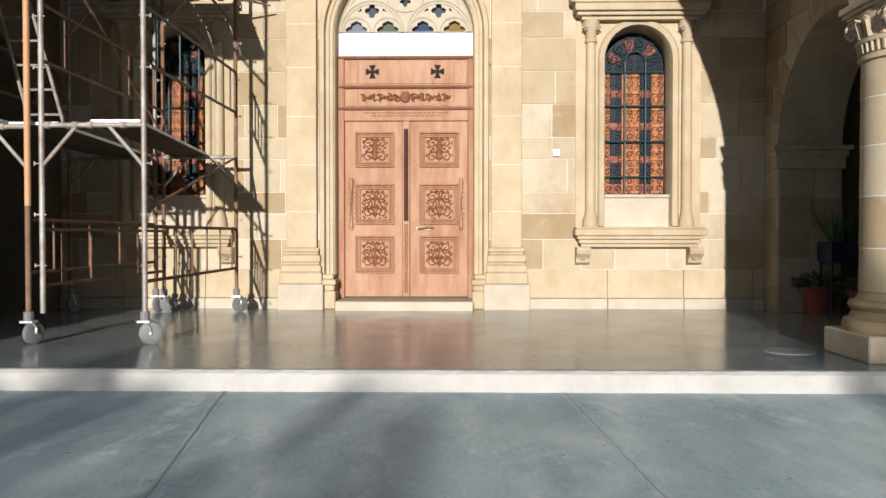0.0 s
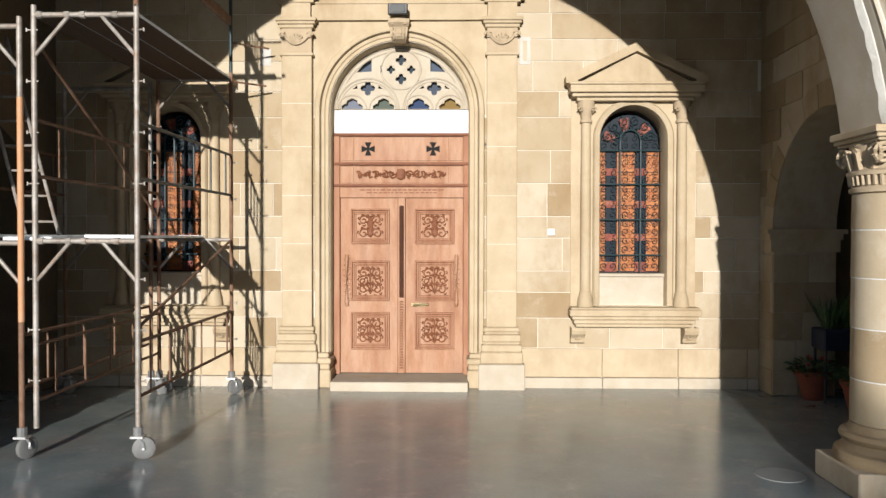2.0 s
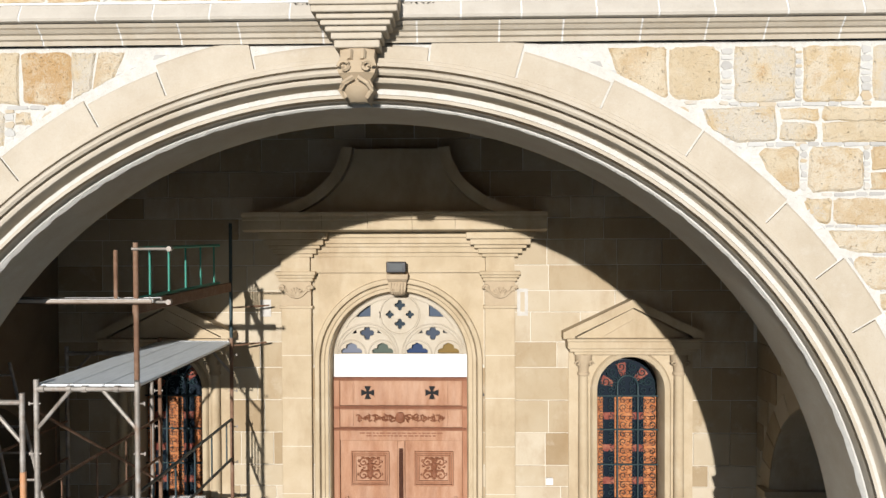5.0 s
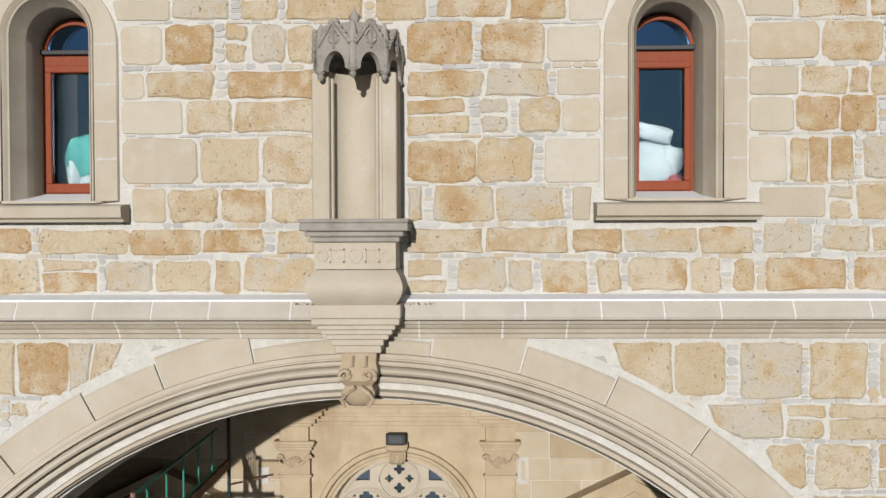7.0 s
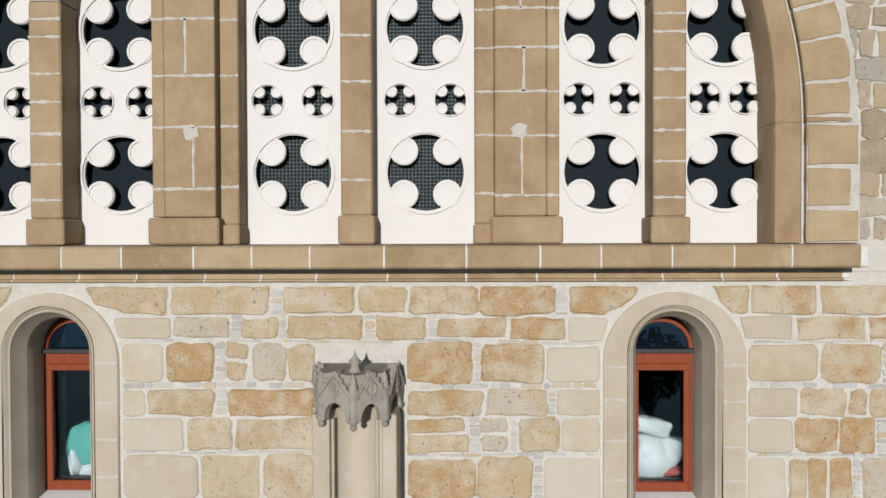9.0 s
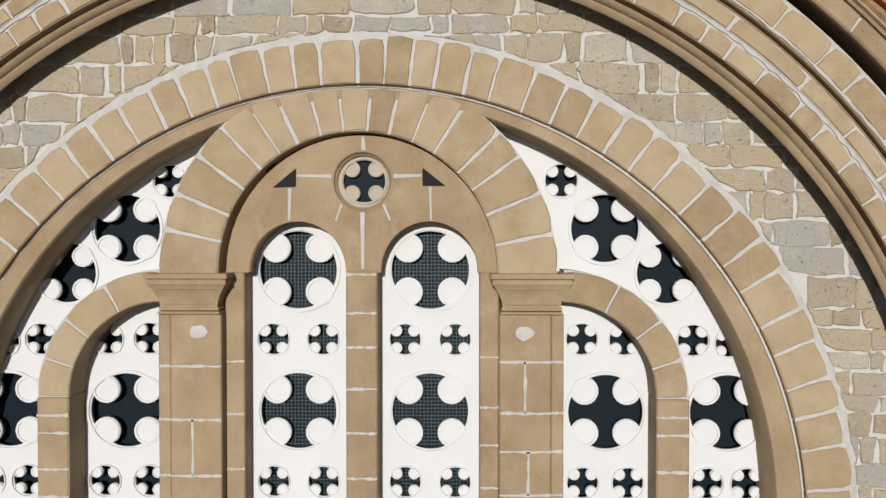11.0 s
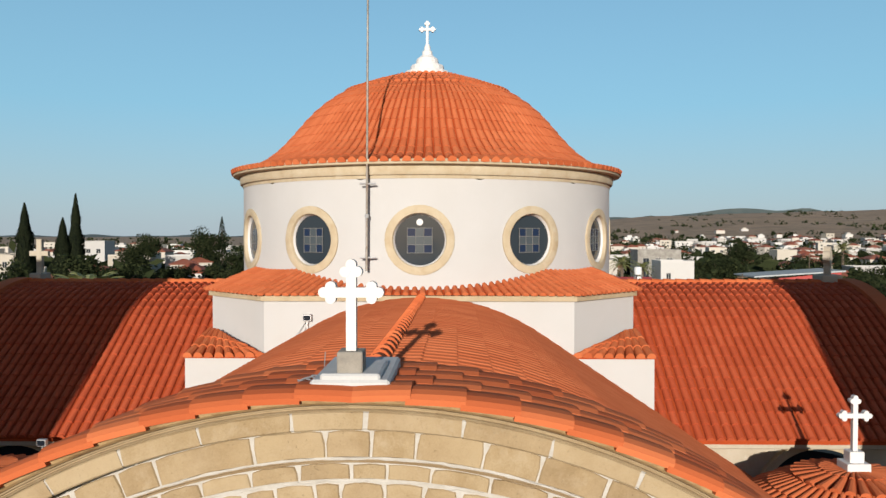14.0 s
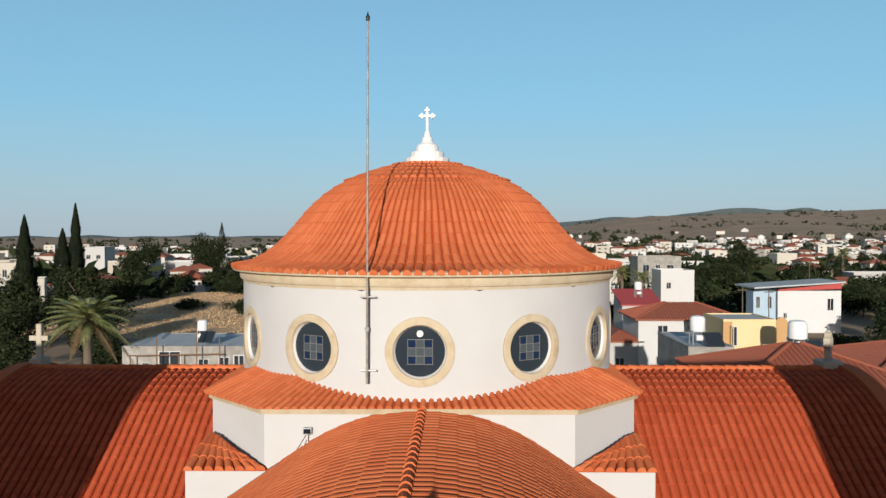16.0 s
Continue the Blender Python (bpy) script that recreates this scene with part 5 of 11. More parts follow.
# the wall, with a round opening at every window
NW, rad_w = 12, 0.60
def wallp(u, z, rr):
    a = radians(u)
    return Vector((CX + rr * math.cos(a), CY + rr * math.sin(a), z))
step = 30.0
for w in range(NW):
    c = WIN_T + step * w
    hole, outer = [], []
    nn = 40
    for k in range(nn):
        a = 2 * math.pi * k / nn
        du, dz = math.cos(a), math.sin(a)
        hole.append((c + math.degrees(rad_w * du / DR), WIN_Z + rad_w * dz))
        bu, b0, b1 = step / 2, WIN_Z - 16.45, 19.02 - WIN_Z
        uu = math.degrees(du / DR)
        f = min(bu / abs(uu) if abs(uu) > 1e-6 else 1e9, (b1 if dz > 0 else b0) / abs(dz) if abs(dz) > 1e-6 else 1e9)
        outer.append((c + uu * f, WIN_Z + dz * f))
    mid = [((h[0] * 0.4 + o[0] * 0.6), (h[1] * 0.4 + o[1] * 0.6)) for h, o in zip(hole, outer)]
    rings = [[bm.verts.new(wallp(*h, DR - 0.32)) for h in hole]] + [[bm.verts.new(wallp(*h, DR)) for h in ring_] for ring_ in (hole, mid, outer)]
    for u_, v_ in zip(rings, rings[1:]):
        for k in range(nn):
            bm.faces.new((u_[k], u_[(k + 1) % nn], v_[(k + 1) % nn], v_[k]))
bmesh.ops.remove_doubles(bm, verts=bm.verts[:], dist=0.002)
bmesh.ops.recalc_face_normals(bm, faces=bm.faces[:])
part("wall", bm, M_RENDER, drum, smooth=True)
part("core", lathe(bmesh.new(), [(DR - 0.02, 16.2), (DR - 0.02, 16.47), (DR - 0.36, 16.47), (DR - 0.36, 16.2)], (CX, CY), 96), M_RENDER, drum)
# a black inner cylinder gives the drum's darkness by colour
part("inner_wall", lathe(bmesh.new(), [(DR - 1.6, 16.4), (DR - 1.6, 19.1)], (CX, CY), 48), M_BLACK, drum, "black cylinder standing in for the unlit inside of the drum")
part("cornice", lathe(bmesh.new(), [(DR - 0.3, 18.98), (DR + 0.012, 18.98), (DR + 0.02, 19.055), (DR + 0.075, 19.06), (DR + 0.09, 19.085), (DR + 0.105, 19.24), (DR + 0.085, 19.27), (DR - 0.3, 19.30)], (CX, CY), 128), M_RING, drum, smooth=True)


def drum_window(deg):
    a = radians(deg)
    out = Vector((math.cos(a), math.sin(a), 0))
    side = Vector((-math.sin(a), math.cos(a), 0))
    c = Vector((CX, CY, WIN_Z)) + out * DR
    t = thing("round_window", c, "round stained glass window in a stone ring", "window", "drum windows", kind="structure")

    def ringed(prof, n=40):
        b = bmesh.new()
        rows = []
        for k in range(n):
            q = 2 * math.pi * k / n
            # follow the drum's curve
            ring_ = []
            for rr, d in prof:
                uu = rr * math.cos(q) / DR
                ring_.append(b.verts.new(Vector((CX, CY, WIN_Z + rr * math.sin(q))) + (out * math.cos(uu) + side * math.sin(uu)) * (DR + d)))
            rows.append(ring_)
        for k in range(n):
            u_, v_ = rows[k], rows[(k + 1) % n]
            for j in range(len(prof)):
                jj = (j + 1) % len(prof)
                b.faces.new((u_[j], v_[j], v_[jj], u_[jj]))
        bmesh.ops.recalc_face_normals(b, faces=b.faces[:])
        return b
    part("stone_ring", ringed([(0.595, -0.25), (0.595, 0.01), (0.61, 0.03), (0.745, 0.042), (0.782, 0.03), (0.787, -0.02)]), M_RING, t, smooth=True)
    part("inner_reveal", ringed([(0.568, -0.28), (0.568, -0.10), (0.59, -0.05), (0.60, -0.05), (0.60, -0.28)]), M_WHITE, t, smooth=True)
    g = bmesh.new()
    pane = c - out * 0.13
    ring_ = [g.verts.new(pane + side * (0.575 * math.cos(2 * math.pi * k / 32)) + Vector((0, 0, 0.575 * math.sin(2 * math.pi * k / 32)))) for k in range(32)]
    g.faces.new(ring_)
    bmesh.ops.recalc_face_normals(g, faces=g.faces[:])
    part("glass", g, M_SMOKE, t, "grey glass")
    for i in range(3):
        for j in range(3):
            b = bmesh.new()
            o = pane + out * 0.012 + side * ((i - 1) * 0.185) + Vector((0, 0, (j - 1) * 0.185 - 0.01))
            vs = [b.verts.new(o + side * (sx * 0.085) + Vector((0, 0, sz * 0.085))) for sx, sz in ((-1, -1), (1, -1), (1, 1), (-1, 1))]
            b.faces.new(vs)
            e = bmesh.ops.extrude_face_region(b, geom=b.faces[:])
            bmesh.ops.translate(b, verts=[v for v in e["geom"] if isinstance(v, bmesh.types.BMVert)], vec=out * 0.006)
            bmesh.ops.recalc_face_normals(b, faces=b.faces[:])
            part("pane", b, M_BLUEPANE if (i != 1 and j != 1) else M_SMOKE2, t)
    b = bmesh.new()
    for k in (-1.5, -0.5, 0.5, 1.5):
        p = pane + out * 0.02
        tube(b, p + side * (k * 0.185) + Vector((0, 0, -0.29 - 0.01)), p + side * (k * 0.185) + Vector((0, 0, 0.29 - 0.01)), 0.009, 5)
        tube(b, p + side * -0.29 + Vector((0, 0, k * 0.185 - 0.01)), p + side * 0.29 + Vector((0, 0, k * 0.185 - 0.01)), 0.009, 5)
    part("lead_bars", b, M_RUBBER, t)
    if abs(deg - WIN_T) < 0.01:
        q = pane + out * 0.02 + Vector((0, 0, 0.40))
        part("lamp_disc", tube(bmesh.new(), q, q + out * 0.03, 0.075, 16), M_WHITE, t, "small round white lamp")
    return t


M_SMOKE = glassy("smoked_glass", (0.018, 0.026, 0.034), 0.08, 0.6)
M_SMOKE2 = glassy("grey_pane", (0.05, 0.062, 0.07), 0.12, 0.4)
M_BLUEPANE = glassy("blue_pane", (0.008, 0.018, 0.045), 0.08, 0.4)
for w in range(NW):
    drum_window(WIN_T + step * w)

DOME = [(5.38, 19.33), (5.12, 19.40), (4.80, 19.52), (4.51, 19.69), (4.26, 19.88), (4.04, 20.09), (3.84, 20.32), (3.63, 20.57), (3.39, 20.87), (3.11, 21.16), (2.78, 21.43), (2.40, 21.67), (1.95, 21.85), (1.50, 22.03), (1.05, 22.16), (0.55, 22.25), (0.0, 22.27)]
dome = thing("dome", (CX, CY, 19.3), "orange terracotta tiled dome with flared eaves", "dome", kind="structure")
part("dome_bed", lathe(bmesh.new(), DOME, (CX, CY), 96), M_DARKTILE, dome, smooth=True)


part("eave_mortar", lathe(bmesh.new(), [(5.20, 19.26), (5.40, 19.285), (5.41, 19.30), (5.41, 19.372), (5.40, 19.39), (5.20, 19.42)], (CX, CY), 150), M_RING, dome, "cream mortar bedding under the eave tiles")


def dome_at(s):
    """A point of the dome's section, s metres along it from the eaves."""
    for (r0, z0), (r1, z1) in zip(DOME, DOME[1:]):
        L = math.hypot(r1 - r0, z1 - z0)
        if s <= L:
            f = s / L
            return r0 + (r1 - r0) * f, z0 + (z1 - z0) * f
        s -= L
    return DOME[-1]


total = sum(math.hypot(b[0] - a[0], b[1] - a[1]) for a, b in zip(DOME, DOME[1:]))
bm = bmesh.new()
NR = 138
r = random.Random(9)
s = -0.06
while s < total - 0.5:
    s1 = min(s + 0.36, total - 0.45)
    ra, za = dome_at(max(s1 + 0.04, 0))
    rb, zb = dome_at(max(s, 0))
    if s < 0:
        rb += 0.06
    n = NR if rb > 2.6 else (NR // 2 if rb > 1.25 else NR // 4)
    for k in range(n):
        a = 2 * math.pi * (k + 0.5) / n + r.uniform(-0.0012, 0.0012)
        o, side = Vector((math.cos(a), math.sin(a), 0)), Vector((-math.sin(a), math.cos(a), 0))
        p, q = Vector((CX, CY, za)) + o * ra, Vector((CX, CY, zb)) + o * rb
        up = side.cross(q - p).normalized()
        up = up if up.dot(o) + up.z > 0 else -up
        wa, wb = math.pi * ra / n * 0.74, math.pi * rb / n * 0.84
        if s < 0 and o.y < 0.25:
            eave = bmesh.new()
            half_pipe(eave, p, q, side, up, up, wa, wb, 5, 0.012)
            part("eave_tile", eave, M_TILE_OB, dome)
        else:
            half_pipe(bm, p, q, side, up, up, wa, wb, 5, 0.018, 0.72)
    s = s1
tagged(part("dome_tiles", bm, M_TILE, dome), kind="stuff")


# ---- the portal ----
portal = thing("portal_surround", (DX, WALL, FLOOR), "carved sandstone door surround with pilasters and a cornice", "door surround", kind="structure")
for name, prof in (("inner_architrave", [(0.965, 11.0), (0.965, 10.80), (0.985, 10.74), (1.02, 10.73), (1.03, 10.67), (1.05, 10.64), (1.09, 10.635), (1.10, 10.66), (1.10, 11.0)]),
                   ("outer_architrave", [(1.10, 10.9), (1.10, 10.645), (1.115, 10.60), (1.15, 10.59), (1.175, 10.60), (1.185, 10.63), (1.185, 10.9)])):
    bm = arc_sweep(bmesh.new(), DX, 3.80, prof, 0, 180, 40)
    for s in (-1, 1):
        extrude(bm, [(DX + s * r_, y) for r_, y in prof], "z", 0.42, 3.80)
    part(name, bm, M_DRESSED, portal, smooth=True)
for s in (-1, 1):
    m = lambda x: DX + s * (x - DX)  # noqa: E731
    # the jamb's spurred foot
    x0, x1 = sorted((m(0.27), m(0.455)))
    bm = bmesh.new()
    for z0, z1, g in ((FLOOR, 0.20, 0.05), (0.20, 0.28, 0.035), (0.28, 0.36, 0.055), (0.36, 0.43, 0.02)):
        box(bm, x0 - g, x1 + g, 10.58 - g, 10.93, z0, z1, bevel=0.015)
    part("jamb_foot", bm, M_DRESSED, portal)
    # pilaster
    x0, x1 = sorted((m(0.485), m(0.905)))
    pil = part("pilaster", boxed(x0, x1, 10.57, 10.9, 0.80, 4.57, bevel=0.008), M_DRESSED, portal)
    for zj in (1.3, 1.95, 2.62, 3.3, 3.9):
        part("joint", boxed(x0 - 0.001, x1 + 0.001, 10.568, 10.7, zj, zj + 0.006), M_JOINT, pil)
    bm = bmesh.new()
    for z0, z1, g in ((0.30, 0.46, 0.085), (0.46, 0.56, 0.07), (0.56, 0.60, 0.05), (0.60, 0.70, 0.06), (0.70, 0.74, 0.03), (0.74, 0.80, 0.04)):
        box(bm, x0 - g, x1 + g, 10.57 - g, 10.9, z0, z1, bevel=0.014)
    part("pilaster_base", bm, M_DRESSED, pil)
    part("pedestal", boxed(x0 - 0.11, x1 + 0.11, 10.44, 10.9, FLOOR - 0.02, 0.30, bevel=0.012), M_PALE, pil)
    cap = part("pilaster_capital", boxed(x0, x1, 10.565, 10.9, 4.60, 4.96), M_CARVED, pil)
    bm = bmesh.new()
    for z0, z1, g in ((4.56, 4.60, 0.025), (4.94, 4.99, 0.03), (4.99, 5.03, 0.055), (5.03, 5.08, 0.075)):
        box(bm, x0 - g, x1 + g, 10.57 - g, 10.9, z0, z1, bevel=0.008)
    part("capital_mouldings", bm, M_DRESSED, cap)
    bm = bmesh.new()
    c = (x0 + x1) / 2
    for q in (-1, 1):
        wire(bm, [(c + q * (0.19 + 0.05 * math.cos(k * 0.6) * (1 - k / 14)), 10.54, 4.84 + 0.05 * math.sin(k * 0.6) * (1 - k / 14)) for k in range(13)], 0.02, 5)
        wire(bm, [(c + q * u, 10.545, 4.72 + 0.16 * abs(u / 0.2) ** 2) for u in np.linspace(0.0, 0.2, 8)], 0.022, 5)
    for k in range(7):
        a = radians(20 + 140 * k / 6)
        wire(bm, [(c, 10.54, 4.74), (c + 0.06 * math.cos(a), 10.53, 4.74 + 0.06 * math.sin(a)), (c + 0.11 * math.cos(a), 10.55, 4.75 + 0.11 * math.sin(a))], 0.018, 5)
    part("acanthus", bm, M_CARVED, cap)
    # entablature block over the pilaster, stepping outwards
    bm = boxed(x0 + 0.01, x1 - 0.01, 10.53, 10.9, 5.08, 5.28)
    for k, (z0, z1) in enumerate(((5.28, 5.33), (5.33, 5.40), (5.40, 5.45), (5.45, 5.53), (5.53, 5.63))):
        g = 0.04 + 0.055 * k
        box(bm, x0 - g, x1 + g, 10.54 - g * 0.7, 10.9, z0, z1, bevel=0.008)
    part("entablature_block", bm, M_DRESSED, portal)
    # scrolled half of the broken pediment
    turn = [radians(86) * k / 24 for k in range(25)]
    top_line = [(m(DX + 1.98 - 1.25 * math.sin(q)), 5.925 + 0.92 * (1 - math.cos(q))) for q in turn]
    low_line = [(m(DX + 1.98 - 1.25 * math.sin(q) - 0.15 * math.sin(q)), max(5.895, 5.925 + 0.92 * (1 - math.cos(q)) - 0.15 * math.cos(q))) for q in turn]
    part("scrolled_pediment", extrude(bmesh.new(), top_line + low_line[::-1], "y", 10.24, 10.75), M_DRESSED, portal)
    part("pediment_field", extrude(bmesh.new(), low_line[6:] + [(m(DX), low_line[-1][1]), (m(DX), 5.9)], "y", 10.44, 10.75), M_DRESSED, portal)
bm = boxed(DX - 1.22, DX + 1.22, 10.60, 10.9, 5.06, 5.28)
for k, (z0, z1) in enumerate(((5.28, 5.34), (5.34, 5.42), (5.42, 5.47), (5.47, 5.55), (5.55, 5.63))):
    box(bm, DX - 1.24, DX + 1.24, 10.585 - 0.03 * k, 10.9, z0, z1, bevel=0.006)
part("architrave_steps", bm, M_DRESSED, portal)
prof = [(10.9, 5.63), (10.30, 5.63), (10.24, 5.645), (10.20, 5.66), (10.20, 5.78), (10.17, 5.80), (10.165, 5.84), (10.13, 5.86), (10.12, 5.895), (10.9, 5.91)]
x = -2.80
for w in (0.52, 0.56, 0.62, 0.60, 0.58, 0.66, 0.57):
    part("cornice_block", extrude(bmesh.new(), prof, "x", x + 0.002, x + w - 0.002), M_DRESSED, portal)
    x += w
# keystone with a carved bracket
bm = bmesh.new()
prev = None
for z, d, w in ((5.06, 0.0, 0.15), (5.04, 0.13, 0.15), (4.98, 0.15, 0.145), (4.93, 0.10, 0.125), (4.86, 0.12, 0.12), (4.80, 0.11, 0.11), (4.76, 0.05, 0.10), (4.74, 0.0, 0.09)):
    row = [bm.verts.new((DX - w, 10.60 - d, z)), bm.verts.new((DX, 10.585 - d * 1.2, z)), bm.verts.new((DX + w, 10.60 - d, z))]
    if prev:
        bm.faces.new((prev[0], prev[1], row[1], row[0]))
        bm.faces.new((prev[1], prev[2], row[2], row[1]))
        for q in (0, 2):
            b0, b1 = bm.verts.new((prev[q].co.x, 10.8, prev[q].co.z)), bm.verts.new((row[q].co.x, 10.8, row[q].co.z))
            bm.faces.new((prev[q], row[q], b1, b0))
    prev = row
bmesh.ops.recalc_face_normals(bm, faces=bm.faces[:])
key = part("keystone", bm, M_CARVED, portal, smooth=True)
bm = bmesh.new()
for q in (-1, 1):
    wire(bm, [(DX + q * (0.085 + 0.04 * math.cos(k * 0.6) * (1 - k / 13)), 10.455, 4.98 + 0.04 * math.sin(k * 0.6) * (1 - k / 13)) for k in range(12)], 0.016, 5)
for k in range(5):
    x = DX - 0.08 + 0.04 * k
    wire(bm, [(x, 10.455, 4.92), (x, 10.45, 4.84), (DX + (x - DX) * 0.8, 10.50, 4.77)], 0.014, 5)
part("keystone_leaf", bm, M_CARVED, key)

solid("threshold", boxed(DX - 0.92, DX + 0.96, 10.30, 11.2, FLOOR - 0.03, 0.075, bevel=0.012), M_PALE, "white marble doorstep before the church door", "doorstep", "structure")


# ---- carved double door ----
def spiral(cx, cz, r0, turns, start, way, y, n=18):
    return [(cx + r0 * (1 - 0.85 * k / n) * math.cos(start + way * turns * 2 * math.pi * k / n), y - 0.004 * k / n, cz + r0 * (1 - 0.85 * k / n) * math.sin(start + way * turns * 2 * math.pi * k / n)) for k in range(n + 1)]


def foliage(cx, cz, w, h, y, seed, upright):
    """A symmetrical relief of scrolling leaves about an upright stem."""
    bm = bmesh.new()
    r_ = random.Random(seed)
    wire(bm, [(cx, y, cz - h * 0.46), (cx, y - 0.01, cz), (cx, y, cz + h * 0.44)], 0.013, 5)
    for s in (-1, 1):
        for row, (fz, fx, rr) in enumerate(((-0.30, 0.24, 0.20), (-0.02, 0.26, 0.17), (0.25, 0.24, 0.18))):
            if upright and row == 1:
                continue
            c = (cx + s * fx * w, cz + fz * h)
            wire(bm, spiral(c[0], c[1], rr * w, 1.35, (math.pi if s > 0 else 0) + 0.3 * row, s * (1 if row % 2 else -1), y), 0.011, 5)
            for k in range(6):
                a = k * 1.05 + row
                p = (c[0] + rr * w * 0.95 * math.cos(a), c[1] + rr * w * 0.95 * math.sin(a))
                if abs(p[0] - cx) < w * 0.46 and abs(p[1] - cz) < h * 0.46:
                    wire(bm, [(p[0], y, p[1]), (p[0] + 0.022 * math.cos(a + s), y - 0.012, p[1] + 0.022 * math.sin(a + s)), (p[0] + 0.04 * math.cos(a + 1.6 * s), y, p[1] + 0.04 * math.sin(a + 1.6 * s))], 0.011, 4)
        for fz in (-0.4, -0.15, 0.12, 0.38):
            wire(bm, [(cx, y, cz + fz * h), (cx + s * 0.07 * w, y - 0.015, cz + (fz + 0.08) * h), (cx + s * 0.16 * w, y, cz + (fz + 0.05) * h)], 0.014, 5)
    if upright:
        lathe(bm, [(0.012, cz - h * 0.42), (0.05, cz - h * 0.36), (0.04, cz), (0.052, cz + h * 0.16), (0.03, cz + h * 0.26), (0.036, cz + h * 0.33), (0.0, cz + h * 0.41)], (cx, y + 0.005), 10, squash=0.5)
    bmesh.ops.recalc_face_normals(bm, faces=bm.faces[:])
    return bm


M_REDWOOD = material("red_brown_post_wood", [(0.165, 0.066, 0.033), (0.235, 0.108, 0.058), (0.315, 0.178, 0.107)], 0.6, 2.5, 50, 0.25, stretch=(4, 4, 0.5), stain=0.4, stain_colour=(0.37, 0.24, 0.16), stain_scale=1.2, spec=0.15, soft=0.1)
door = thing("church_door", (DX, 10.97, 0.08), "carved reddish-brown wooden double door, closed", "door", kind="structure")
Y0 = 10.95
for q in (-1, 1):
    x0, x1 = (-1.70, -1.605) if q < 0 else (0.165, 0.26)
    part("door_post", boxed(x0, x1, 10.90, 11.1, 0.075, 3.53, bevel=0.008), M_REDWOOD, door, "redder wooden post")
part("lintel", boxed(-1.605, 0.165, 10.915, 11.1, 2.612, 2.78, bevel=0.006), M_WOOD, door)
bm = bmesh.new()
r = random.Random(2)
for row, z in ((0, 2.715), (1, 2.675)):
    x = -1.32 + row * 0.1
    while x < -0.15 - row * 0.1:
        w = r.uniform(0.03, 0.08)
        box(bm, x, x + w, 10.911, 10.92, z, z + 0.016)
        x += w + 0.018
part("carved_writing", bm, M_WOODDARK, door, "unreadable line of small carved letters")
part("frieze_board", boxed(-1.605, 0.165, 10.93, 11.1, 2.80, 3.08, bevel=0.004), M_WOOD, door)
part("cross_board", boxed(-1.605, 0.165, 10.93, 11.1, 3.12, 3.50, bevel=0.004), M_WOOD, door)
for z in (2.785, 3.095, 3.51):
    bm = bmesh.new()
    for k in range(64):
        x = -1.69 + 1.94 * k / 64
        box(bm, x + 0.004, x + 0.026, 10.872, 10.93, z - 0.012, z + 0.012)
    box(bm, -1.70, 0.26, 10.895, 11.0, z - 0.022, z + 0.022)
    part("beaded_moulding", bm, M_WOODDARK, door)
for x0, x1 in ((-1.59, -1.41), (-1.395, -0.045), (-0.03, 0.15)):
    for z0, z1 in ((2.82, 3.06), (3.14, 3.48)):
        p = part("inset_panel", boxed(x0, x1, 10.918, 10.94, z0, z1, bevel=0.006), M_WOOD, door)
for cx in (-1.20, -0.27):
    bm = bmesh.new()
    for k in range(4):
        a = radians(90 * k)
        u, v = Vector((math.cos(a), 0, math.sin(a))), Vector((-math.sin(a), 0, math.cos(a)))
        o = Vector((cx, 10.912, 3.31))
        ps = [o + u * 0.012 - v * 0.014, o + u * 0.095 - v * 0.048, o + u * 0.095 + v * 0.048, o + u * 0.012 + v * 0.014]
        f = [bm.verts.new(p) for p in ps]
        b_ = [bm.verts.new(p + Vector((0, 0.02, 0))) for p in ps]
        bm.faces.new(f)
        for j in range(4):
            bm.faces.new((f[j], f[(j + 1) % 4], b_[(j + 1) % 4], b_[j]))
    box(bm, cx - 0.02, cx + 0.02, 10.911, 10.93, 3.29, 3.33)
    bmesh.ops.recalc_face_normals(bm, faces=bm.faces[:])
    part("inlaid_cross", bm, M_INLAY, door, "black inlaid cross")
bm = bmesh.new()
for s in (-1, 1):
    for k in range(5):
        c = DX + s * (0.12 + 0.115 * k)
        wire(bm, spiral(c, 2.945, 0.06 - 0.005 * k, 1.2, k * 1.3, s, 10.905, 14), 0.011, 4)
        for j in range(3):
            a = j * 2.1 + k
            wire(bm, [(c, 10.905, 2.945), (c + 0.05 * math.cos(a), 10.895, 2.945 + 0.05 * math.sin(a)), (c + 0.07 * math.cos(a + 0.6), 10.91, 2.945 + 0.06 * math.sin(a + 0.6))], 0.012, 4)
lathe(bm, [(0.0, 2.86), (0.06, 2.89), (0.07, 2.95), (0.05, 3.02), (0.0, 3.03)], (DX, 10.91), 10, squash=0.4)
part("frieze_carving", bm, M_WOODDARK, door, "carved garland of leaves")
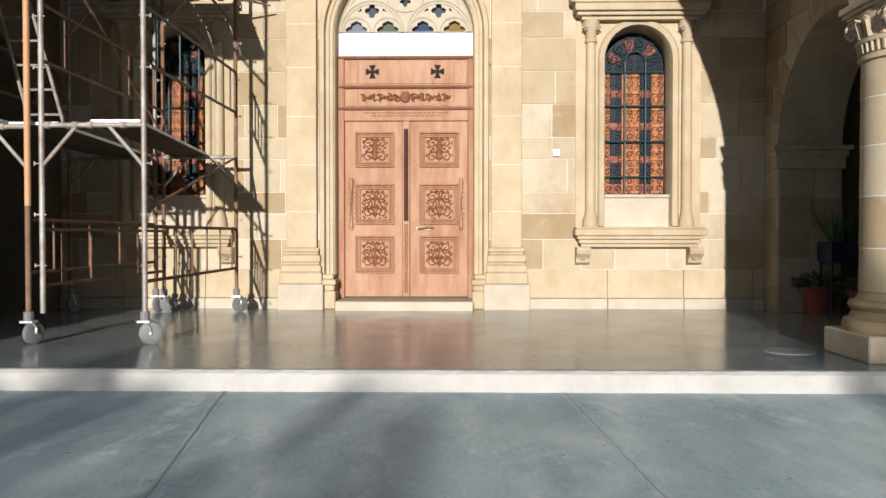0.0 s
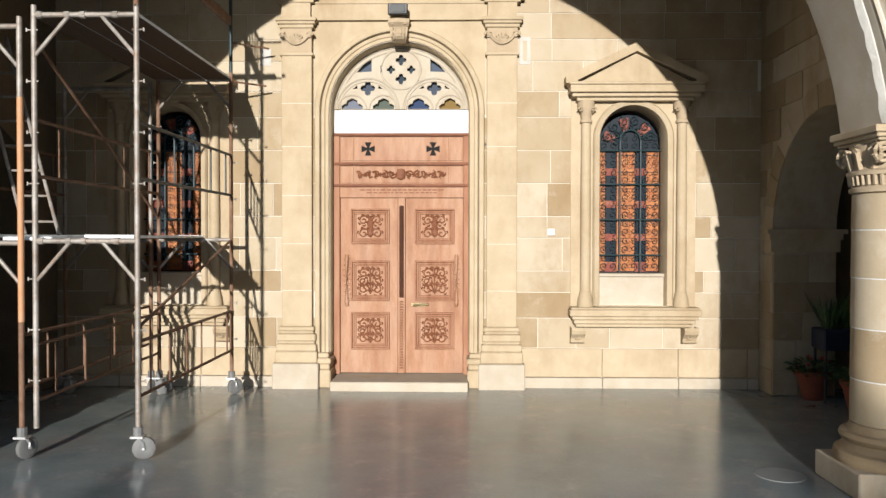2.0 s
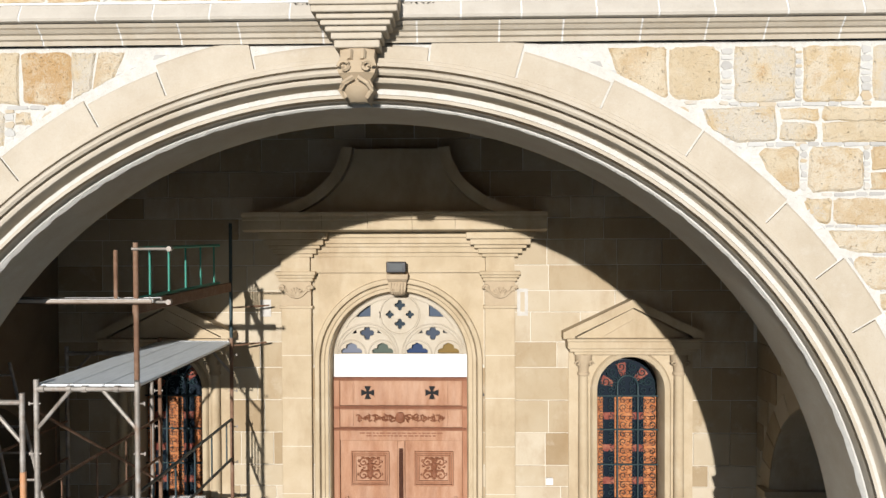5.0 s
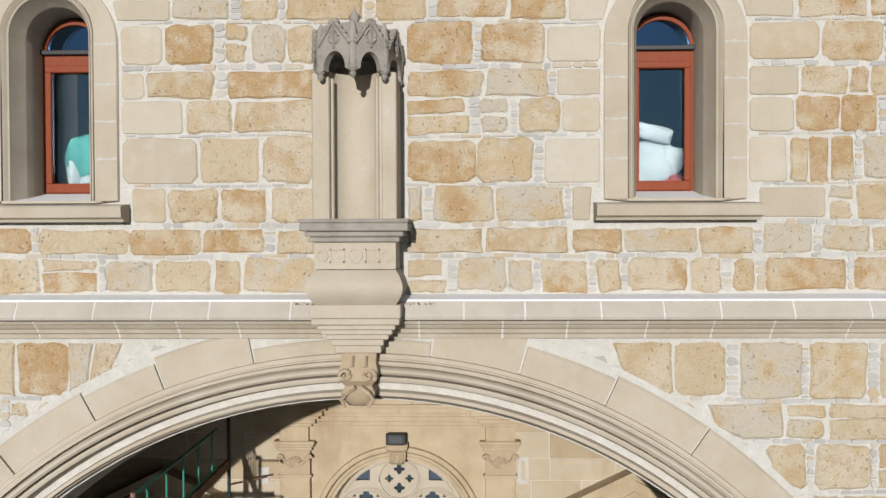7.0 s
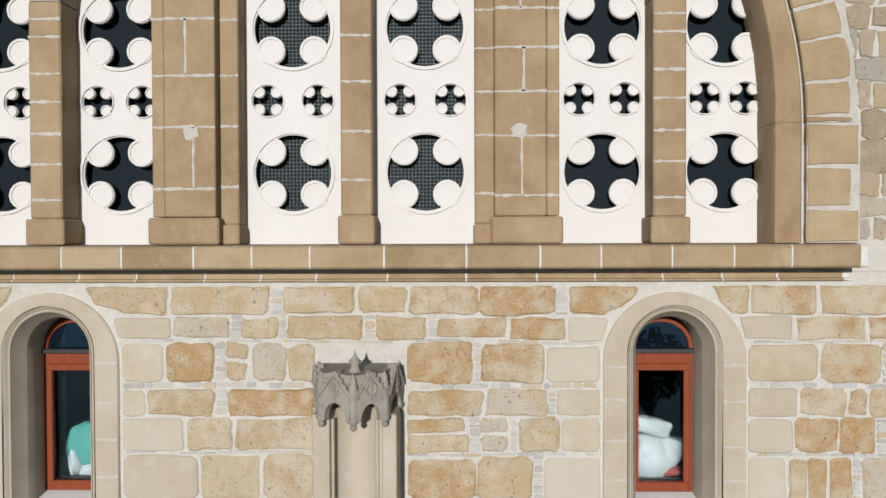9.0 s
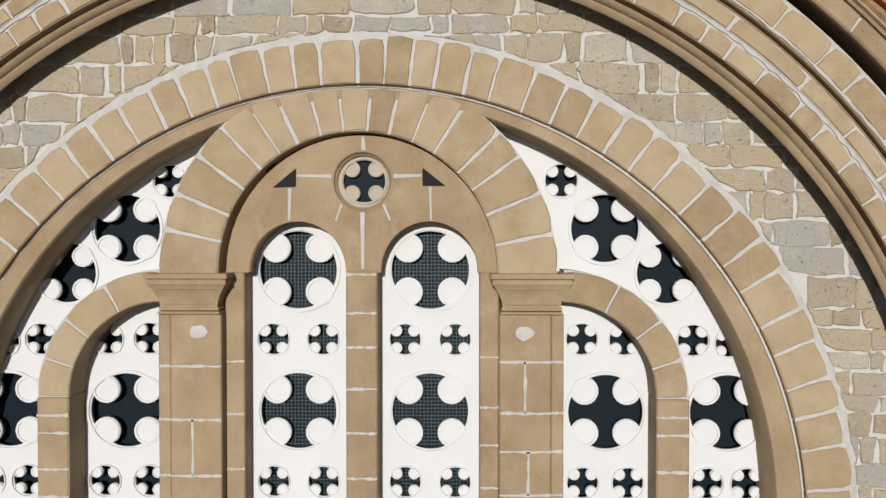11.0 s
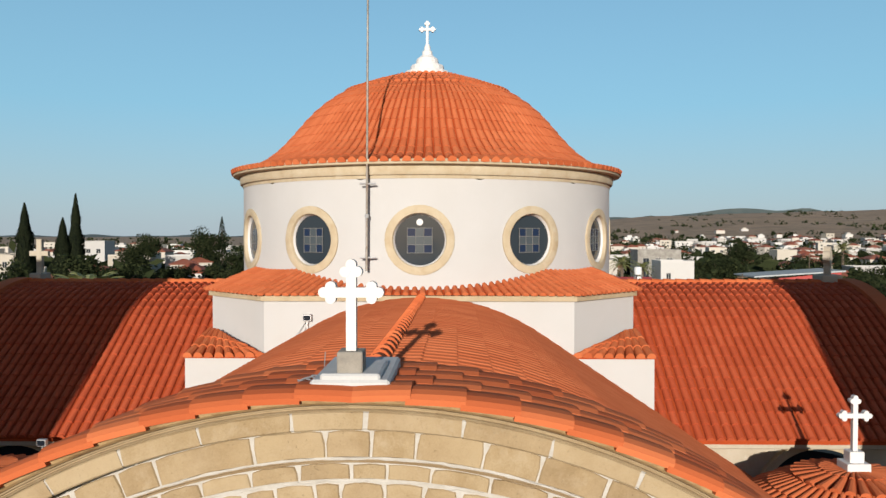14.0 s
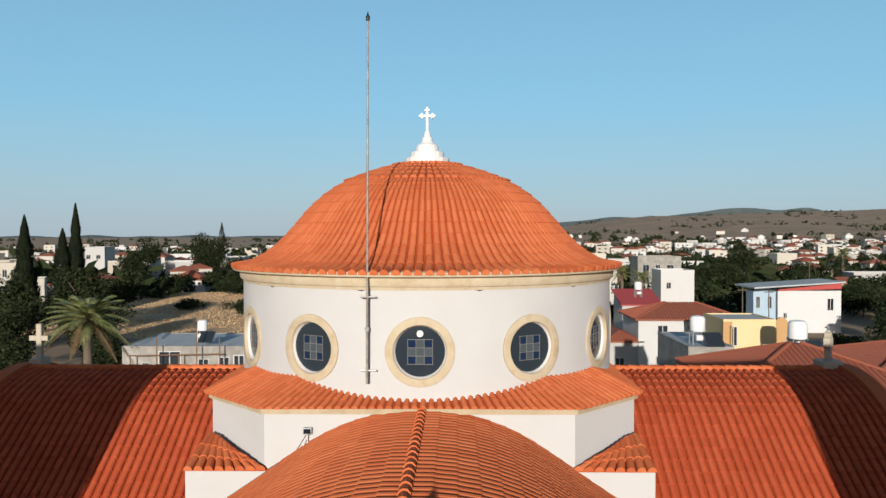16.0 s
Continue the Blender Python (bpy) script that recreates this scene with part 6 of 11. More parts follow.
for q, (x0, x1) in enumerate(((-1.603, -0.775), (-0.665, 0.163))):
    leaf = part("door_leaf", boxed(x0, x1, Y0, 11.06, 0.09, 2.61, bevel=0.006), M_WOOD, door)
    p0, p1 = (-1.452, -0.893) if q == 0 else (-0.53, 0.037)
    for n, (z0, z1) in enumerate(((1.95, 2.455), (1.132, 1.712), (0.43, 0.968))):
        bm = bmesh.new()
        for g, d in ((0.0, 0.035), (0.03, 0.02), (0.055, 0.03)):
            for a0, a1, b0, b1 in ((p0 + g, p1 - g, z0 + g, z0 + g + 0.024), (p0 + g, p1 - g, z1 - g - 0.024, z1 - g), (p0 + g, p0 + g + 0.024, z0 + g + 0.024, z1 - g - 0.024), (p1 - g - 0.024, p1 - g, z0 + g + 0.024, z1 - g - 0.024)):
                box(bm, a0, a1, Y0 - d, Y0 + 0.02, b0, b1, bevel=0.006)
        pf = part("panel_frame", bm, M_REDWOOD, leaf, "red-brown moulded panel frame")
        part("panel_field", boxed(p0 + 0.08, p1 - 0.08, Y0 - 0.006, Y0 + 0.02, z0 + 0.08, z1 - 0.08), M_WOOD, pf)
        part("relief", foliage((p0 + p1) / 2, (z0 + z1) / 2, p1 - p0 - 0.16, z1 - z0 - 0.16, Y0 - 0.012, 5 * n + q, n == 0), M_WOODDARK, pf, "deeply carved scrolling leaves")
    hx = x0 + 0.095 if q == 0 else x1 - 0.095
    bm = bmesh.new()
    wire(bm, [(hx, Y0 - 0.004, 1.06), (hx, Y0 - 0.03, 1.10), (hx, Y0 - 0.03, 1.74), (hx, Y0 - 0.004, 1.79)], 0.028, 6)
    for k in range(9):
        tube(bm, (hx - 0.045, Y0 - 0.012, 1.12 + 0.075 * k), (hx + 0.045, Y0 - 0.012, 1.15 + 0.075 * k), 0.014, 5)
    part("carved_strip", bm, M_WOOD, leaf, "carved rope-like strip")
part("meeting_post", boxed(-0.772, -0.668, Y0 - 0.03, 11.05, 0.09, 2.61, bevel=0.006), M_WOOD, door)
M_STRIP = material("dark_strip_wood", [(0.035, 0.014, 0.008), (0.07, 0.026, 0.013)], 0.6, 8, 60, 0.3, spec=0.15)
bm = boxed(-0.752, -0.688, Y0 - 0.045, Y0, 1.18, 2.50, bevel=0.008)
for k in range(3):
    tube(bm, (-0.74 + 0.02 * k, Y0 - 0.047, 1.2), (-0.74 + 0.02 * k, Y0 - 0.047, 2.48), 0.008, 5)
part("meeting_strip", bm, M_STRIP, door, "dark fluted meeting strip")
bm = bmesh.new()
for k in range(26):
    z = 0.16 + k * 0.038
    wire(bm, [(-0.745, Y0 - 0.033, z), (-0.72, Y0 - 0.045, z + 0.019), (-0.695, Y0 - 0.033, z)], 0.008, 4)
part("braid_carving", bm, M_WOODDARK, door)
M_BRASS = material("aged_brass", [(0.16, 0.125, 0.06), (0.26, 0.21, 0.11)], 0.45, 9, 60, 0.1, metal=0.6)
h = part("handle", tube(tube(bmesh.new(), (-0.56, Y0 - 0.05, 1.075), (-0.33, Y0 - 0.05, 1.085), 0.014, 8), (-0.53, Y0, 1.076), (-0.53, Y0 - 0.05, 1.076), 0.016, 8), M_BRASS, door, "worn brass lever handle")
part("handle_plate", boxed(-0.58, -0.36, Y0 - 0.012, Y0, 1.05, 1.10, bevel=0.004), M_BRASS, h)

solid("white_panel", boxed(DX - 1.0, DX + 0.99, 10.93, 11.05, 3.535, 3.87, bevel=0.004), M_WHITE, "plain white board above the door", "panel", "structure")

# ---- pierced tympanum over the door ----
tymp = thing("fanlight", (DX, 10.95, 3.87), "pale stone tracery fanlight with coloured panes", "fanlight", kind="structure")
bottom = 3.872
out_ = [(DX - 0.98, bottom), (DX + 0.98, bottom)] + circle(DX, 3.80, 0.985, 36, 4.2, 175.8)
hs = [lobed(DX + ox, 4.44 + oz, rr, 4, 0, 0.62, 6) for ox, oz, rr in ((0, 0.135, 0.08), (0, -0.135, 0.08), (0.145, 0, 0.062), (-0.145, 0, 0.062))]
for s in (-1, 1):
    hs.append(lobed(DX + s * 0.475, 4.175, 0.105, 4, 45 + 45, 0.58, 6))
    for u in (0.25, 0.70):
        c = DX + s * u
        hs.append([(c - 0.15, bottom + 0.004), (c + 0.15, bottom + 0.004), (c + 0.155, bottom + 0.05), (c + 0.11, bottom + 0.085), (c + 0.085, bottom + 0.08), (c + 0.075, bottom + 0.13), (c, bottom + 0.165), (c - 0.075, bottom + 0.13), (c - 0.085, bottom + 0.08), (c - 0.11, bottom + 0.085), (c - 0.155, bottom + 0.05)])
    hs.append([(DX + s * 0.70, 4.16), (DX + s * 0.62, 4.17), (DX + s * 0.63, 4.22)])
    hs.append([(DX + s * 0.25, 4.16), (DX + s * 0.33, 4.17), (DX + s * 0.32, 4.22)])
    hs.append([(DX + s * 0.64, 4.40), (DX + s * 0.42, 4.41), (DX + s * 0.42, 4.60), (DX + s * 0.54, 4.52)])
part("tracery", plate([out_] + hs, 10.90, 11.0), M_PALE, tymp)
bm = bmesh.new()
def ringwire(c, z, r_, a0, a1, rad=0.016, y=10.895):
    wire(bm, [(c + r_ * math.cos(radians(a)), y, z + r_ * math.sin(radians(a))) for a in np.linspace(a0, a1, 22)], rad, 5)
ringwire(DX, 3.80, 0.955, 5, 175)
ringwire(DX, 3.80, 0.90, 30, 150, 0.012)
ringwire(DX, 4.44, 0.285, 0, 360)
for s in (-1, 1):
    ringwire(DX + s * 0.475, 3.87, 0.445, 0, 180)
    ringwire(DX + s * 0.475, 3.87, 0.40, 0, 180, 0.010)
    for u in (0.25, 0.70):
        ringwire(DX + s * u, 3.87, 0.205, 0, 180, 0.014)
part("tracery_rolls", bm, M_PALE, tymp, smooth=True)
panes = [(DX, 4.44, 0.24, (0.02, 0.03, 0.04))]
for s, cols in ((-1, [(0.06, 0.075, 0.06), (0.11, 0.12, 0.15)]), (1, [(0.02, 0.035, 0.08), (0.14, 0.09, 0.025)])):
    panes += [(DX + s * 0.25, 3.96, 0.17, cols[0]), (DX + s * 0.70, 3.96, 0.17, cols[1]), (DX + s * 0.475, 4.18, 0.15, (0.04, 0.05, 0.07)), (DX + s * 0.52, 4.49, 0.14, (0.05, 0.065, 0.09))]
for k, (c, z, r_, col) in enumerate(panes):
    part("coloured_pane", plate([circle(c, z, r_, 16)], 11.0, 11.01), glassy("fan_pane", col, 0.6, 0.1), tymp)
# black sheets close the openings in place of an unlit nave
part("fanlight_back", plate([out_], 11.04, 11.06), M_BLACK, tymp)
solid("wall_nave_inner", boxed(-6.0, 5.0, 11.35, 11.5, -0.4, 7.2), M_BLACK, "black sheet standing in for the unlit nave behind door and windows", "wall", "structure")

# ---- old patches of white mortar beside the pilasters ----
part("mortar_patch", boxed(-2.685, -2.53, WALL - 0.012, WALL + 0.05, 4.44, 4.68, bevel=0.004), M_JOINTW, bpy.data.objects["wall_porch"], "white mortar patch")
part("mortar_patch", plate([[(0.94, 4.45), (1.09, 4.45), (1.09, 4.83), (0.94, 4.83)], [(0.985, 4.50), (1.045, 4.50), (1.045, 4.78), (0.985, 4.78)]], WALL - 0.012, WALL + 0.05), M_JOINTW, bpy.data.objects["wall_porch"], "white mortar patch round an old slot")
part("mortar_patch", boxed(0.30 + 0.28, 0.30 + 0.31, WALL - 0.012, WALL + 0.05, 4.95, 5.0), M_JOINTW, bpy.data.objects["wall_porch"])

# ---- floodlight and small fittings ----
fl = thing("floodlight", (-0.735, 10.5, 5.14), "small black floodlight above the door arch", "floodlight")
part("housing", boxed(-0.87, -0.60, 10.36, 10.44, 5.07, 5.22, bevel=0.012), M_BLACK, fl)
part("lens", boxed(-0.83, -0.64, 10.352, 10.362, 5.095, 5.195, bevel=0.004), glassy("lamp_glass", (0.03, 0.035, 0.035), 0.6), fl)
part("bracket", boxed(-0.76, -0.71, 10.44, 10.60, 5.12, 5.16), M_BLACK, fl)
ws = thing("junction_box", (1.39, WALL, 2.12), "small white plastic box on the wall", "junction box")
part("cover", boxed(1.335, 1.435, 10.615, 10.655, 2.075, 2.17, bevel=0.006), M_WHITE, ws)
part("plug_hole", tube(bmesh.new(), (0.46, 10.655, 3.34), (0.46, 10.64, 3.34), 0.02, 8), M_BLACK, bpy.data.objects["wall_porch"])


# ---- side windows of the porch ----
M_ORANGEPANE = material("amber_pane", [(0.20, 0.055, 0.018), (0.31, 0.115, 0.04), (0.37, 0.17, 0.07)], 0.5, 14, 60, 0.2, spec=0.1, stain=0.75, stain_colour=(0.07, 0.016, 0.009), stain_scale=11.0)
M_STRIPE = material("dark_glass_paint", [(0.035, 0.012, 0.008), (0.06, 0.022, 0.014)], 0.6, 9, 60, 0.0)
M_TEALPANE = glassy("blue_glass_strip", (0.003, 0.007, 0.013), 0.4, 0.1)
M_REDPANE = material("red_pane", [(0.11, 0.022, 0.016), (0.20, 0.06, 0.04)], 0.5, 14, 60, 0.2, spec=0.1, stain=0.7, stain_colour=(0.33, 0.16, 0.09), stain_scale=12.0)


def aedicule(dx, label):
    c = 2.515 + dx
    t = thing("porch_window", (c, WALL, 0.58), label, "window", "porch windows", kind="structure")
    # moulded frame
    for name, prof in (("frame", [(0.45, 10.95), (0.45, 10.68), (0.47, 10.60), (0.53, 10.575), (0.555, 10.60), (0.56, 10.64), (0.56, 10.95)]),):
        bm = arc_sweep(bmesh.new(), c, 3.41, prof, 0, 180, 28)
        for s in (-1, 1):
            extrude(bm, [(c + s * r_, y) for r_, y in prof], "z", 1.10, 3.41)
        part(name, bm, M_DRESSED, t, smooth=True)
    hole_ = arched(c - 0.55, c + 0.55, 1.10, 3.41)
    part("backing", plate([[(c - 0.86, 1.09), (c + 0.86, 1.09), (c + 0.86, 4.0), (c - 0.86, 4.0)], [(x_, max(z_, 1.095)) for x_, z_ in hole_]], 10.63, 10.68), M_DRESSED, t)
    part("apron", boxed(c - 0.46, c + 0.46, 10.72, 11.0, 1.08, 1.50, bevel=0.008), M_PALE, t, "pale stone panel below the glass")
    part("inner_sill", boxed(c - 0.47, c + 0.47, 10.68, 11.0, 1.50, 1.545, bevel=0.008), M_PALE, t)
    for s in (-1, 1):
        x_ = c + s * 0.66
        col = part("colonnette", lathe(bmesh.new(), [(0.0, 1.30), (0.072, 1.30), (0.072, 2.4), (0.066, 3.62), (0.0, 3.62)], (x_, 10.60), 14), M_DRESSED, t, smooth=True)
        part("colonnette_base", lathe(bmesh.new(), [(0.0, 1.08), (0.11, 1.08), (0.11, 1.15), (0.10, 1.17), (0.105, 1.20), (0.09, 1.23), (0.085, 1.26), (0.075, 1.30)], (x_, 10.60), 14), M_DRESSED, col, smooth=True)
        part("colonnette_capital", lathe(bmesh.new(), [(0.066, 3.62), (0.085, 3.63), (0.085, 3.66), (0.07, 3.68), (0.08, 3.76), (0.12, 3.83), (0.12, 3.92), (0.0, 3.92)], (x_, 10.60), 14), M_CARVED, col, smooth=True)
        bm = bmesh.new()
        for q in (-1, 1):
            wire(bm, [(x_ + q * (0.09 + 0.035 * math.cos(k * 0.65) * (1 - k / 12)), 10.49, 3.80 + 0.035 * math.sin(k * 0.65) * (1 - k / 12)) for k in range(11)], 0.014, 4)
        part("volutes", bm, M_CARVED, col)
        bm = bmesh.new()
        prev = None
        for z_, d_ in ((0.81, 0.20), (0.77, 0.22), (0.72, 0.20), (0.66, 0.12), (0.62, 0.10), (0.60, 0.12), (0.58, 0.08)):
            row = [bm.verts.new((c + s * 0.77 + q * 0.095, 10.66 - d_ if j else 10.7, z_)) for q in (-1, 1) for j in (0, 1)]
            if prev:
                bm.faces.new((prev[1], prev[3], row[3], row[1]))
                bm.faces.new((prev[0], prev[1], row[1], row[0]))
                bm.faces.new((prev[2], row[2], row[3], prev[3]))
            prev = row
        bm.faces.new((prev[0], prev[1], prev[3], prev[2]))
        bmesh.ops.recalc_face_normals(bm, faces=bm.faces[:])
        br = part("bracket", bm, M_DRESSED, t)
        part("bracket_scroll", wire(bmesh.new(), [(c + s * 0.77 + 0.06 * math.cos(k * 0.6) * (1 - k / 16), 10.52 - 0.01, 0.68 + 0.06 * math.sin(k * 0.6) * (1 - k / 16)) for k in range(14)], 0.014, 4), M_CARVED, br)
    bm = bmesh.new()
    for z0, z1, g, y in ((0.81, 0.86, 0.80, 10.52), (0.86, 0.92, 0.83, 10.48), (0.92, 0.97, 0.86, 10.44), (0.97, 1.06, 0.895, 10.40), (1.06, 1.09, 0.88, 10.42)):
        box(bm, c - g, c + g, y, 10.72, z0, z1, bevel=0.01)
    part("sill", bm, M_DRESSED, t)
    bm = bmesh.new()
    for z0, z1, g, y in ((3.92, 3.97, 0.80, 10.50), (3.97, 4.02, 0.87, 10.44), (4.02, 4.12, 0.905, 10.38), (4.12, 4.16, 0.92, 10.36)):
        box(bm, c - g, c + g, y, 10.72, z0, z1, bevel=0.008)
    part("entablature", bm, M_DRESSED, t)
    part("pediment_field", extrude(bmesh.new(), [(c - 0.80, 4.15), (c + 0.80, 4.15), (c, 4.56)], "y", 10.485, 10.70), M_DRESSED, t)
    part("inner_triangle", extrude(bmesh.new(), [(c - 0.42, 4.17), (c + 0.42, 4.17), (c, 4.41)], "y", 10.468, 10.60), M_DRESSED, t)
    for s in (-1, 1):
        part("raking_cornice", extrude(bmesh.new(), [(c + s * 0.96, 4.15), (c + s * 0.96, 4.24), (c, 4.70), (c, 4.58), (c + s * 0.80, 4.19), (c + s * 0.80, 4.15)], "y", 10.42, 10.70), M_DRESSED, t)
    # stained glass in strips, and the iron screen before it
    glass = part("leaded_glass", plate([arched(c - 0.42, c + 0.42, 1.55, 3.37)], 10.93, 10.94), M_TEALPANE, t, "dark blue leaded glass")
    for u0, u1 in ((-0.435, -0.335), (-0.165, 0.085), (0.25, 0.425)):
        zz = 1.57
        while zz < 3.26:
            part("amber_pane", boxed(c + u0, c + u1, 10.914, 10.926, zz, min(zz + 0.235, 3.28) - 0.008), M_ORANGEPANE, glass)
            zz += 0.235
    for u0, u1 in ((-0.33, -0.17), (0.09, 0.245)):
        for zz in (1.56, 2.0, 2.47, 2.93):
            part("red_pane", boxed(c + u0, c + u1, 10.915, 10.926, zz, zz + (0.10 if zz > 1.6 else 0.14)), M_REDPANE, glass)
    # painted scrolls on the glass
    bm = bmesh.new()
    for u in (-0.385, -0.10, 0.02, 0.30, 0.38):
        zz = 1.60
        q = 1
        while zz < 3.24:
            wire(bm, spiral(c + u, zz + 0.05, 0.052, 1.4, q * math.pi / 2, q, 10.911, 11), 0.0045, 3)
            zz += 0.118
            q = -q
    part("painted_scrolls", bm, M_STRIPE, glass, "dark painted scrolls on the glass")
    for a in range(6):
        part("fan_pane", arc_sweep(bmesh.new(), c, 3.37, [(0.20, 10.926), (0.20, 10.916), (0.38, 10.916), (0.38, 10.926)], 6 + a * 28.5, 28 + a * 28.5, 5), M_REDPANE if a % 2 else M_TEALPANE, glass)
    bm = bmesh.new()
    Y = 10.86
    for u in (-0.135, 0.155):
        tube(bm, (c + u, Y, 1.55), (c + u, Y, 3.42), 0.013, 6)
    wire(bm, [(c + 0.01 + 0.145 * math.cos(radians(a)), Y, 3.42 + 0.15 * math.sin(radians(a))) for a in range(0, 181, 15)], 0.013, 6)
    for z_ in (1.80, 2.30, 2.80, 3.28):
        tube(bm, (c - 0.44, Y - 0.01, z_), (c + 0.44, Y - 0.01, z_), 0.012, 6)
    iron = part("iron_screen", bm, M_IRON, t, "blue-green wrought iron window screen")
    bm = bmesh.new()
    for cxx in (-0.29, 0.01, 0.30):
        z_ = 1.58
        k = 0
        while z_ < 3.30:
            for q in (-1, 1):
                wire(bm, spiral(c + cxx + q * 0.06, z_ + 0.06, 0.058, 1.3, -math.pi / 2, q, Y + 0.006, 13), 0.0048, 4)
                wire(bm, spiral(c + cxx + q * 0.06, z_ + 0.17, 0.05, 1.2, math.pi / 2, -q, Y + 0.006, 12), 0.0048, 4)
            z_ += 0.245
            k += 1
    for a in range(15, 180, 30):
        wire(bm, spiral(c + 0.31 * math.cos(radians(a)), 3.40 + 0.31 * math.sin(radians(a)), 0.075, 1.4, radians(a), 1, Y, 14), 0.007, 4)
        wire(bm, spiral(c + 0.20 * math.cos(radians(a + 15)), 3.40 + 0.20 * math.sin(radians(a + 15)), 0.055, 1.3, radians(a), -1, Y, 12), 0.007, 4)
    part("iron_scrolls", bm, M_IRON, iron)
    return t


aedicule(0.0, "arched stained glass window with iron screen under a stone pediment")
aedicule(-6.49, "arched stained glass window behind the scaffold, partly in shade")


# ---- scaffold ----
def caster(t, x, y, turn=0.0):
    c = part("caster", tube(bmesh.new(), (x, y, 0.17), (x, y, 0.26), 0.045, 10), M_RUBBER, t, "grey castor with a plate and brake")
    ca, sa = math.cos(turn), math.sin(turn)
    o = Vector((x + 0.05 * ca, y + 0.05 * sa, FLOOR + 0.105))
    ax = Vector((-sa, ca, 0))
    bm = bmesh.new()
    q = ax.to_track_quat("Z", "Y")
    rings = []
    for w, rr in ((-0.028, 0.04), (-0.028, 0.085), (-0.02, 0.105), (0.02, 0.105), (0.028, 0.085), (0.028, 0.04)):
        rings.append([bm.verts.new(o + ax * w + q @ Vector((rr * math.cos(k * math.pi / 10), rr * math.sin(k * math.pi / 10), 0))) for k in range(20)])
    for u, v in zip(rings, rings[1:]):
        for k in range(20):
            bm.faces.new((u[k], u[(k + 1) % 20], v[(k + 1) % 20], v[k]))
    bm.faces.new(rings[0][::-1]), bm.faces.new(rings[-1])
    bmesh.ops.recalc_face_normals(bm, faces=bm.faces[:])
    part("wheel", bm, M_RUBBER, c, smooth=True)
    bm = bmesh.new()
    for s in (-1, 1):
        p = o + ax * (0.036 * s)
        wire(bm, [(x + ax.x * 0.036 * s, y + ax.y * 0.036 * s, 0.17), p + Vector((0, 0, 0.05)), p], 0.012, 4)
    tube(bm, o - ax * 0.05, o + ax * 0.05, 0.012, 6)
    box(bm, x - 0.06, x + 0.06, y - 0.05, y + 0.05, 0.155, 0.175)
    part("fork", bm, M_GALV, c)


def frame_panel(t, x0, x1, y, z0, z1, m, pins=True):
    """One scaffold frame: two posts, a ledger with couplers and two knee braces."""
    for x in (x0, x1):
        post = part("post", tube(bmesh.new(), (x, y, z0), (x, y, z1), 0.026, 10), m, t, smooth=True)
        if pins:
            for z in np.arange(z0 + 0.45, z1 - 0.2, 0.48):
                s = 1 if x == x0 else -1
                part("pin", tube(tube(bmesh.new(), (x - s * 0.07, y, z), (x + s * 0.04, y, z), 0.008, 5), (x - s * 0.07, y, z - 0.018), (x - s * 0.07, y, z + 0.018), 0.008, 5), M_STEEL, post)
    led = part("ledger", tube(bmesh.new(), (x0, y, z1 - 0.09), (x1, y, z1 - 0.09), 0.025, 10), M_STEEL, t, smooth=True)
    for f in (0.06, 0.33, 0.48, 0.80):
        x = x0 + (x1 - x0) * f
        part("coupler", tube(bmesh.new(), (x - 0.025, y, z1 - 0.09), (x + 0.025, y, z1 - 0.09), 0.034, 8), M_STEEL, led)
    for s, x in ((1, x0), (-1, x1)):
        part("knee_brace", tube(bmesh.new(), (x, y, z1 - 0.48), (x + s * 0.33, y, z1 - 0.10), 0.019, 8), M_STEEL, t, smooth=True)


def ladder_rail(t, x, y0, y1, za, zb, n, m):
    g = part("guard_rail", tube(tube(bmesh.new(), (x, y0, za), (x, y1, za), 0.018, 8), (x, y0, zb), (x, y1, zb), 0.018, 8), m, t, smooth=True)
    for k in range(n):
        y = y0 + (y1 - y0) * (k + 0.6) / n
        part("baluster", tube(bmesh.new(), (x, y, za), (x, y, zb), 0.011, 6), m, g, smooth=True)


M_UNDER = material("dark_timber", [(0.045, 0.028, 0.018), (0.085, 0.055, 0.035)], 0.9, 5, 60, 0.3, stretch=(6, 0.7, 6))


M_OLDBOARD = material("old_board", [(0.15, 0.115, 0.085), (0.26, 0.215, 0.17), (0.36, 0.32, 0.275)], 0.9, 4, 60, 0.4, stretch=(1.5, 6, 6))


def plank(t, x0, x1, y0, y1, z, m=None, skew=0.0):
    def lean(bm_):
        for v in bm_.verts:
            v.co.x += skew * (v.co.y - y0) / (y1 - y0)
        return bm_

    bm = lean(boxed(x0, x1, y0, y1, z - 0.03, z, bevel=0.005))
    p = part("plank", bm, m or M_PLANK, t, "dusty pale scaffold board")
    part("underside", lean(boxed(x0 + 0.004, x1 - 0.004, y0 + 0.004, y1 - 0.004, z - 0.040, z - 0.031)), M_UNDER, p, "dark brown timber underside")
    for y in (y0 + 0.02, y1 - 0.06):
        part("end_hoop", lean(boxed(x0 - 0.003, x1 + 0.003, y, y + 0.035, z - 0.033, z + 0.003)), M_GALV, p)


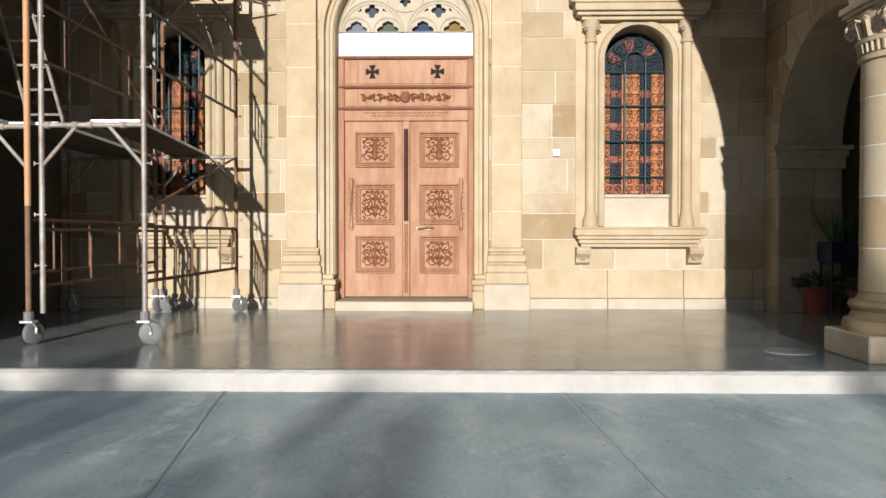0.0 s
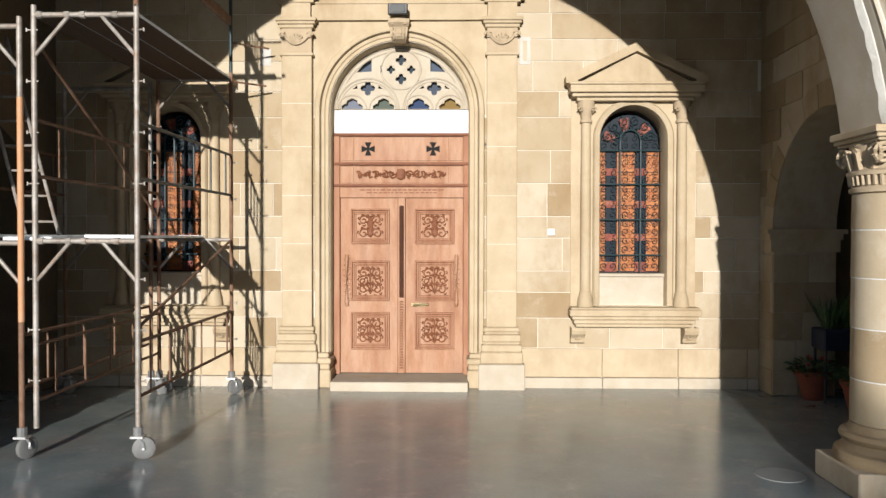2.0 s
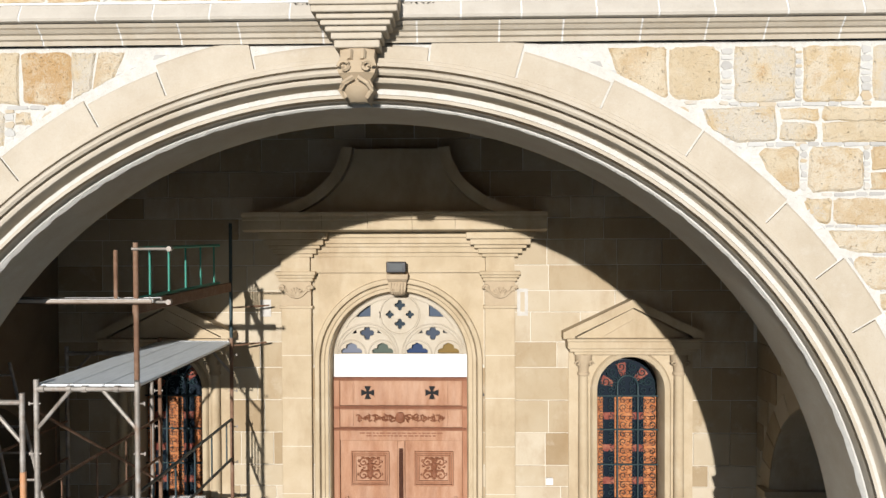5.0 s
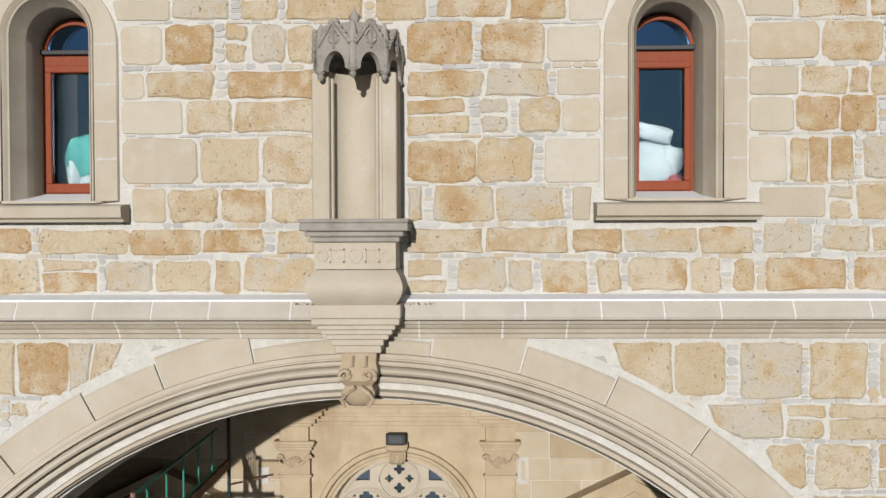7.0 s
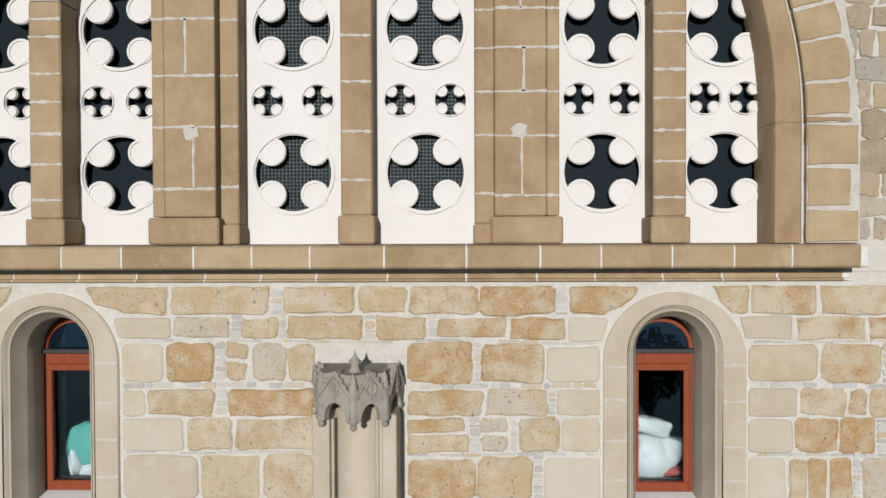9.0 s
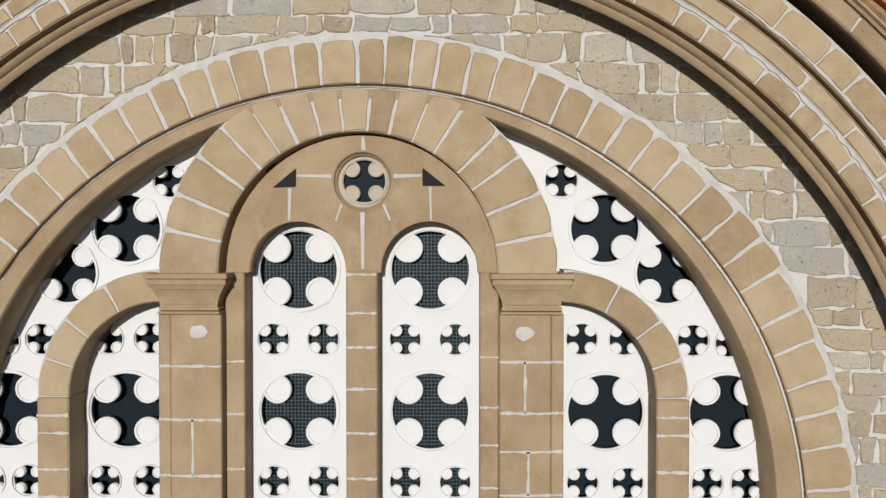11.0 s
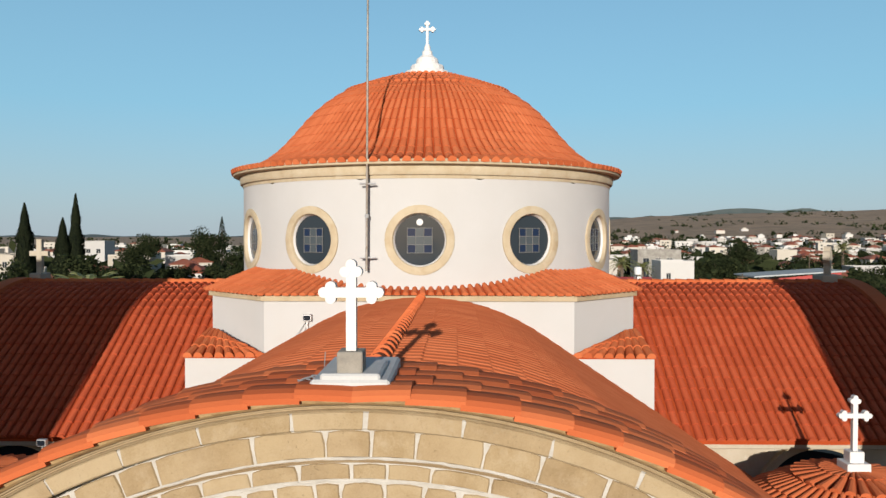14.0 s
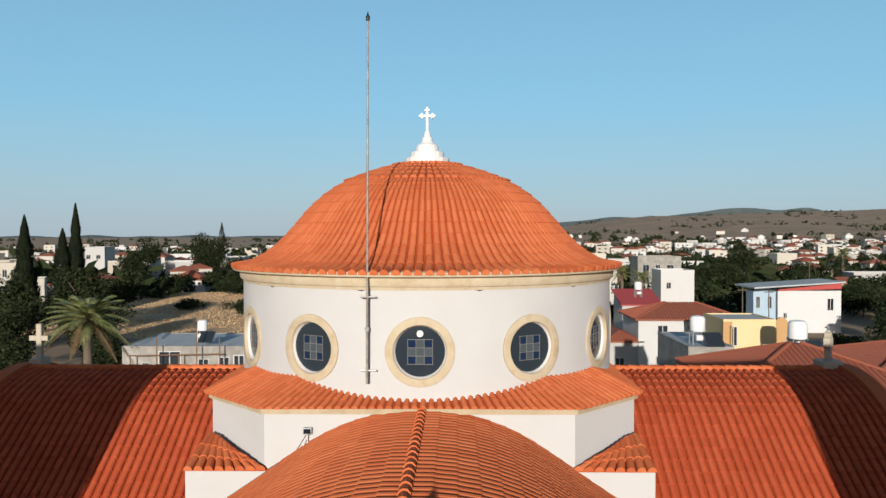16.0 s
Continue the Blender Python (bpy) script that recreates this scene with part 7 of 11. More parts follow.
FY, BY = 7.08, 10.06
XR, XL = -2.92, -3.89
sc = thing("scaffold_tower", (-3.43, 8.57, FLOOR), "rusty mobile scaffold tower on castors with two board decks", "scaffold", "scaffold towers")
for y in (FY, BY):
    frame_panel(sc, XL, XR, y, 0.24, 2.10, M_STEEL if y == FY else M_RUST)
    frame_panel(sc, XL, XR, y, 2.10, 4.22, M_STEEL if y == FY else M_RUST)
for x, y, a in ((XR, FY, 0.3), (XR, BY, 0.8), (XL, BY, 0.5)):
    caster(sc, x, y, a)
part("tall_post", tube(bmesh.new(), (XR, FY, 4.2), (XR, FY, 5.52), 0.026, 10), M_RUST, sc, "rusty upper post", smooth=True)
part("tall_post", tube(bmesh.new(), (XR, BY, 4.2), (XR, BY, 5.75), 0.024, 10), M_IRON, sc, "dark upper post", smooth=True)
ladder_rail(sc, XR, FY, BY, 0.54, 1.06, 6, M_RUST)
ladder_rail(sc, XL, FY, BY, 0.50, 1.03, 5, M_RUST)
ladder_rail(sc, XR, FY, BY, 2.60, 3.13, 5, M_IRON)
ladder_rail(sc, XL, FY, BY, 2.62, 3.15, 4, M_RUST)
ladder_rail(sc, XR - 0.03, FY + 0.1, BY - 0.4, 4.98, 5.46, 5, M_GREENTUBE)
plank(sc, -3.44, -2.97, FY + 0.03, BY + 0.1, 2.066, skew=-0.35)
for x in (-3.93, -3.59, -3.25):
    plank(sc, x, x + 0.325, FY + 0.03, BY + 0.12, 4.165)
part("edge_beam", boxed(XR - 0.04, XR + 0.01, FY, BY, 4.84, 4.96, bevel=0.006), M_RUST, sc, "brown timber edge beam")
plank(sc, -5.2, -2.72, FY - 0.13, FY + 0.14, 4.99, M_OLDBOARD)
for z, x0, x1 in ((5.46, XR - 0.02, XR + 0.34), (4.96, XR - 0.02, XR + 0.33)):
    p = part("loose_tube", tube(bmesh.new(), (x0, FY - 0.04, z), (x1, FY - 0.04, z), 0.013, 8), M_STEEL, sc, smooth=True)
    part("tube_eye", tube(bmesh.new(), (x1, FY - 0.065, z), (x1, FY - 0.015, z), 0.026, 10), M_STEEL, p)
part("short_post", tube(bmesh.new(), (-3.10, FY - 0.03, 4.96), (-3.10, FY - 0.03, 5.45), 0.020, 8), M_RUST, sc)
for a, b in (((XR, FY + 0.03, 1.2), (XR, BY - 0.03, 2.0)), ((XL, BY - 0.03, 2.3), (XL, FY + 0.03, 3.9))):
    part("diagonal_brace", tube(bmesh.new(), a, b, 0.016, 8), M_RUST, sc, smooth=True)
for z, x in ((4.62, XR + 0.42), (4.11, XR + 0.38)):
    part("wall_tie", tube(bmesh.new(), (XR - 0.02, BY, z), (x, BY + 0.35, z), 0.013, 6), M_RUST, sc)

sc2 = thing("scaffold_tower", (-4.7, 8.57, FLOOR), "second scaffold tower with an orange post, standing beside the first", "scaffold", "scaffold towers")
X2 = -4.00
for y in (FY - 0.05, BY):
    frame_panel(sc2, -5.15, X2, y, 0.24, 2.08, M_RUST, pins=False)
    frame_panel(sc2, -5.15, X2, y, 2.08, 4.10, M_STEEL, pins=False)
    for x in (-5.15, X2):
        caster(sc2, x, y, 1.2)
part("side_post", tube(bmesh.new(), (X2 + 0.005, FY - 0.055, 1.25), (X2 + 0.005, FY - 0.055, 3.35), 0.029, 10), M_ORANGE, sc2, "orange rust-stained tube", smooth=True)
plank(sc2, -4.22, -3.76, FY + 0.03, BY + 0.05, 2.046, skew=-0.30)
plank(sc2, -4.75, -4.28, FY - 0.1, BY + 0.05, 2.07)
ladder_rail(sc2, X2 - 0.02, FY, BY, 0.62, 1.12, 4, M_RUST)
ladder_rail(sc2, -5.15, FY, BY, 2.6, 3.1, 4, M_RUST)
lad = thing("ladder", (-3.9, 7.9, 2.1), "worn metal ladder leaning on the scaffold deck", "ladder")
for a, b in (((-3.965, 7.65, 2.07), (-4.80, 8.17, 4.2)), ((-4.31, 7.65, 2.07), (-5.14, 8.17, 4.2))):
    part("stile", tube(bmesh.new(), a, b, 0.018, 8), M_STEEL, lad, smooth=True)
for k in range(8):
    f = (k + 0.5) / 8
    a, b = Vector((-3.965, 7.65, 2.07)).lerp(Vector((-4.80, 8.17, 4.2)), f), Vector((-4.31, 7.65, 2.07)).lerp(Vector((-5.14, 8.17, 4.2)), f)
    part("rung", tube(bmesh.new(), a, b, 0.013, 6), M_STEEL, lad, smooth=True)


# ---- flower pots ----
M_LEAF = material("leaf_green", [(0.02, 0.045, 0.012), (0.04, 0.08, 0.02), (0.07, 0.11, 0.03)], 0.6, 8, 40, 0.0, island="island", spread=0.3)
M_PETAL = material("red_petal", [(0.45, 0.02, 0.02), (0.6, 0.05, 0.03)], 0.6, 8, 40, 0.0)
M_POT = material("terracotta_pot", [(0.15, 0.036, 0.02), (0.21, 0.06, 0.032)], 0.85, 8, 60, 0.3)


def leaf_clump(c, spread, height, n, size, seed, droop=0.3):
    bm = bmesh.new()
    r_ = random.Random(seed)
    for _ in range(n):
        a, d = r_.uniform(0, 6.283), spread * math.sqrt(r_.random())
        p = Vector((c[0] + d * math.cos(a), c[1] + d * math.sin(a), c[2] + height * r_.random() * (1 - 0.5 * d / spread)))
        u = Vector((math.cos(a + r_.uniform(-1, 1)), math.sin(a + r_.uniform(-1, 1)), r_.uniform(-droop, 0.8))).normalized()
        v = u.cross(Vector((r_.uniform(-1, 1), r_.uniform(-1, 1), 1))).normalized()
        s = size * r_.uniform(0.6, 1.3)
        q = [p, p + u * s * 0.5 + v * s * 0.22, p + u * s, p + u * s * 0.5 - v * s * 0.22]
        bm.faces.new([bm.verts.new(x) for x in q])
    return bm


def pot_plant(x, y, s, label, flowers, seed):
    t = thing("flower_pot", (x, y, FLOOR), label, "potted plant", "potted plants")
    part("pot", lathe(bmesh.new(), [(0.0, FLOOR), (0.12 * s, FLOOR), (0.19 * s, 0.24 * s), (0.215 * s, 0.245 * s), (0.22 * s, 0.31 * s), (0.19 * s, 0.31 * s), (0.18 * s, 0.27 * s), (0.0, 0.27 * s)], (x, y), 24), M_POT, t, smooth=True)
    tagged(part("foliage", leaf_clump((x, y, 0.27 * s), 0.26 * s, 0.22 * s, 260, 0.09 * s, seed), M_LEAF, t), kind="stuff")
    r_ = random.Random(seed)
    for _ in range(flowers):
        a, d = r_.uniform(0, 6.28), 0.22 * s * r_.random()
        c = Vector((x + d * math.cos(a), y + d * math.sin(a) - 0.04, 0.27 * s + r_.uniform(0.12, 0.26) * s))
        bm = bmesh.new()
        bmesh.ops.create_icosphere(bm, subdivisions=1, radius=0.022, matrix=Matrix.Translation(c))
        part("flower", bm, M_PETAL, t)


pot_plant(4.72, 10.0, 1.05, "terracotta flower pot with leafy red geraniums on the porch floor", 5, 3)
pot_plant(4.98, 9.35, 1.0, "terracotta flower pot with small red blooms beside the column", 4, 4)
pl = thing("planter", (4.98, 9.85, FLOOR), "dark planter stand with a spiky green plant in the shade", "planter")
part("stand", boxed(4.71, 5.27, 9.68, 10.05, 0.62, 0.89, bevel=0.02), material("navy_plastic", [(0.008, 0.011, 0.024), (0.016, 0.02, 0.04)], 0.5, 9, 60, 0.1), pl)
for x in (4.75, 5.23):
    for y in (9.72, 10.01):
        part("leg", tube(bmesh.new(), (x, y, FLOOR), (x, y, 0.63), 0.02, 6), M_BLACK, pl)
bm = bmesh.new()
r = random.Random(6)
for k in range(70):
    a = r.uniform(0, 6.28)
    d = Vector((math.cos(a), math.sin(a), 0))
    p = Vector((4.98, 9.86, 0.89)) + d * 0.1 * r.random() + Vector((r.uniform(-0.2, 0.2), 0, 0))
    L = r.uniform(0.25, 0.5)
    tip = p + d * L * 0.55 + Vector((0, 0, L))
    w = Vector((-d.y, d.x, 0)) * 0.02
    mid_ = p.lerp(tip, 0.5)
    bm.faces.new([bm.verts.new(v) for v in (p - w * 0.5, p + w * 0.5, mid_ + w, tip, mid_ - w)])
tagged(part("leaves", bm, M_LEAF, pl), kind="stuff")

# a round cover let into the porch floor, joints in the yard
solid("manhole_cover", lathe(bmesh.new(), [(0.0, FLOOR + 0.006), (0.21, FLOOR + 0.006), (0.225, FLOOR - 0.01)], (2.95, 6.75), 28), material("worn_cover", [(0.13, 0.14, 0.135), (0.17, 0.175, 0.165)], 0.6, 6, 60, 0.3), "pale round cover in the porch floor", "manhole cover")
M_SEAM = material("yard_seam", [(0.15, 0.17, 0.17), (0.24, 0.26, 0.255)], 0.9, 6, 60, 0.3)
M_DUST = material("dusty_seam", [(0.33, 0.365, 0.355), (0.44, 0.47, 0.455)], 0.95, 9, 60, 0.3)
yard = bpy.data.objects["yard_pavement"]
for x0, x1 in ((0.82, 0.99), (-1.73, -1.28)):
    for off, m, zz in ((0.0, M_SEAM, 0.003), (0.022, M_DUST, 0.0025), (-0.02, M_DUST, 0.0025)):
        bm = bmesh.new()
        r = random.Random(int(x0 * 10) + int(off * 100))
        n = 60
        prev = None
        for k in range(n + 1):
            y = 5.65 - (5.65 - 1.0) * k / n
            x = x0 + (x1 - x0) * (5.65 - y) / 2.9 + off + r.uniform(-0.004, 0.004)
            w = 0.003 if off == 0 else 0.016 * r.random() ** 2 + 0.001
            row = (bm.verts.new((x - w, y, YARD + zz)), bm.verts.new((x + w, y, YARD + zz)))
            if prev:
                bm.faces.new((prev[0], row[0], row[1], prev[1]))
            prev = row
        bmesh.ops.recalc_face_normals(bm, faces=bm.faces[:])
        part("joint", bm, m, yard)
bm = bmesh.new()
r = random.Random(31)
for k in range(50):
    x, y, s = r.uniform(-2.6, 2.9), r.uniform(3.0, 5.5), r.uniform(0.003, 0.013)
    a = r.uniform(0, 3)
    vs = [bm.verts.new((x + s * math.cos(a + q) * (1 + 0.5 * (q % 2)), y + s * math.sin(a + q), YARD + 0.004)) for q in (0, 1.2, 2.5, 3.8, 5.0)]
    bm.faces.new(vs)
tagged(part("fallen_leaf_bits", bm, M_SEAM, yard, "dry leaf bits on the concrete"), kind="stuff")


# ---- niche above the arch ----
NX = -0.635
niche = thing("statue_niche", (NX, 5.75, 6.6), "empty pale stone niche with a gabled canopy on a corbel", "niche", kind="structure")
bm = boxed(NX - 0.31, NX - 0.185, 5.62, 6.1, 8.02, 9.10, bevel=0.008)
box(bm, NX + 0.185, NX + 0.31, 5.62, 6.1, 8.02, 9.10, bevel=0.008)
for s in (-1, 1):
    tube(bm, (NX + s * 0.195, 5.63, 8.03), (NX + s * 0.195, 5.63, 9.06), 0.018, 6)
    tube(bm, (NX + s * 0.165, 5.66, 8.03), (NX + s * 0.165, 5.66, 9.06), 0.014, 6)
part("jambs", bm, M_PALE, niche)
bm = bmesh.new()
prev = None
for k in range(13):
    a = math.pi * k / 12
    row = [bm.verts.new((NX - 0.185 * math.cos(a), 5.66 + 0.16 * math.sin(a), z)) for z in (8.02, 9.12)]
    if prev:
        bm.faces.new((prev[0], row[0], row[1], prev[1]))
    prev = row
bmesh.ops.recalc_face_normals(bm, faces=bm.faces[:])
part("hollow", bm, M_PALE, niche, smooth=True)
bm = bmesh.new()
for z0, z1, g, y in ((7.86, 7.90, 0.33, 5.60), (7.90, 7.94, 0.36, 5.575), (7.94, 8.0, 0.395, 5.545), (8.0, 8.03, 0.40, 5.54)):
    box(bm, NX - g, NX + g, y, 6.1, z0, z1, bevel=0.008)
part("shelf", bm, M_GREY, niche, "weathered grey shelf")
fr = part("frieze", boxed(NX - 0.30, NX + 0.30, 5.63, 6.1, 7.66, 7.86), M_PALE, niche)
bm = bmesh.new()
for c, w in ((-0.24, 0.05), (-0.13, 0.055), (0.13, 0.055), (0.24, 0.05)):
    if abs(c) < 0.2:
        for a0, a1, b0, b1 in ((-w, w, 0.04, 0.05), (-w, w, -0.05, -0.04), (-w, -w + 0.01, -0.05, 0.05), (w - 0.01, w, -0.05, 0.05)):
            box(bm, NX + c + a0, NX + c + a1, 5.622, 5.64, 7.76 + b0, 7.76 + b1)
    else:
        arc_sweep(bm, NX + c, 7.76, [(0.035, 5.64), (0.035, 5.622), (0.045, 5.622), (0.045, 5.64)], 0, 360, 14)
arc_sweep(bm, NX, 7.76, [(0.045, 5.64), (0.045, 5.622), (0.057, 5.622), (0.057, 5.64)], 0, 360, 18)
part("frieze_ornament", bm, M_PALE, fr)
bm = bmesh.new()
prev = None
for k in range(9):
    a = math.pi * k / 8
    g = 0.30 + 0.055 * math.sin(a)
    row = [bm.verts.new((NX - g, 6.1, 7.655 - 0.255 * k / 8)), bm.verts.new((NX - g, 5.63 - 0.075 * math.sin(a), 7.655 - 0.255 * k / 8)), bm.verts.new((NX + g, 5.63 - 0.075 * math.sin(a), 7.655 - 0.255 * k / 8)), bm.verts.new((NX + g, 6.1, 7.655 - 0.255 * k / 8))]
    if prev:
        for j in range(3):
            bm.faces.new((prev[j], prev[j + 1], row[j + 1], row[j]))
    prev = row
bmesh.ops.recalc_face_normals(bm, faces=bm.faces[:])
part("bulged_corbel", bm, M_PALE, niche, smooth=True)
bm = bmesh.new()
for z0, z1, g, y in ((7.30, 7.40, 0.335, 5.60), (7.25, 7.30, 0.325, 5.62), (7.21, 7.25, 0.29, 5.66), (7.17, 7.21, 0.265, 5.69), (7.13, 7.17, 0.235, 5.72), (7.08, 7.13, 0.195, 5.75), (7.02, 7.08, 0.175, 5.78)):
    box(bm, NX - g, NX + g, y, 6.1, z0, z1, bevel=0.006)
part("stepped_corbel", bm, M_PALE, niche)
bm = bmesh.new()
prev = None
for z, w, d in ((7.02, 0.135, 5.80), (6.95, 0.13, 5.77), (6.88, 0.15, 5.73), (6.82, 0.14, 5.72), (6.77, 0.10, 5.76), (6.72, 0.13, 5.72), (6.66, 0.11, 5.74), (6.61, 0.08, 5.82)):
    row = [bm.verts.new((NX - w, 6.1, z)), bm.verts.new((NX - w, d + 0.03, z)), bm.verts.new((NX - w * 0.4, d, z)), bm.verts.new((NX + w * 0.4, d, z)), bm.verts.new((NX + w, d + 0.03, z)), bm.verts.new((NX + w, 6.1, z))]
    if prev:
        for j in range(5):
            bm.faces.new((prev[j], prev[j + 1], row[j + 1], row[j]))
    prev = row
bmesh.ops.recalc_face_normals(bm, faces=bm.faces[:])
ks = part("keystone", bm, M_CARVED, niche, smooth=True)
bm = bmesh.new()
for s in (-1, 1):
    wire(bm, [(NX + s * (0.085 + 0.05 * math.cos(k * 0.6) * (1 - k / 14)), 5.71, 6.86 + 0.05 * math.sin(k * 0.6) * (1 - k / 14)) for k in range(13)], 0.017, 5)
    wire(bm, [(NX + s * 0.02, 5.71, 6.78), (NX + s * 0.09, 5.69, 6.73), (NX + s * 0.12, 5.72, 6.68), (NX + s * 0.08, 5.74, 6.63)], 0.02, 5)
    wire(bm, [(NX + s * 0.05, 5.77, 7.0), (NX + s * 0.05, 5.745, 6.92)], 0.022, 5)
part("keystone_scrolls", bm, M_CARVED, ks)
# the canopy
P = [(-0.965, 5.98), (-0.865, 5.56), (-0.615, 5.43), (-0.405, 5.56), (-0.335, 5.98)]
cano = part("canopy_block", extrude(bmesh.new(), [(x, y) for x, y in P], "z", 9.26, 9.42), M_GREY, niche, "weathered grey gabled canopy")
for (xa, ya), (xb, yb) in zip(P, P[1:]):
    a, b = Vector((xa, ya, 0)), Vector((xb, yb, 0))
    L = (b - a).length
    u = (b - a).normalized()
    out_n = Vector((u.y, -u.x, 0))
    loop = [(0.02, 9.08)] + [(L / 2 - (L / 2 - 0.045) * math.cos(math.pi * k / 10), 9.09 + min(0.5 * L, 0.13) * math.sin(math.pi * k / 10)) for k in range(11)] + [(L - 0.02, 9.08), (L, 9.28), (L / 2, 9.45), (0.0, 9.27)]
    bm = bmesh.new()
    f0 = [bm.verts.new(a + u * t_ + Vector((0, 0, z)) + out_n * 0.03) for t_, z in loop]
    f1 = [bm.verts.new(a + u * t_ + Vector((0, 0, z)) - out_n * 0.03) for t_, z in loop]
    bm.faces.new(f0), bm.faces.new(f1[::-1])
    for k in range(len(loop)):
        j = (k + 1) % len(loop)
        bm.faces.new((f0[k], f1[k], f1[j], f0[j]))
    bmesh.ops.recalc_face_normals(bm, faces=bm.faces[:])
    g = part("gable", bm, M_GREY, cano)
    bm = bmesh.new()
    o = out_n * 0.035
    for side in (0, 1):
        pts = [a + u * (L * side) + Vector((0, 0, 9.26)) + o, a + u * (L / 2) + Vector((0, 0, 9.44)) + o]
        wire(bm, pts, 0.015, 5)
        for k in range(4):
            bmesh.ops.create_icosphere(bm, subdivisions=1, radius=0.018, matrix=Matrix.Translation(pts[0].lerp(pts[1], (k + 0.6) / 4.5) + Vector((0, 0, 0.02))))
    c = a + u * (L / 2) + o
    wire(bm, [c + u * (0.04 * math.cos(k * 0.5)) + Vector((0, 0, 9.32 + 0.045 * math.sin(k * 0.5))) for k in range(13)], 0.012, 4)
    wire(bm, [c + Vector((0, 0, 9.24)), c + Vector((0, 0, 9.44))], 0.012, 4)
    part("gable_carving", bm, M_GREY, g)
for x, y in P:
    part("pendant", lathe(bmesh.new(), [(0.0, 9.02), (0.02, 9.035), (0.028, 9.055), (0.018, 9.065), (0.035, 9.08), (0.04, 9.10), (0.025, 9.12), (0.035, 9.20), (0.035, 9.32), (0.02, 9.40), (0.0, 9.44)], (x, y), 10), M_GREY, cano, smooth=True)
part("finial", lathe(bmesh.new(), [(0.0, 9.40), (0.05, 9.42), (0.03, 9.46), (0.045, 9.50), (0.015, 9.53), (0.0, 9.58)], (-0.625, 5.60), 10), M_GREY, cano, smooth=True)


# ---- small arched windows of the front ----
M_CLEAR = bpy.data.materials.new("clear_pane")
M_CLEAR.use_nodes = True
b_ = M_CLEAR.node_tree.nodes["Principled BSDF"]
b_.inputs["Transmission Weight"].default_value, b_.inputs["Roughness"].default_value, b_.inputs["IOR"].default_value = 1.0, 0.0, 1.85
b_.inputs["Base Color"].default_value = (0.80, 0.88, 0.92, 1)
b_.inputs["Specular Tint"].default_value = (0.36, 0.68, 1.0, 1)
M_FAN = glassy("sky_reflecting_pane", (0.004, 0.007, 0.012), 0.01, 1.0)
M_FAN.node_tree.nodes["Principled BSDF"].inputs["IOR"].default_value = 1.9
M_FAN.node_tree.nodes["Principled BSDF"].inputs["Specular Tint"].default_value = (0.24, 0.56, 1.0, 1)
M_LIME = material("limewashed_sill", [(0.62, 0.61, 0.59), (0.70, 0.69, 0.67)], 0.9, 5, 50, 0.4, stain=0.3, stain_colour=(0.45, 0.42, 0.38), stain_scale=4.0)
M_PILLOW = material("white_cloth", [(0.12, 0.14, 0.15), (0.20, 0.222, 0.23)], 0.9, 5, 40, 0.4)
M_TEALCLOTH = material("teal_cloth", [(0.012, 0.07, 0.065), (0.03, 0.13, 0.12)], 0.9, 5, 40, 0.4)


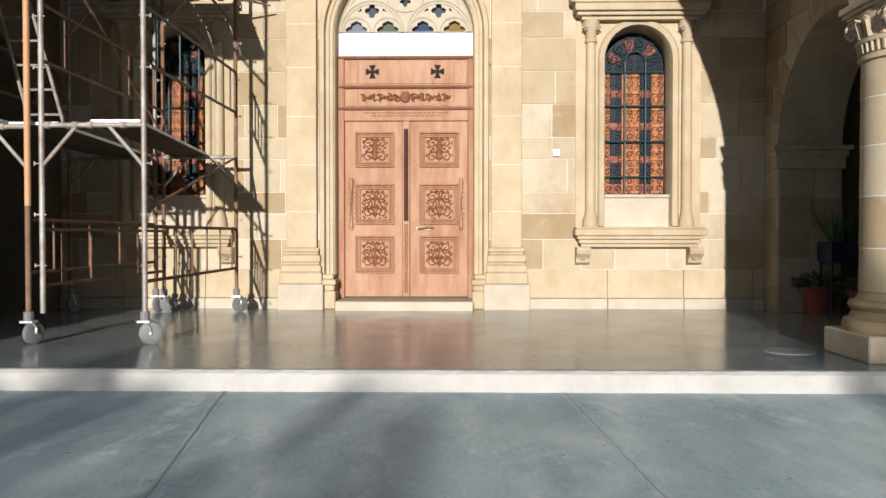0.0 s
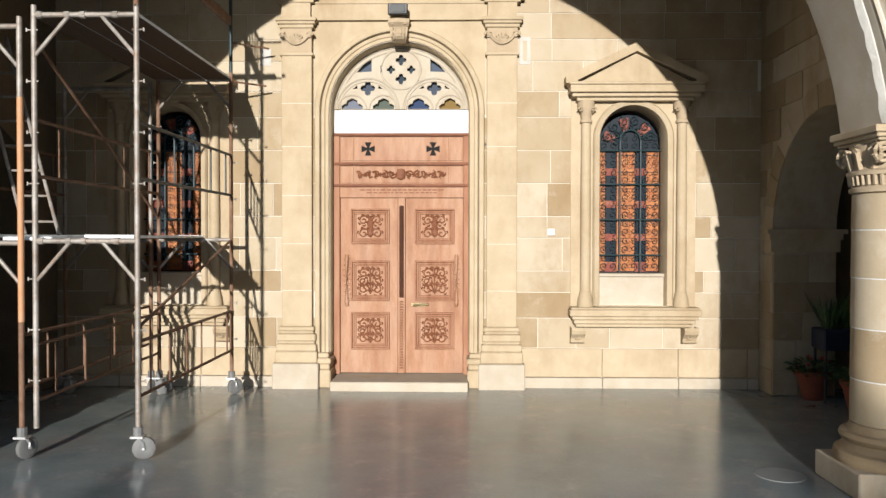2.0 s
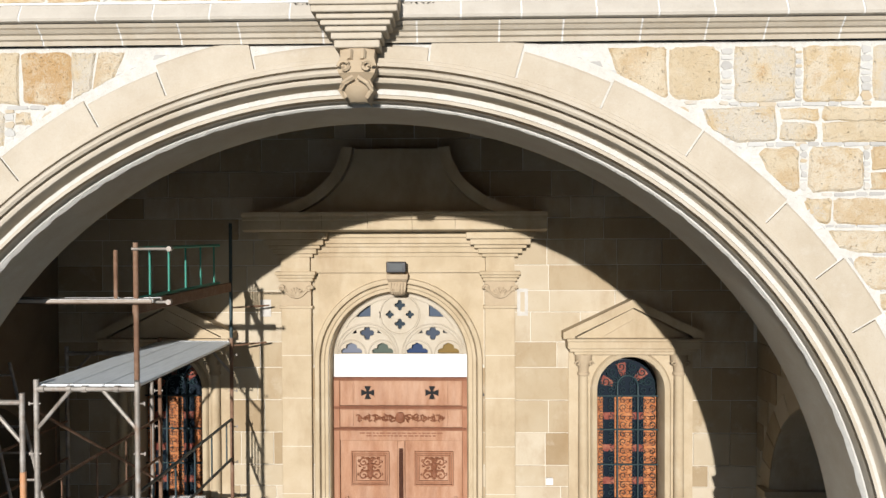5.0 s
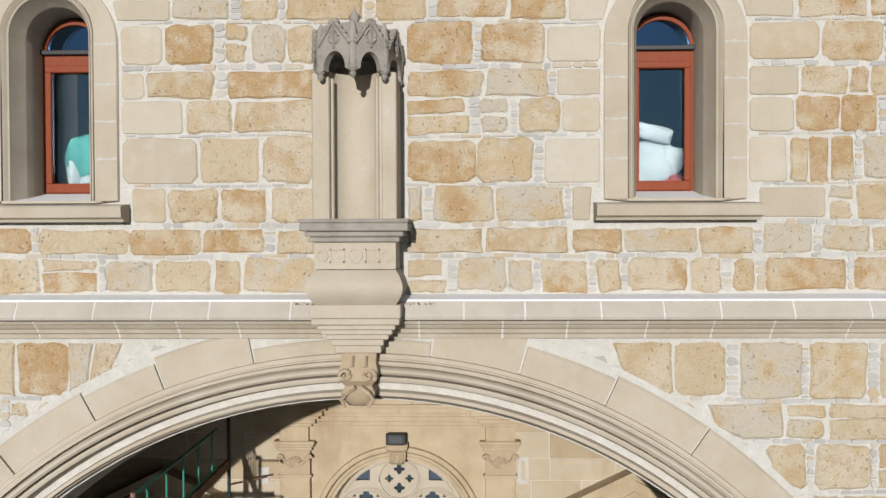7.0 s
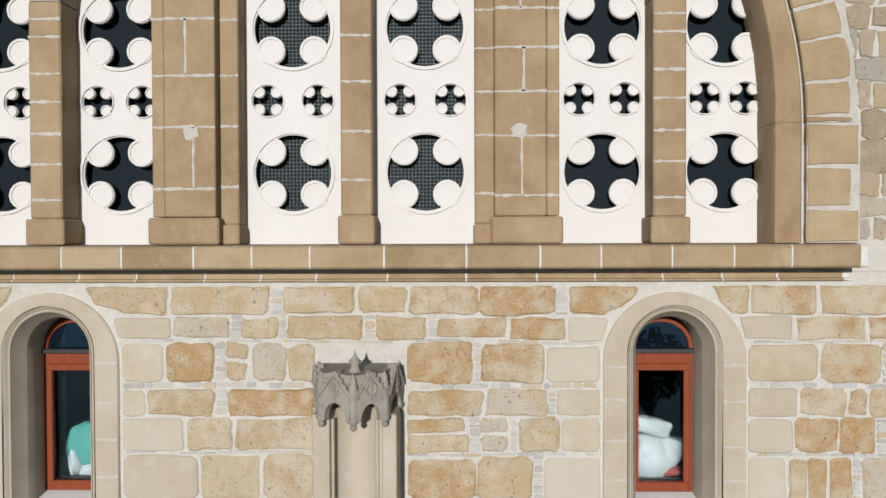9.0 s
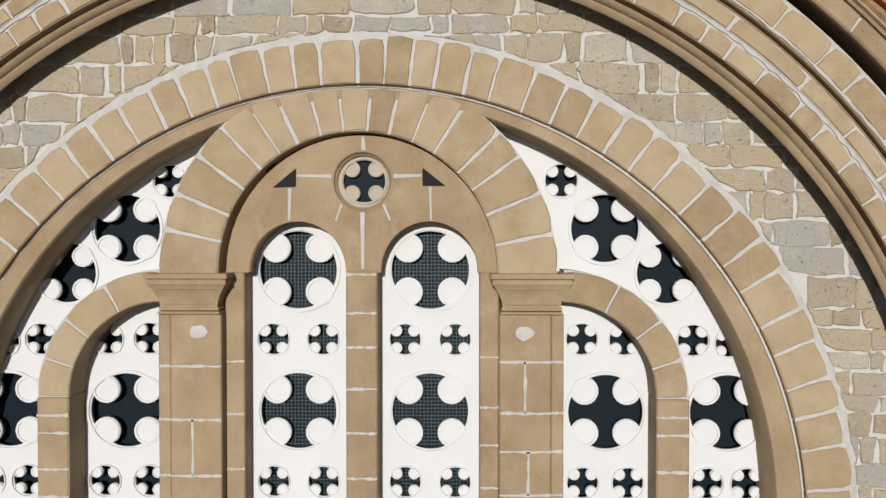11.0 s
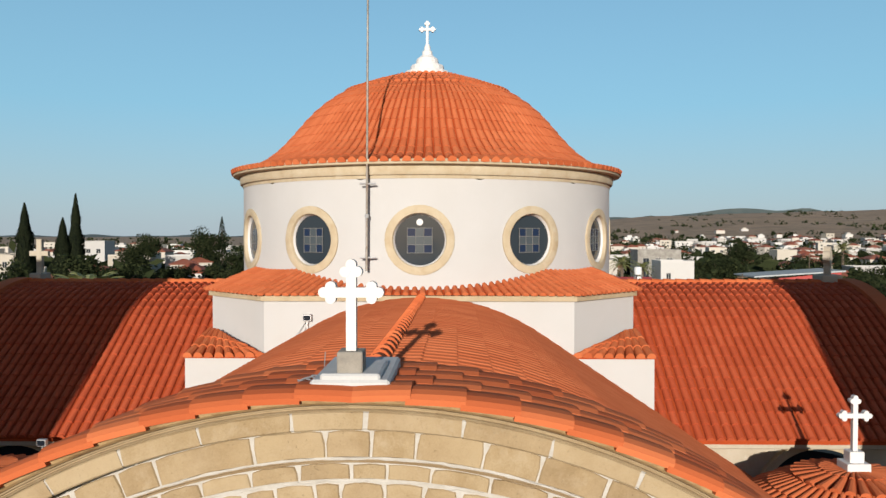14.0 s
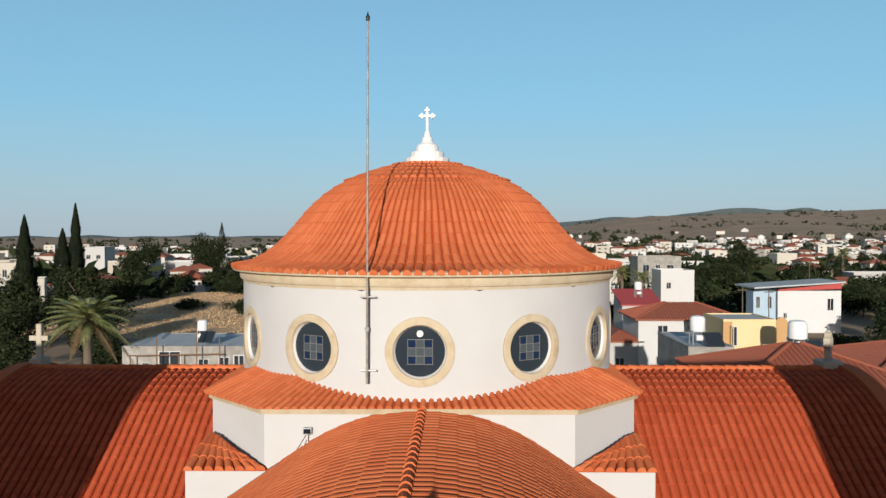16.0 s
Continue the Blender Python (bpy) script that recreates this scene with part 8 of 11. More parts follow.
def small_window(c, k):
    t = thing("front_window", (c, FACE, 8.02), "small arched window with a red-brown frame, cloths inside", "window", "front windows", kind="structure")
    r_ = random.Random(50 + k)
    # a flat band, proud of the wall, round a roll and a fillet; the reveal is deep
    prof = [(0.264, 6.55), (0.264, 6.182), (0.268, 6.172), (0.314, 6.055), (0.319, 6.032), (0.329, 6.026), (0.332, 6.042), (0.342, 6.034), (0.352, 6.012), (0.361, 6.006), (0.362, 6.05), (0.371, 6.05), (0.3715, 6.3)]
    bm = arc_sweep(bmesh.new(), c, 9.495, prof, 0, 180, 32)
    for s in (-1, 1):
        extrude(bm, [(c + s * q, y) for q, y in prof], "z", 8.19, 9.494)
    sur = part("surround", bm, M_PALE, t, smooth=True)
    rim = arched(c - 0.372, c + 0.372, 8.17, 9.495, 32)
    part("flat_band", plate([arched(c - 0.55, c + 0.55, 8.19, 9.43, 32, rise=0.535), rim], 6.0, 6.3), M_PALE, sur, "smooth pale stone band")
    for s in (-1, 1):
        for z in (8.50, 8.79, 9.13, 9.40):
            x0, x1 = sorted((c + s * 0.373, c + s * 0.549))
            joint_lines(sur, x0, x1, 5.9985, [z + r_.uniform(-0.03, 0.03)], r_)
    part("sill", extrude(bmesh.new(), [(6.3, 8.02), (5.93, 8.02), (5.92, 8.04), (5.88, 8.055), (5.87, 8.13), (5.885, 8.145), (6.3, 8.19)], "x", c - 0.63, c + 0.63), M_PALE, t, "pale grey stone sill")
    part("inner_sill", extrude(bmesh.new(), [(6.03, 8.185), (6.50, 8.185), (6.50, 8.275), (6.44, 8.27), (6.06, 8.195)], "x", c - 0.314, c + 0.314), M_LIME, t, "whitewashed inner sill")
    outer_ = arched(c - 0.268, c + 0.268, 8.245, 9.46, 16)
    low = [(c - 0.205, 8.345), (c + 0.205, 8.345), (c + 0.205, 9.29), (c - 0.205, 9.29)]
    top_ = arched(c - 0.238, c + 0.238, 9.47, 9.475, 16, rise=0.215)
    f_ = part("frame", plate([outer_, low, top_], 6.43, 6.50), M_FRAMEWOOD, t, "red-brown window frame")
    for a0, a1, b0, b1 in ((-0.238, 0.238, 9.285, 9.342), (-0.238, 0.238, 8.275, 8.355), (-0.238, -0.186, 8.355, 9.285), (0.186, 0.238, 8.355, 9.285)):
        part("sash_bar", boxed(c + a0, c + a1, 6.408, 6.436, b0, b1, bevel=0.006), M_FRAMEWOOD, f_)
    part("transom", boxed(c - 0.266, c + 0.266, 6.39, 6.51, 9.43, 9.47, bevel=0.006), M_BLACK, f_, "dark weathered transom")
    g_ = part("pane", plate([low], 6.460, 6.466), M_CLEAR, f_, "clear glass pane")
    g_.visible_shadow = False
    part("fan_pane", plate([top_], 6.460, 6.466), M_FAN, f_, "dark arched glass pane")
    return t


def heap(c, size, seed, lobes, tilt=0.0):
    """Cloth bundled in a soft heap: a squarish pillow with folds running down it."""
    bm = bmesh.new()
    mm = Matrix.Translation(c) @ Matrix.Rotation(tilt, 4, "Y") @ Matrix.Diagonal((*size, 1))
    for v in bmesh.ops.create_icosphere(bm, subdivisions=4, radius=1.0)["verts"]:
        d = v.co.copy()
        k = 1.0 / max(abs(d.x), abs(d.z), 0.55 + 0.45 * abs(d.y))
        d = d.lerp(d * k, 0.62)
        fold = 0.07 * math.sin(lobes * (d.x + 0.5 * d.z) + 2.0 * noise.noise(d * 1.7 + Vector((seed, 0, 0))))
        d *= 1 + 0.10 * noise.noise(d * 1.4 + Vector((0, seed, 0))) + fold
        v.co = mm @ d
    return bm


M_MAROON = material("maroon_cloth", [(0.09, 0.012, 0.014), (0.15, 0.025, 0.025)], 0.9, 5, 40, 0.4)
for k, c in enumerate(WINS):
    small_window(c, k)
    solid("window_shelf", boxed(c - 0.5, c + 0.5, 6.56, 6.95, 8.10, 8.34), M_BLACK, "dark shelf behind the window", "shelf", "structure")
    for j, (dx, dz, sx, sz, ti, lobes, m_, lab) in enumerate((
            (-0.07, 0.17, 0.22, 0.19, 0.0, 3.0, M_PILLOW, "white sheet bundled behind the window"), (0.09, 0.22, 0.17, 0.14, 0.35, 7.0, M_PILLOW, "folded white quilt behind the window"),
            (-0.06, 0.44, 0.19, 0.075, 0.22, 2.0, M_PILLOW, "white pillow on top of the heap"), (0.14, 0.045, 0.12, 0.05, 0.0, 4.0, M_MAROON, "maroon cloth under the quilt")) if k == 0 else (
            (-0.10, 0.13, 0.06, 0.14, -0.1, 3.0, M_PILLOW, "white cloth draped behind the window"), (0.06, 0.06, 0.20, 0.07, 0.0, 6.0, M_PILLOW, "white folded cloth on the shelf"), (0.03, 0.26, 0.20, 0.19, 0.2, 5.0, M_TEALCLOTH, "teal cloth bundled behind the window"), (0.16, 0.34, 0.13, 0.16, -0.3, 4.0, M_TEALCLOTH, "teal cloth bundled behind the window"))):
        solid("cloth_bundle", heap(Vector((c + dx, 6.66 + 0.02 * (j % 2) - 0.03 * (j == 2 and k == 0), 8.335 + dz)), (sx, 0.09, sz), j + 3 * k, lobes, ti), m_, lab, "cloth", group="stacked cloths", smooth=True)


# ---- crosses, finial and pole ----
def budded_cross(bm, c, w, h, arm_z, t, bar, along="x"):
    """A flat cross with trefoil ends: c at its foot, width w, height h."""
    def ring(cx, cz, r_):
        return (cx, cz, r_)
    discs = []
    for ex, ez, dx, dz in ((-w / 2, arm_z, -1, 0), (w / 2, arm_z, 1, 0), (0, h, 0, 1)):
        r_ = bar * 0.54
        tipx, tipz = ex - dx * r_, ez - dz * r_
        discs.append(ring(tipx, tipz, r_))
        bx, bz = ex - dx * r_ * 2.3, ez - dz * r_ * 2.3
        discs.append(ring(bx + dz * r_ * 1.1, bz + dx * r_ * 1.1, r_))
        discs.append(ring(bx - dz * r_ * 1.1, bz - dx * r_ * 1.1, r_))
    v0 = len(bm.verts)
    box(bm, -bar / 2, bar / 2, -t / 2, t / 2, 0, h - bar * 0.5)
    box(bm, -w / 2 + bar * 0.5, w / 2 - bar * 0.5, -t / 2 + 0.0015, t / 2 - 0.0015, arm_z - bar / 2, arm_z + bar / 2)
    for k, (x, z, r_) in enumerate(discs):
        tube(bm, (x, -t / 2 - 0.001 - 0.0007 * k, z), (x, t / 2 + 0.001 + 0.0007 * k, z), r_, 16)
    bm.verts.ensure_lookup_table()
    turn = Matrix.Rotation(radians(90), 4, "Z") if along == "y" else (Matrix.Rotation(radians(along), 4, "Z") if not isinstance(along, str) else Matrix.Identity(4))
    mm = Matrix.Translation(c) @ turn
    for v in bm.verts[v0:]:
        v.co = mm @ v.co
    return bm


fc = thing("gable_cross", (-0.69, 5.6, 16.55), "white budded cross on a grey block above the gable", "cross", "roof crosses")
part("cross", budded_cross(bmesh.new(), (-0.69, 5.60, 16.88), 0.475, 0.67, 0.43, 0.075, 0.072), M_WHITE, fc)
part("block", boxed(-0.785, -0.60, 5.50, 5.72, 16.68, 16.89, bevel=0.008), M_GREY, fc, "grey stone block")
bm = boxed(-0.90, -0.47, 5.46, 6.10, 16.66, 16.74, bevel=0.015)
box(bm, -0.97, -0.40, 5.44, 6.5, 16.60, 16.70, bevel=0.02)
part("saddle", bm, material("cement_saddle", [(0.36, 0.36, 0.35), (0.47, 0.47, 0.46)], 0.9, 5, 50, 0.4), fc, "light grey cement saddle")
wr = bmesh.new()
r = random.Random(4)
for k in range(4):
    wire(wr, [(-0.80 - 0.05 * j, 5.66 + 0.02 * k, 16.70 + 0.03 * math.sin(j * 1.3 + k) - 0.012 * j) for j in range(7)], 0.006, 4)
part("loose_cable", wr, M_GALV, fc)
part("antenna_rod", tube(bmesh.new(), (-1.05, 6.4, 16.2), (-1.02, 6.4, 16.75), 0.004, 4), M_GALV, fc)

fin = thing("dome_cross", (CX, CY - 0.2, 22.2), "white stepped finial with a budded cross on the dome", "cross", "roof crosses")
part("steps", lathe(bmesh.new(), [(0.0, 22.16), (0.64, 22.16), (0.64, 22.37), (0.62, 22.40), (0.49, 22.41), (0.48, 22.55), (0.46, 22.58), (0.33, 22.59), (0.32, 22.72), (0.29, 22.78), (0.20, 22.84), (0.15, 22.90), (0.145, 22.99), (0.10, 23.02), (0.085, 23.12), (0.05, 23.2), (0.0, 23.2)], (CX, CY), 16), M_WHITE, fin, smooth=False)
part("cross", budded_cross(bmesh.new(), (CX, CY, 23.10), 0.48, 0.77, 0.52, 0.09, 0.07), M_WHITE, fin)

rod = thing("flagpole", (-1.89, 16.98, 16.9), "tall thin steel pole bracketed to the drum", "pole")
part("pole", tube(bmesh.new(), (-1.905, 16.94, 16.93), (-1.855, 16.94, 24.9), 0.028, 10, 0.022), M_STEEL, rod, smooth=True)
part("tip", lathe(bmesh.new(), [(0.0, 24.86), (0.045, 24.90), (0.045, 24.98), (0.02, 25.03), (0.0, 25.12)], (-1.855, 16.94), 10), M_BLACK, rod, "dark cap", smooth=True)
for z in (17.22, 18.85):
    part("bracket", tube(tube(bmesh.new(), (-2.05, 16.95, z), (-1.70, 16.95, z), 0.022, 8), (-1.90, 16.93, z), (-1.90, 17.2, z), 0.02, 6), M_GALV, rod)
part("coupling", tube(bmesh.new(), (-1.9, 16.94, 18.1), (-1.9, 16.94, 18.18), 0.048, 8), M_GALV, rod)

tc = thing("transept_cross", (10.8, 22.4, 16.3), "grey stone cross on the transept gable", "cross", "roof crosses")
part("cross", budded_cross(bmesh.new(), (10.8, 22.4, 16.55), 0.55, 0.85, 0.5, 0.17, 0.2, 55.0), M_PALE, tc)
part("block", boxed(10.5, 11.1, 22.1, 22.7, 16.2, 16.58, bevel=0.03), M_PALE, tc)
tc = thing("transept_cross", (-12.27, 22.6, 16.3), "pale stone cross on the transept gable", "cross", "roof crosses")
bm = boxed(-12.35, -12.19, 22.52, 22.68, 16.5, 17.6, bevel=0.015)
box(bm, -12.56, -12.0, 22.53, 22.67, 17.1, 17.25, bevel=0.01)
part("cross", bm, M_PALE, tc)
part("block", boxed(-12.45, -12.1, 22.3, 22.9, 16.2, 16.6, bevel=0.03), M_PALE, tc)


def turret(x, cross):
    t = thing("corner_turret", (x, 13.95, 11.0), "small round turret with a terracotta tiled cap", "turret", "corner turrets", kind="structure")
    prof = [(2.25, 12.45), (2.0, 12.66), (1.7, 12.88), (1.35, 13.1), (0.95, 13.3), (0.5, 13.45), (0.0, 13.5)]
    part("wall", lathe(bmesh.new(), [(2.0, 6.5), (2.0, 12.3), (2.12, 12.35), (2.12, 12.46), (0, 12.46)], (x, 13.95), 40), M_PALE, t)
    part("cap_bed", lathe(bmesh.new(), prof, (x, 13.95), 40), M_DARKTILE, t, smooth=True)
    bm = bmesh.new()
    for (r1, z1), (r0, z0) in zip(prof, prof[1:]):
        n = 54 if r1 > 1.2 else 27
        for k in range(n):
            a = 2 * math.pi * k / n
            o, side = Vector((math.cos(a), math.sin(a), 0)), Vector((-math.sin(a), math.cos(a), 0))
            p, q = Vector((x, 13.95, z0)) + o * r0, Vector((x, 13.95, z1)) + o * (r1 + 0.05)
            up = Vector((o.x * 0.5, o.y * 0.5, 0.86))
            half_pipe(bm, p, q, side, up, up, max(0.02, math.pi * r0 / n * 0.75), math.pi * r1 / n * 0.82, 5, 0.012)
    tagged(part("cap_tiles", bm, M_TILE, t), kind="stuff")
    if cross:
        k_ = thing("turret_cross", (x, 13.95, 13.5), "white budded cross on a white block on the turret", "cross", "roof crosses")
        part("cross", budded_cross(bmesh.new(), (x, 13.95, 13.82), 0.60, 1.02, 0.65, 0.09, 0.085), M_WHITE, k_)
        part("block", boxed(x - 0.21, x + 0.21, 13.75, 14.15, 13.42, 13.64, bevel=0.01), M_WHITE, k_)
        part("neck", boxed(x - 0.13, x + 0.13, 13.83, 14.07, 13.63, 13.84, bevel=0.01), M_WHITE, k_)


turret(7.25, True)
turret(-8.65, False)

# tiles laid along the gable's coping
r = random.Random(17)
tile_w = 4.0
for row, (y0, y1) in enumerate(((5.33, 5.72), (5.70, 6.08), (6.06, 6.44), (6.42, 6.85))):
    a = 90.0 + (row % 2) * 1.3
    for s in (-1, 1):
        a = 90.0 + s * ((row % 2) * 1.5)
        while -14 < a < 194:
            w = tile_w * r.uniform(0.96, 1.04)
            a0, a1 = a, a + s * w
            bm = bmesh.new()
            rings = []
            dr = 0.006 * r.random()
            for k in range(5):
                f = k / 4
                aa = radians(a0 + (a1 + s * 0.35 - a0) * f)
                base_r = 5.306 + 0.026 * f + dr - 0.012 * row
                rings.append([bm.verts.new((LX + q * math.cos(aa), y, LZ + q * math.sin(aa))) for q, y in ((base_r - 0.012, y0), (base_r + 0.03, y0 - 0.004), (base_r + 0.062, y0 + 0.03), (base_r + 0.082, y0 + 0.10), (base_r + 0.085, (y0 + y1) / 2), (base_r + 0.06, y1), (base_r - 0.01, y1))])
            for u, v in zip(rings, rings[1:]):
                for j in range(7):
                    bm.faces.new((u[j], u[(j + 1) % 7], v[(j + 1) % 7], v[j]))
            bm.faces.new(rings[0]), bm.faces.new(rings[-1][::-1])
            bmesh.ops.recalc_face_normals(bm, faces=bm.faces[:])
            part("coping_tile", bm, M_TILE_OB, gab)
            a = a1

# floodlights and wiring on the roof
for x, y, z in ((-3.22, 16.92, 15.82), (-8.6, 15.9, 13.3), (-7.6, 15.9, 13.3)):
    f_ = thing("roof_floodlight", (x, y, z), "small grey floodlight on a bracket", "floodlight", "roof floodlights")
    bm = boxed(x - 0.10, x + 0.10, y - 0.05, y + 0.05, z, z + 0.15, bevel=0.012)
    part("housing", bm, M_GALV, f_)
    part("lens", boxed(x - 0.08, x + 0.08, y - 0.06, y - 0.05, z + 0.02, z + 0.13), M_WINGLASS, f_)
    part("stem", tube(bmesh.new(), (x, y, z - 0.35), (x, y, z), 0.014, 6), M_GALV, f_)
cb = thing("roof_cable", (-3.4, 16.85, 15.4), "thin black cable along the nave roof edge", "cable")
part("run", wire(bmesh.new(), [(-3.80 - 0.30 * k, 16.88 - 0.004 * k, NAVE_TOP + 0.10 - vault_drop(-3.10 - 0.30 * k)) for k in range(8)], 0.011, 5), M_RUBBER, cb)
for dx in (0.0, 0.07):
    part("drop", wire(bmesh.new(), [(-3.26 + dx, 16.95, 15.80), (-3.42 + dx, 16.93, 15.55 - dx), (-3.62 + dx, 16.93, 15.22), (-3.80, 16.88, NAVE_TOP + 0.10 - vault_drop(-3.10))], 0.006, 5), M_GALV, cb)

# leaves and droppings caught on the string course beside the niche
M_DROSS = material("dry_dross", [(0.02, 0.018, 0.015), (0.06, 0.05, 0.04)], 0.95, 30, 90, 0.3)
r = random.Random(12)
for cx, n, spread in ((-0.18, 46, 0.07), (-1.07, 22, 0.05), (-0.45, 14, 0.05), (-3.5, 6, 0.03)):
    bm = bmesh.new()
    for _ in range(n):
        x, y, s = cx + r.gauss(0, spread), 5.86 + abs(r.gauss(0, 0.05)), r.uniform(0.006, 0.016)
        z = 7.375 + (y - 5.86) * 0.10 + 0.008
        a = r.uniform(0, 6.28)
        p = Vector((x, y, z))
        u = Vector((math.cos(a), math.sin(a), r.uniform(0, 0.8))) * s
        v = Vector((-math.sin(a), math.cos(a), r.uniform(0, 0.6))) * s * 0.7
        bm.faces.new([bm.verts.new(q) for q in (p - u, p - v, p + u, p + v)])
    tagged(part("dry_leaves", bm, M_DROSS, bpy.data.objects["string_course"], "dark dry leaves and droppings"), kind="stuff")


# ---- the town behind ----
M_HWHITE = material("house_white", [(0.31, 0.298, 0.28), (0.40, 0.392, 0.377), (0.48, 0.47, 0.452)], 0.9, 0.3, 8, 0.0, island="object", spread=0.3, stain=0.35, stain_colour=(0.36, 0.33, 0.29), stain_scale=0.3)
M_HBRIGHT = material("fresh_white_wall", [(0.44, 0.435, 0.425), (0.48, 0.475, 0.465)], 0.9, 0.3, 8, 0.0, stain=0.2, stain_colour=(0.36, 0.34, 0.31), stain_scale=0.4)
M_HCREAM = material("house_cream", [(0.33, 0.295, 0.24), (0.43, 0.395, 0.335), (0.38, 0.35, 0.305)], 0.9, 0.3, 8, 0.0, island="object", spread=0.3)
M_HDIRT = material("weathered_plaster", [(0.15, 0.138, 0.12), (0.23, 0.215, 0.19), (0.34, 0.325, 0.295)], 0.9, 0.8, 8, 0.0, stain=0.5, stain_colour=(0.12, 0.10, 0.085), stain_scale=0.5, streak=0.4)
M_HYELLOW = material("house_yellow", [(0.50, 0.385, 0.205), (0.56, 0.435, 0.245)], 0.9, 0.4, 8, 0.0)
M_HORANGE = material("house_ochre", [(0.34, 0.20, 0.085), (0.39, 0.24, 0.11)], 0.9, 0.4, 8, 0.0)
M_HBLUE = material("house_blue", [(0.25, 0.33, 0.40), (0.32, 0.40, 0.47)], 0.9, 0.4, 8, 0.0)
M_HROOF = material("house_tile", [(0.175, 0.047, 0.026), (0.23, 0.064, 0.034), (0.205, 0.076, 0.046)], 0.85, 0.5, 5, 0.2, island="object", spread=0.4)
M_HFLAT = material("flat_roof", [(0.24, 0.26, 0.27), (0.34, 0.36, 0.36), (0.42, 0.42, 0.41)], 0.9, 0.4, 8, 0.0, island="object", spread=0.4)
M_REDROOF = material("red_sheet_roof", [(0.27, 0.035, 0.030), (0.34, 0.05, 0.042)], 0.6, 0.5, 5, 0.0)
M_PANE = glassy("house_pane", (0.02, 0.025, 0.03), 0.1)
M_TANKW = material("white_tank", [(0.52, 0.52, 0.51), (0.60, 0.60, 0.59)], 0.5, 2, 20, 0.0)
M_BARK = material("bark", [(0.07, 0.05, 0.035), (0.13, 0.10, 0.075)], 0.95, 3, 20, 0.5)
M_TREE = material("tree_leaf", [(0.009, 0.014, 0.007), (0.018, 0.024, 0.010), (0.036, 0.042, 0.018)], 0.9, 0.4, 4, 0.0, island="island", spread=0.25, spec=0.03)
M_CYPRESS = material("cypress_leaf", [(0.006, 0.009, 0.006), (0.011, 0.015, 0.008), (0.018, 0.022, 0.011)], 0.9, 0.5, 4, 0.0, island="island", spread=0.25, spec=0.03)
M_PALM = material("palm_leaf", [(0.05, 0.065, 0.02), (0.13, 0.14, 0.05), (0.24, 0.235, 0.10)], 0.6, 0.5, 6, 0.0, island="island", spread=0.3)
M_FIELD = material("stubble_field", [(0.33, 0.20, 0.10), (0.42, 0.27, 0.145), (0.48, 0.325, 0.185)], 0.95, 0.08, 1.2, 0.0, stretch=(1, 3, 1), stain=0.5, stain_colour=(0.26, 0.16, 0.08), stain_scale=0.12)


M_FROND = material("dead_frond", [(0.11, 0.075, 0.04), (0.17, 0.115, 0.062)], 0.95, 0.1, 1.2, 0.0, spec=0.03)
M_STRAW = material("dry_straw", [(0.29, 0.185, 0.092), (0.37, 0.245, 0.13), (0.44, 0.305, 0.168)], 0.95, 0.1, 1.2, 0.0, spec=0.03)


def base_z(x, y):
    return -0.32 + rise(x, y)


def hip(bm, x0, x1, y0, y1, z, h, over=0.5):
    x0, x1, y0, y1 = x0 - over, x1 + over, y0 - over, y1 + over
    d = min(x1 - x0, y1 - y0) / 2
    if x1 - x0 > y1 - y0:
        r0, r1 = (x0 + d, (y0 + y1) / 2), (x1 - d, (y0 + y1) / 2)
    else:
        r0, r1 = ((x0 + x1) / 2, y0 + d), ((x0 + x1) / 2, y1 - d)
    lo = [bm.verts.new((x, y, z)) for x, y in ((x0, y0), (x1, y0), (x1, y1), (x0, y1))]
    un = [bm.verts.new((x, y, z - 0.18)) for x, y in ((x0, y0), (x1, y0), (x1, y1), (x0, y1))]
    a, b = bm.verts.new((*r0, z + h)), bm.verts.new((*r1, z + h))
    if x1 - x0 > y1 - y0:
        fs = ((lo[0], lo[1], b, a), (lo[1], lo[2], b), (lo[2], lo[3], a, b), (lo[3], lo[0], a))
    else:
        fs = ((lo[0], lo[1], a), (lo[1], lo[2], b, a), (lo[2], lo[3], b), (lo[3], lo[0], a, b))
    for f in fs:
        bm.faces.new(f)
    for k in range(4):
        bm.faces.new((lo[k], un[k], un[(k + 1) % 4], lo[(k + 1) % 4]))
    bm.faces.new(un)
    bmesh.ops.recalc_face_normals(bm, faces=bm.faces[:])
    return bm


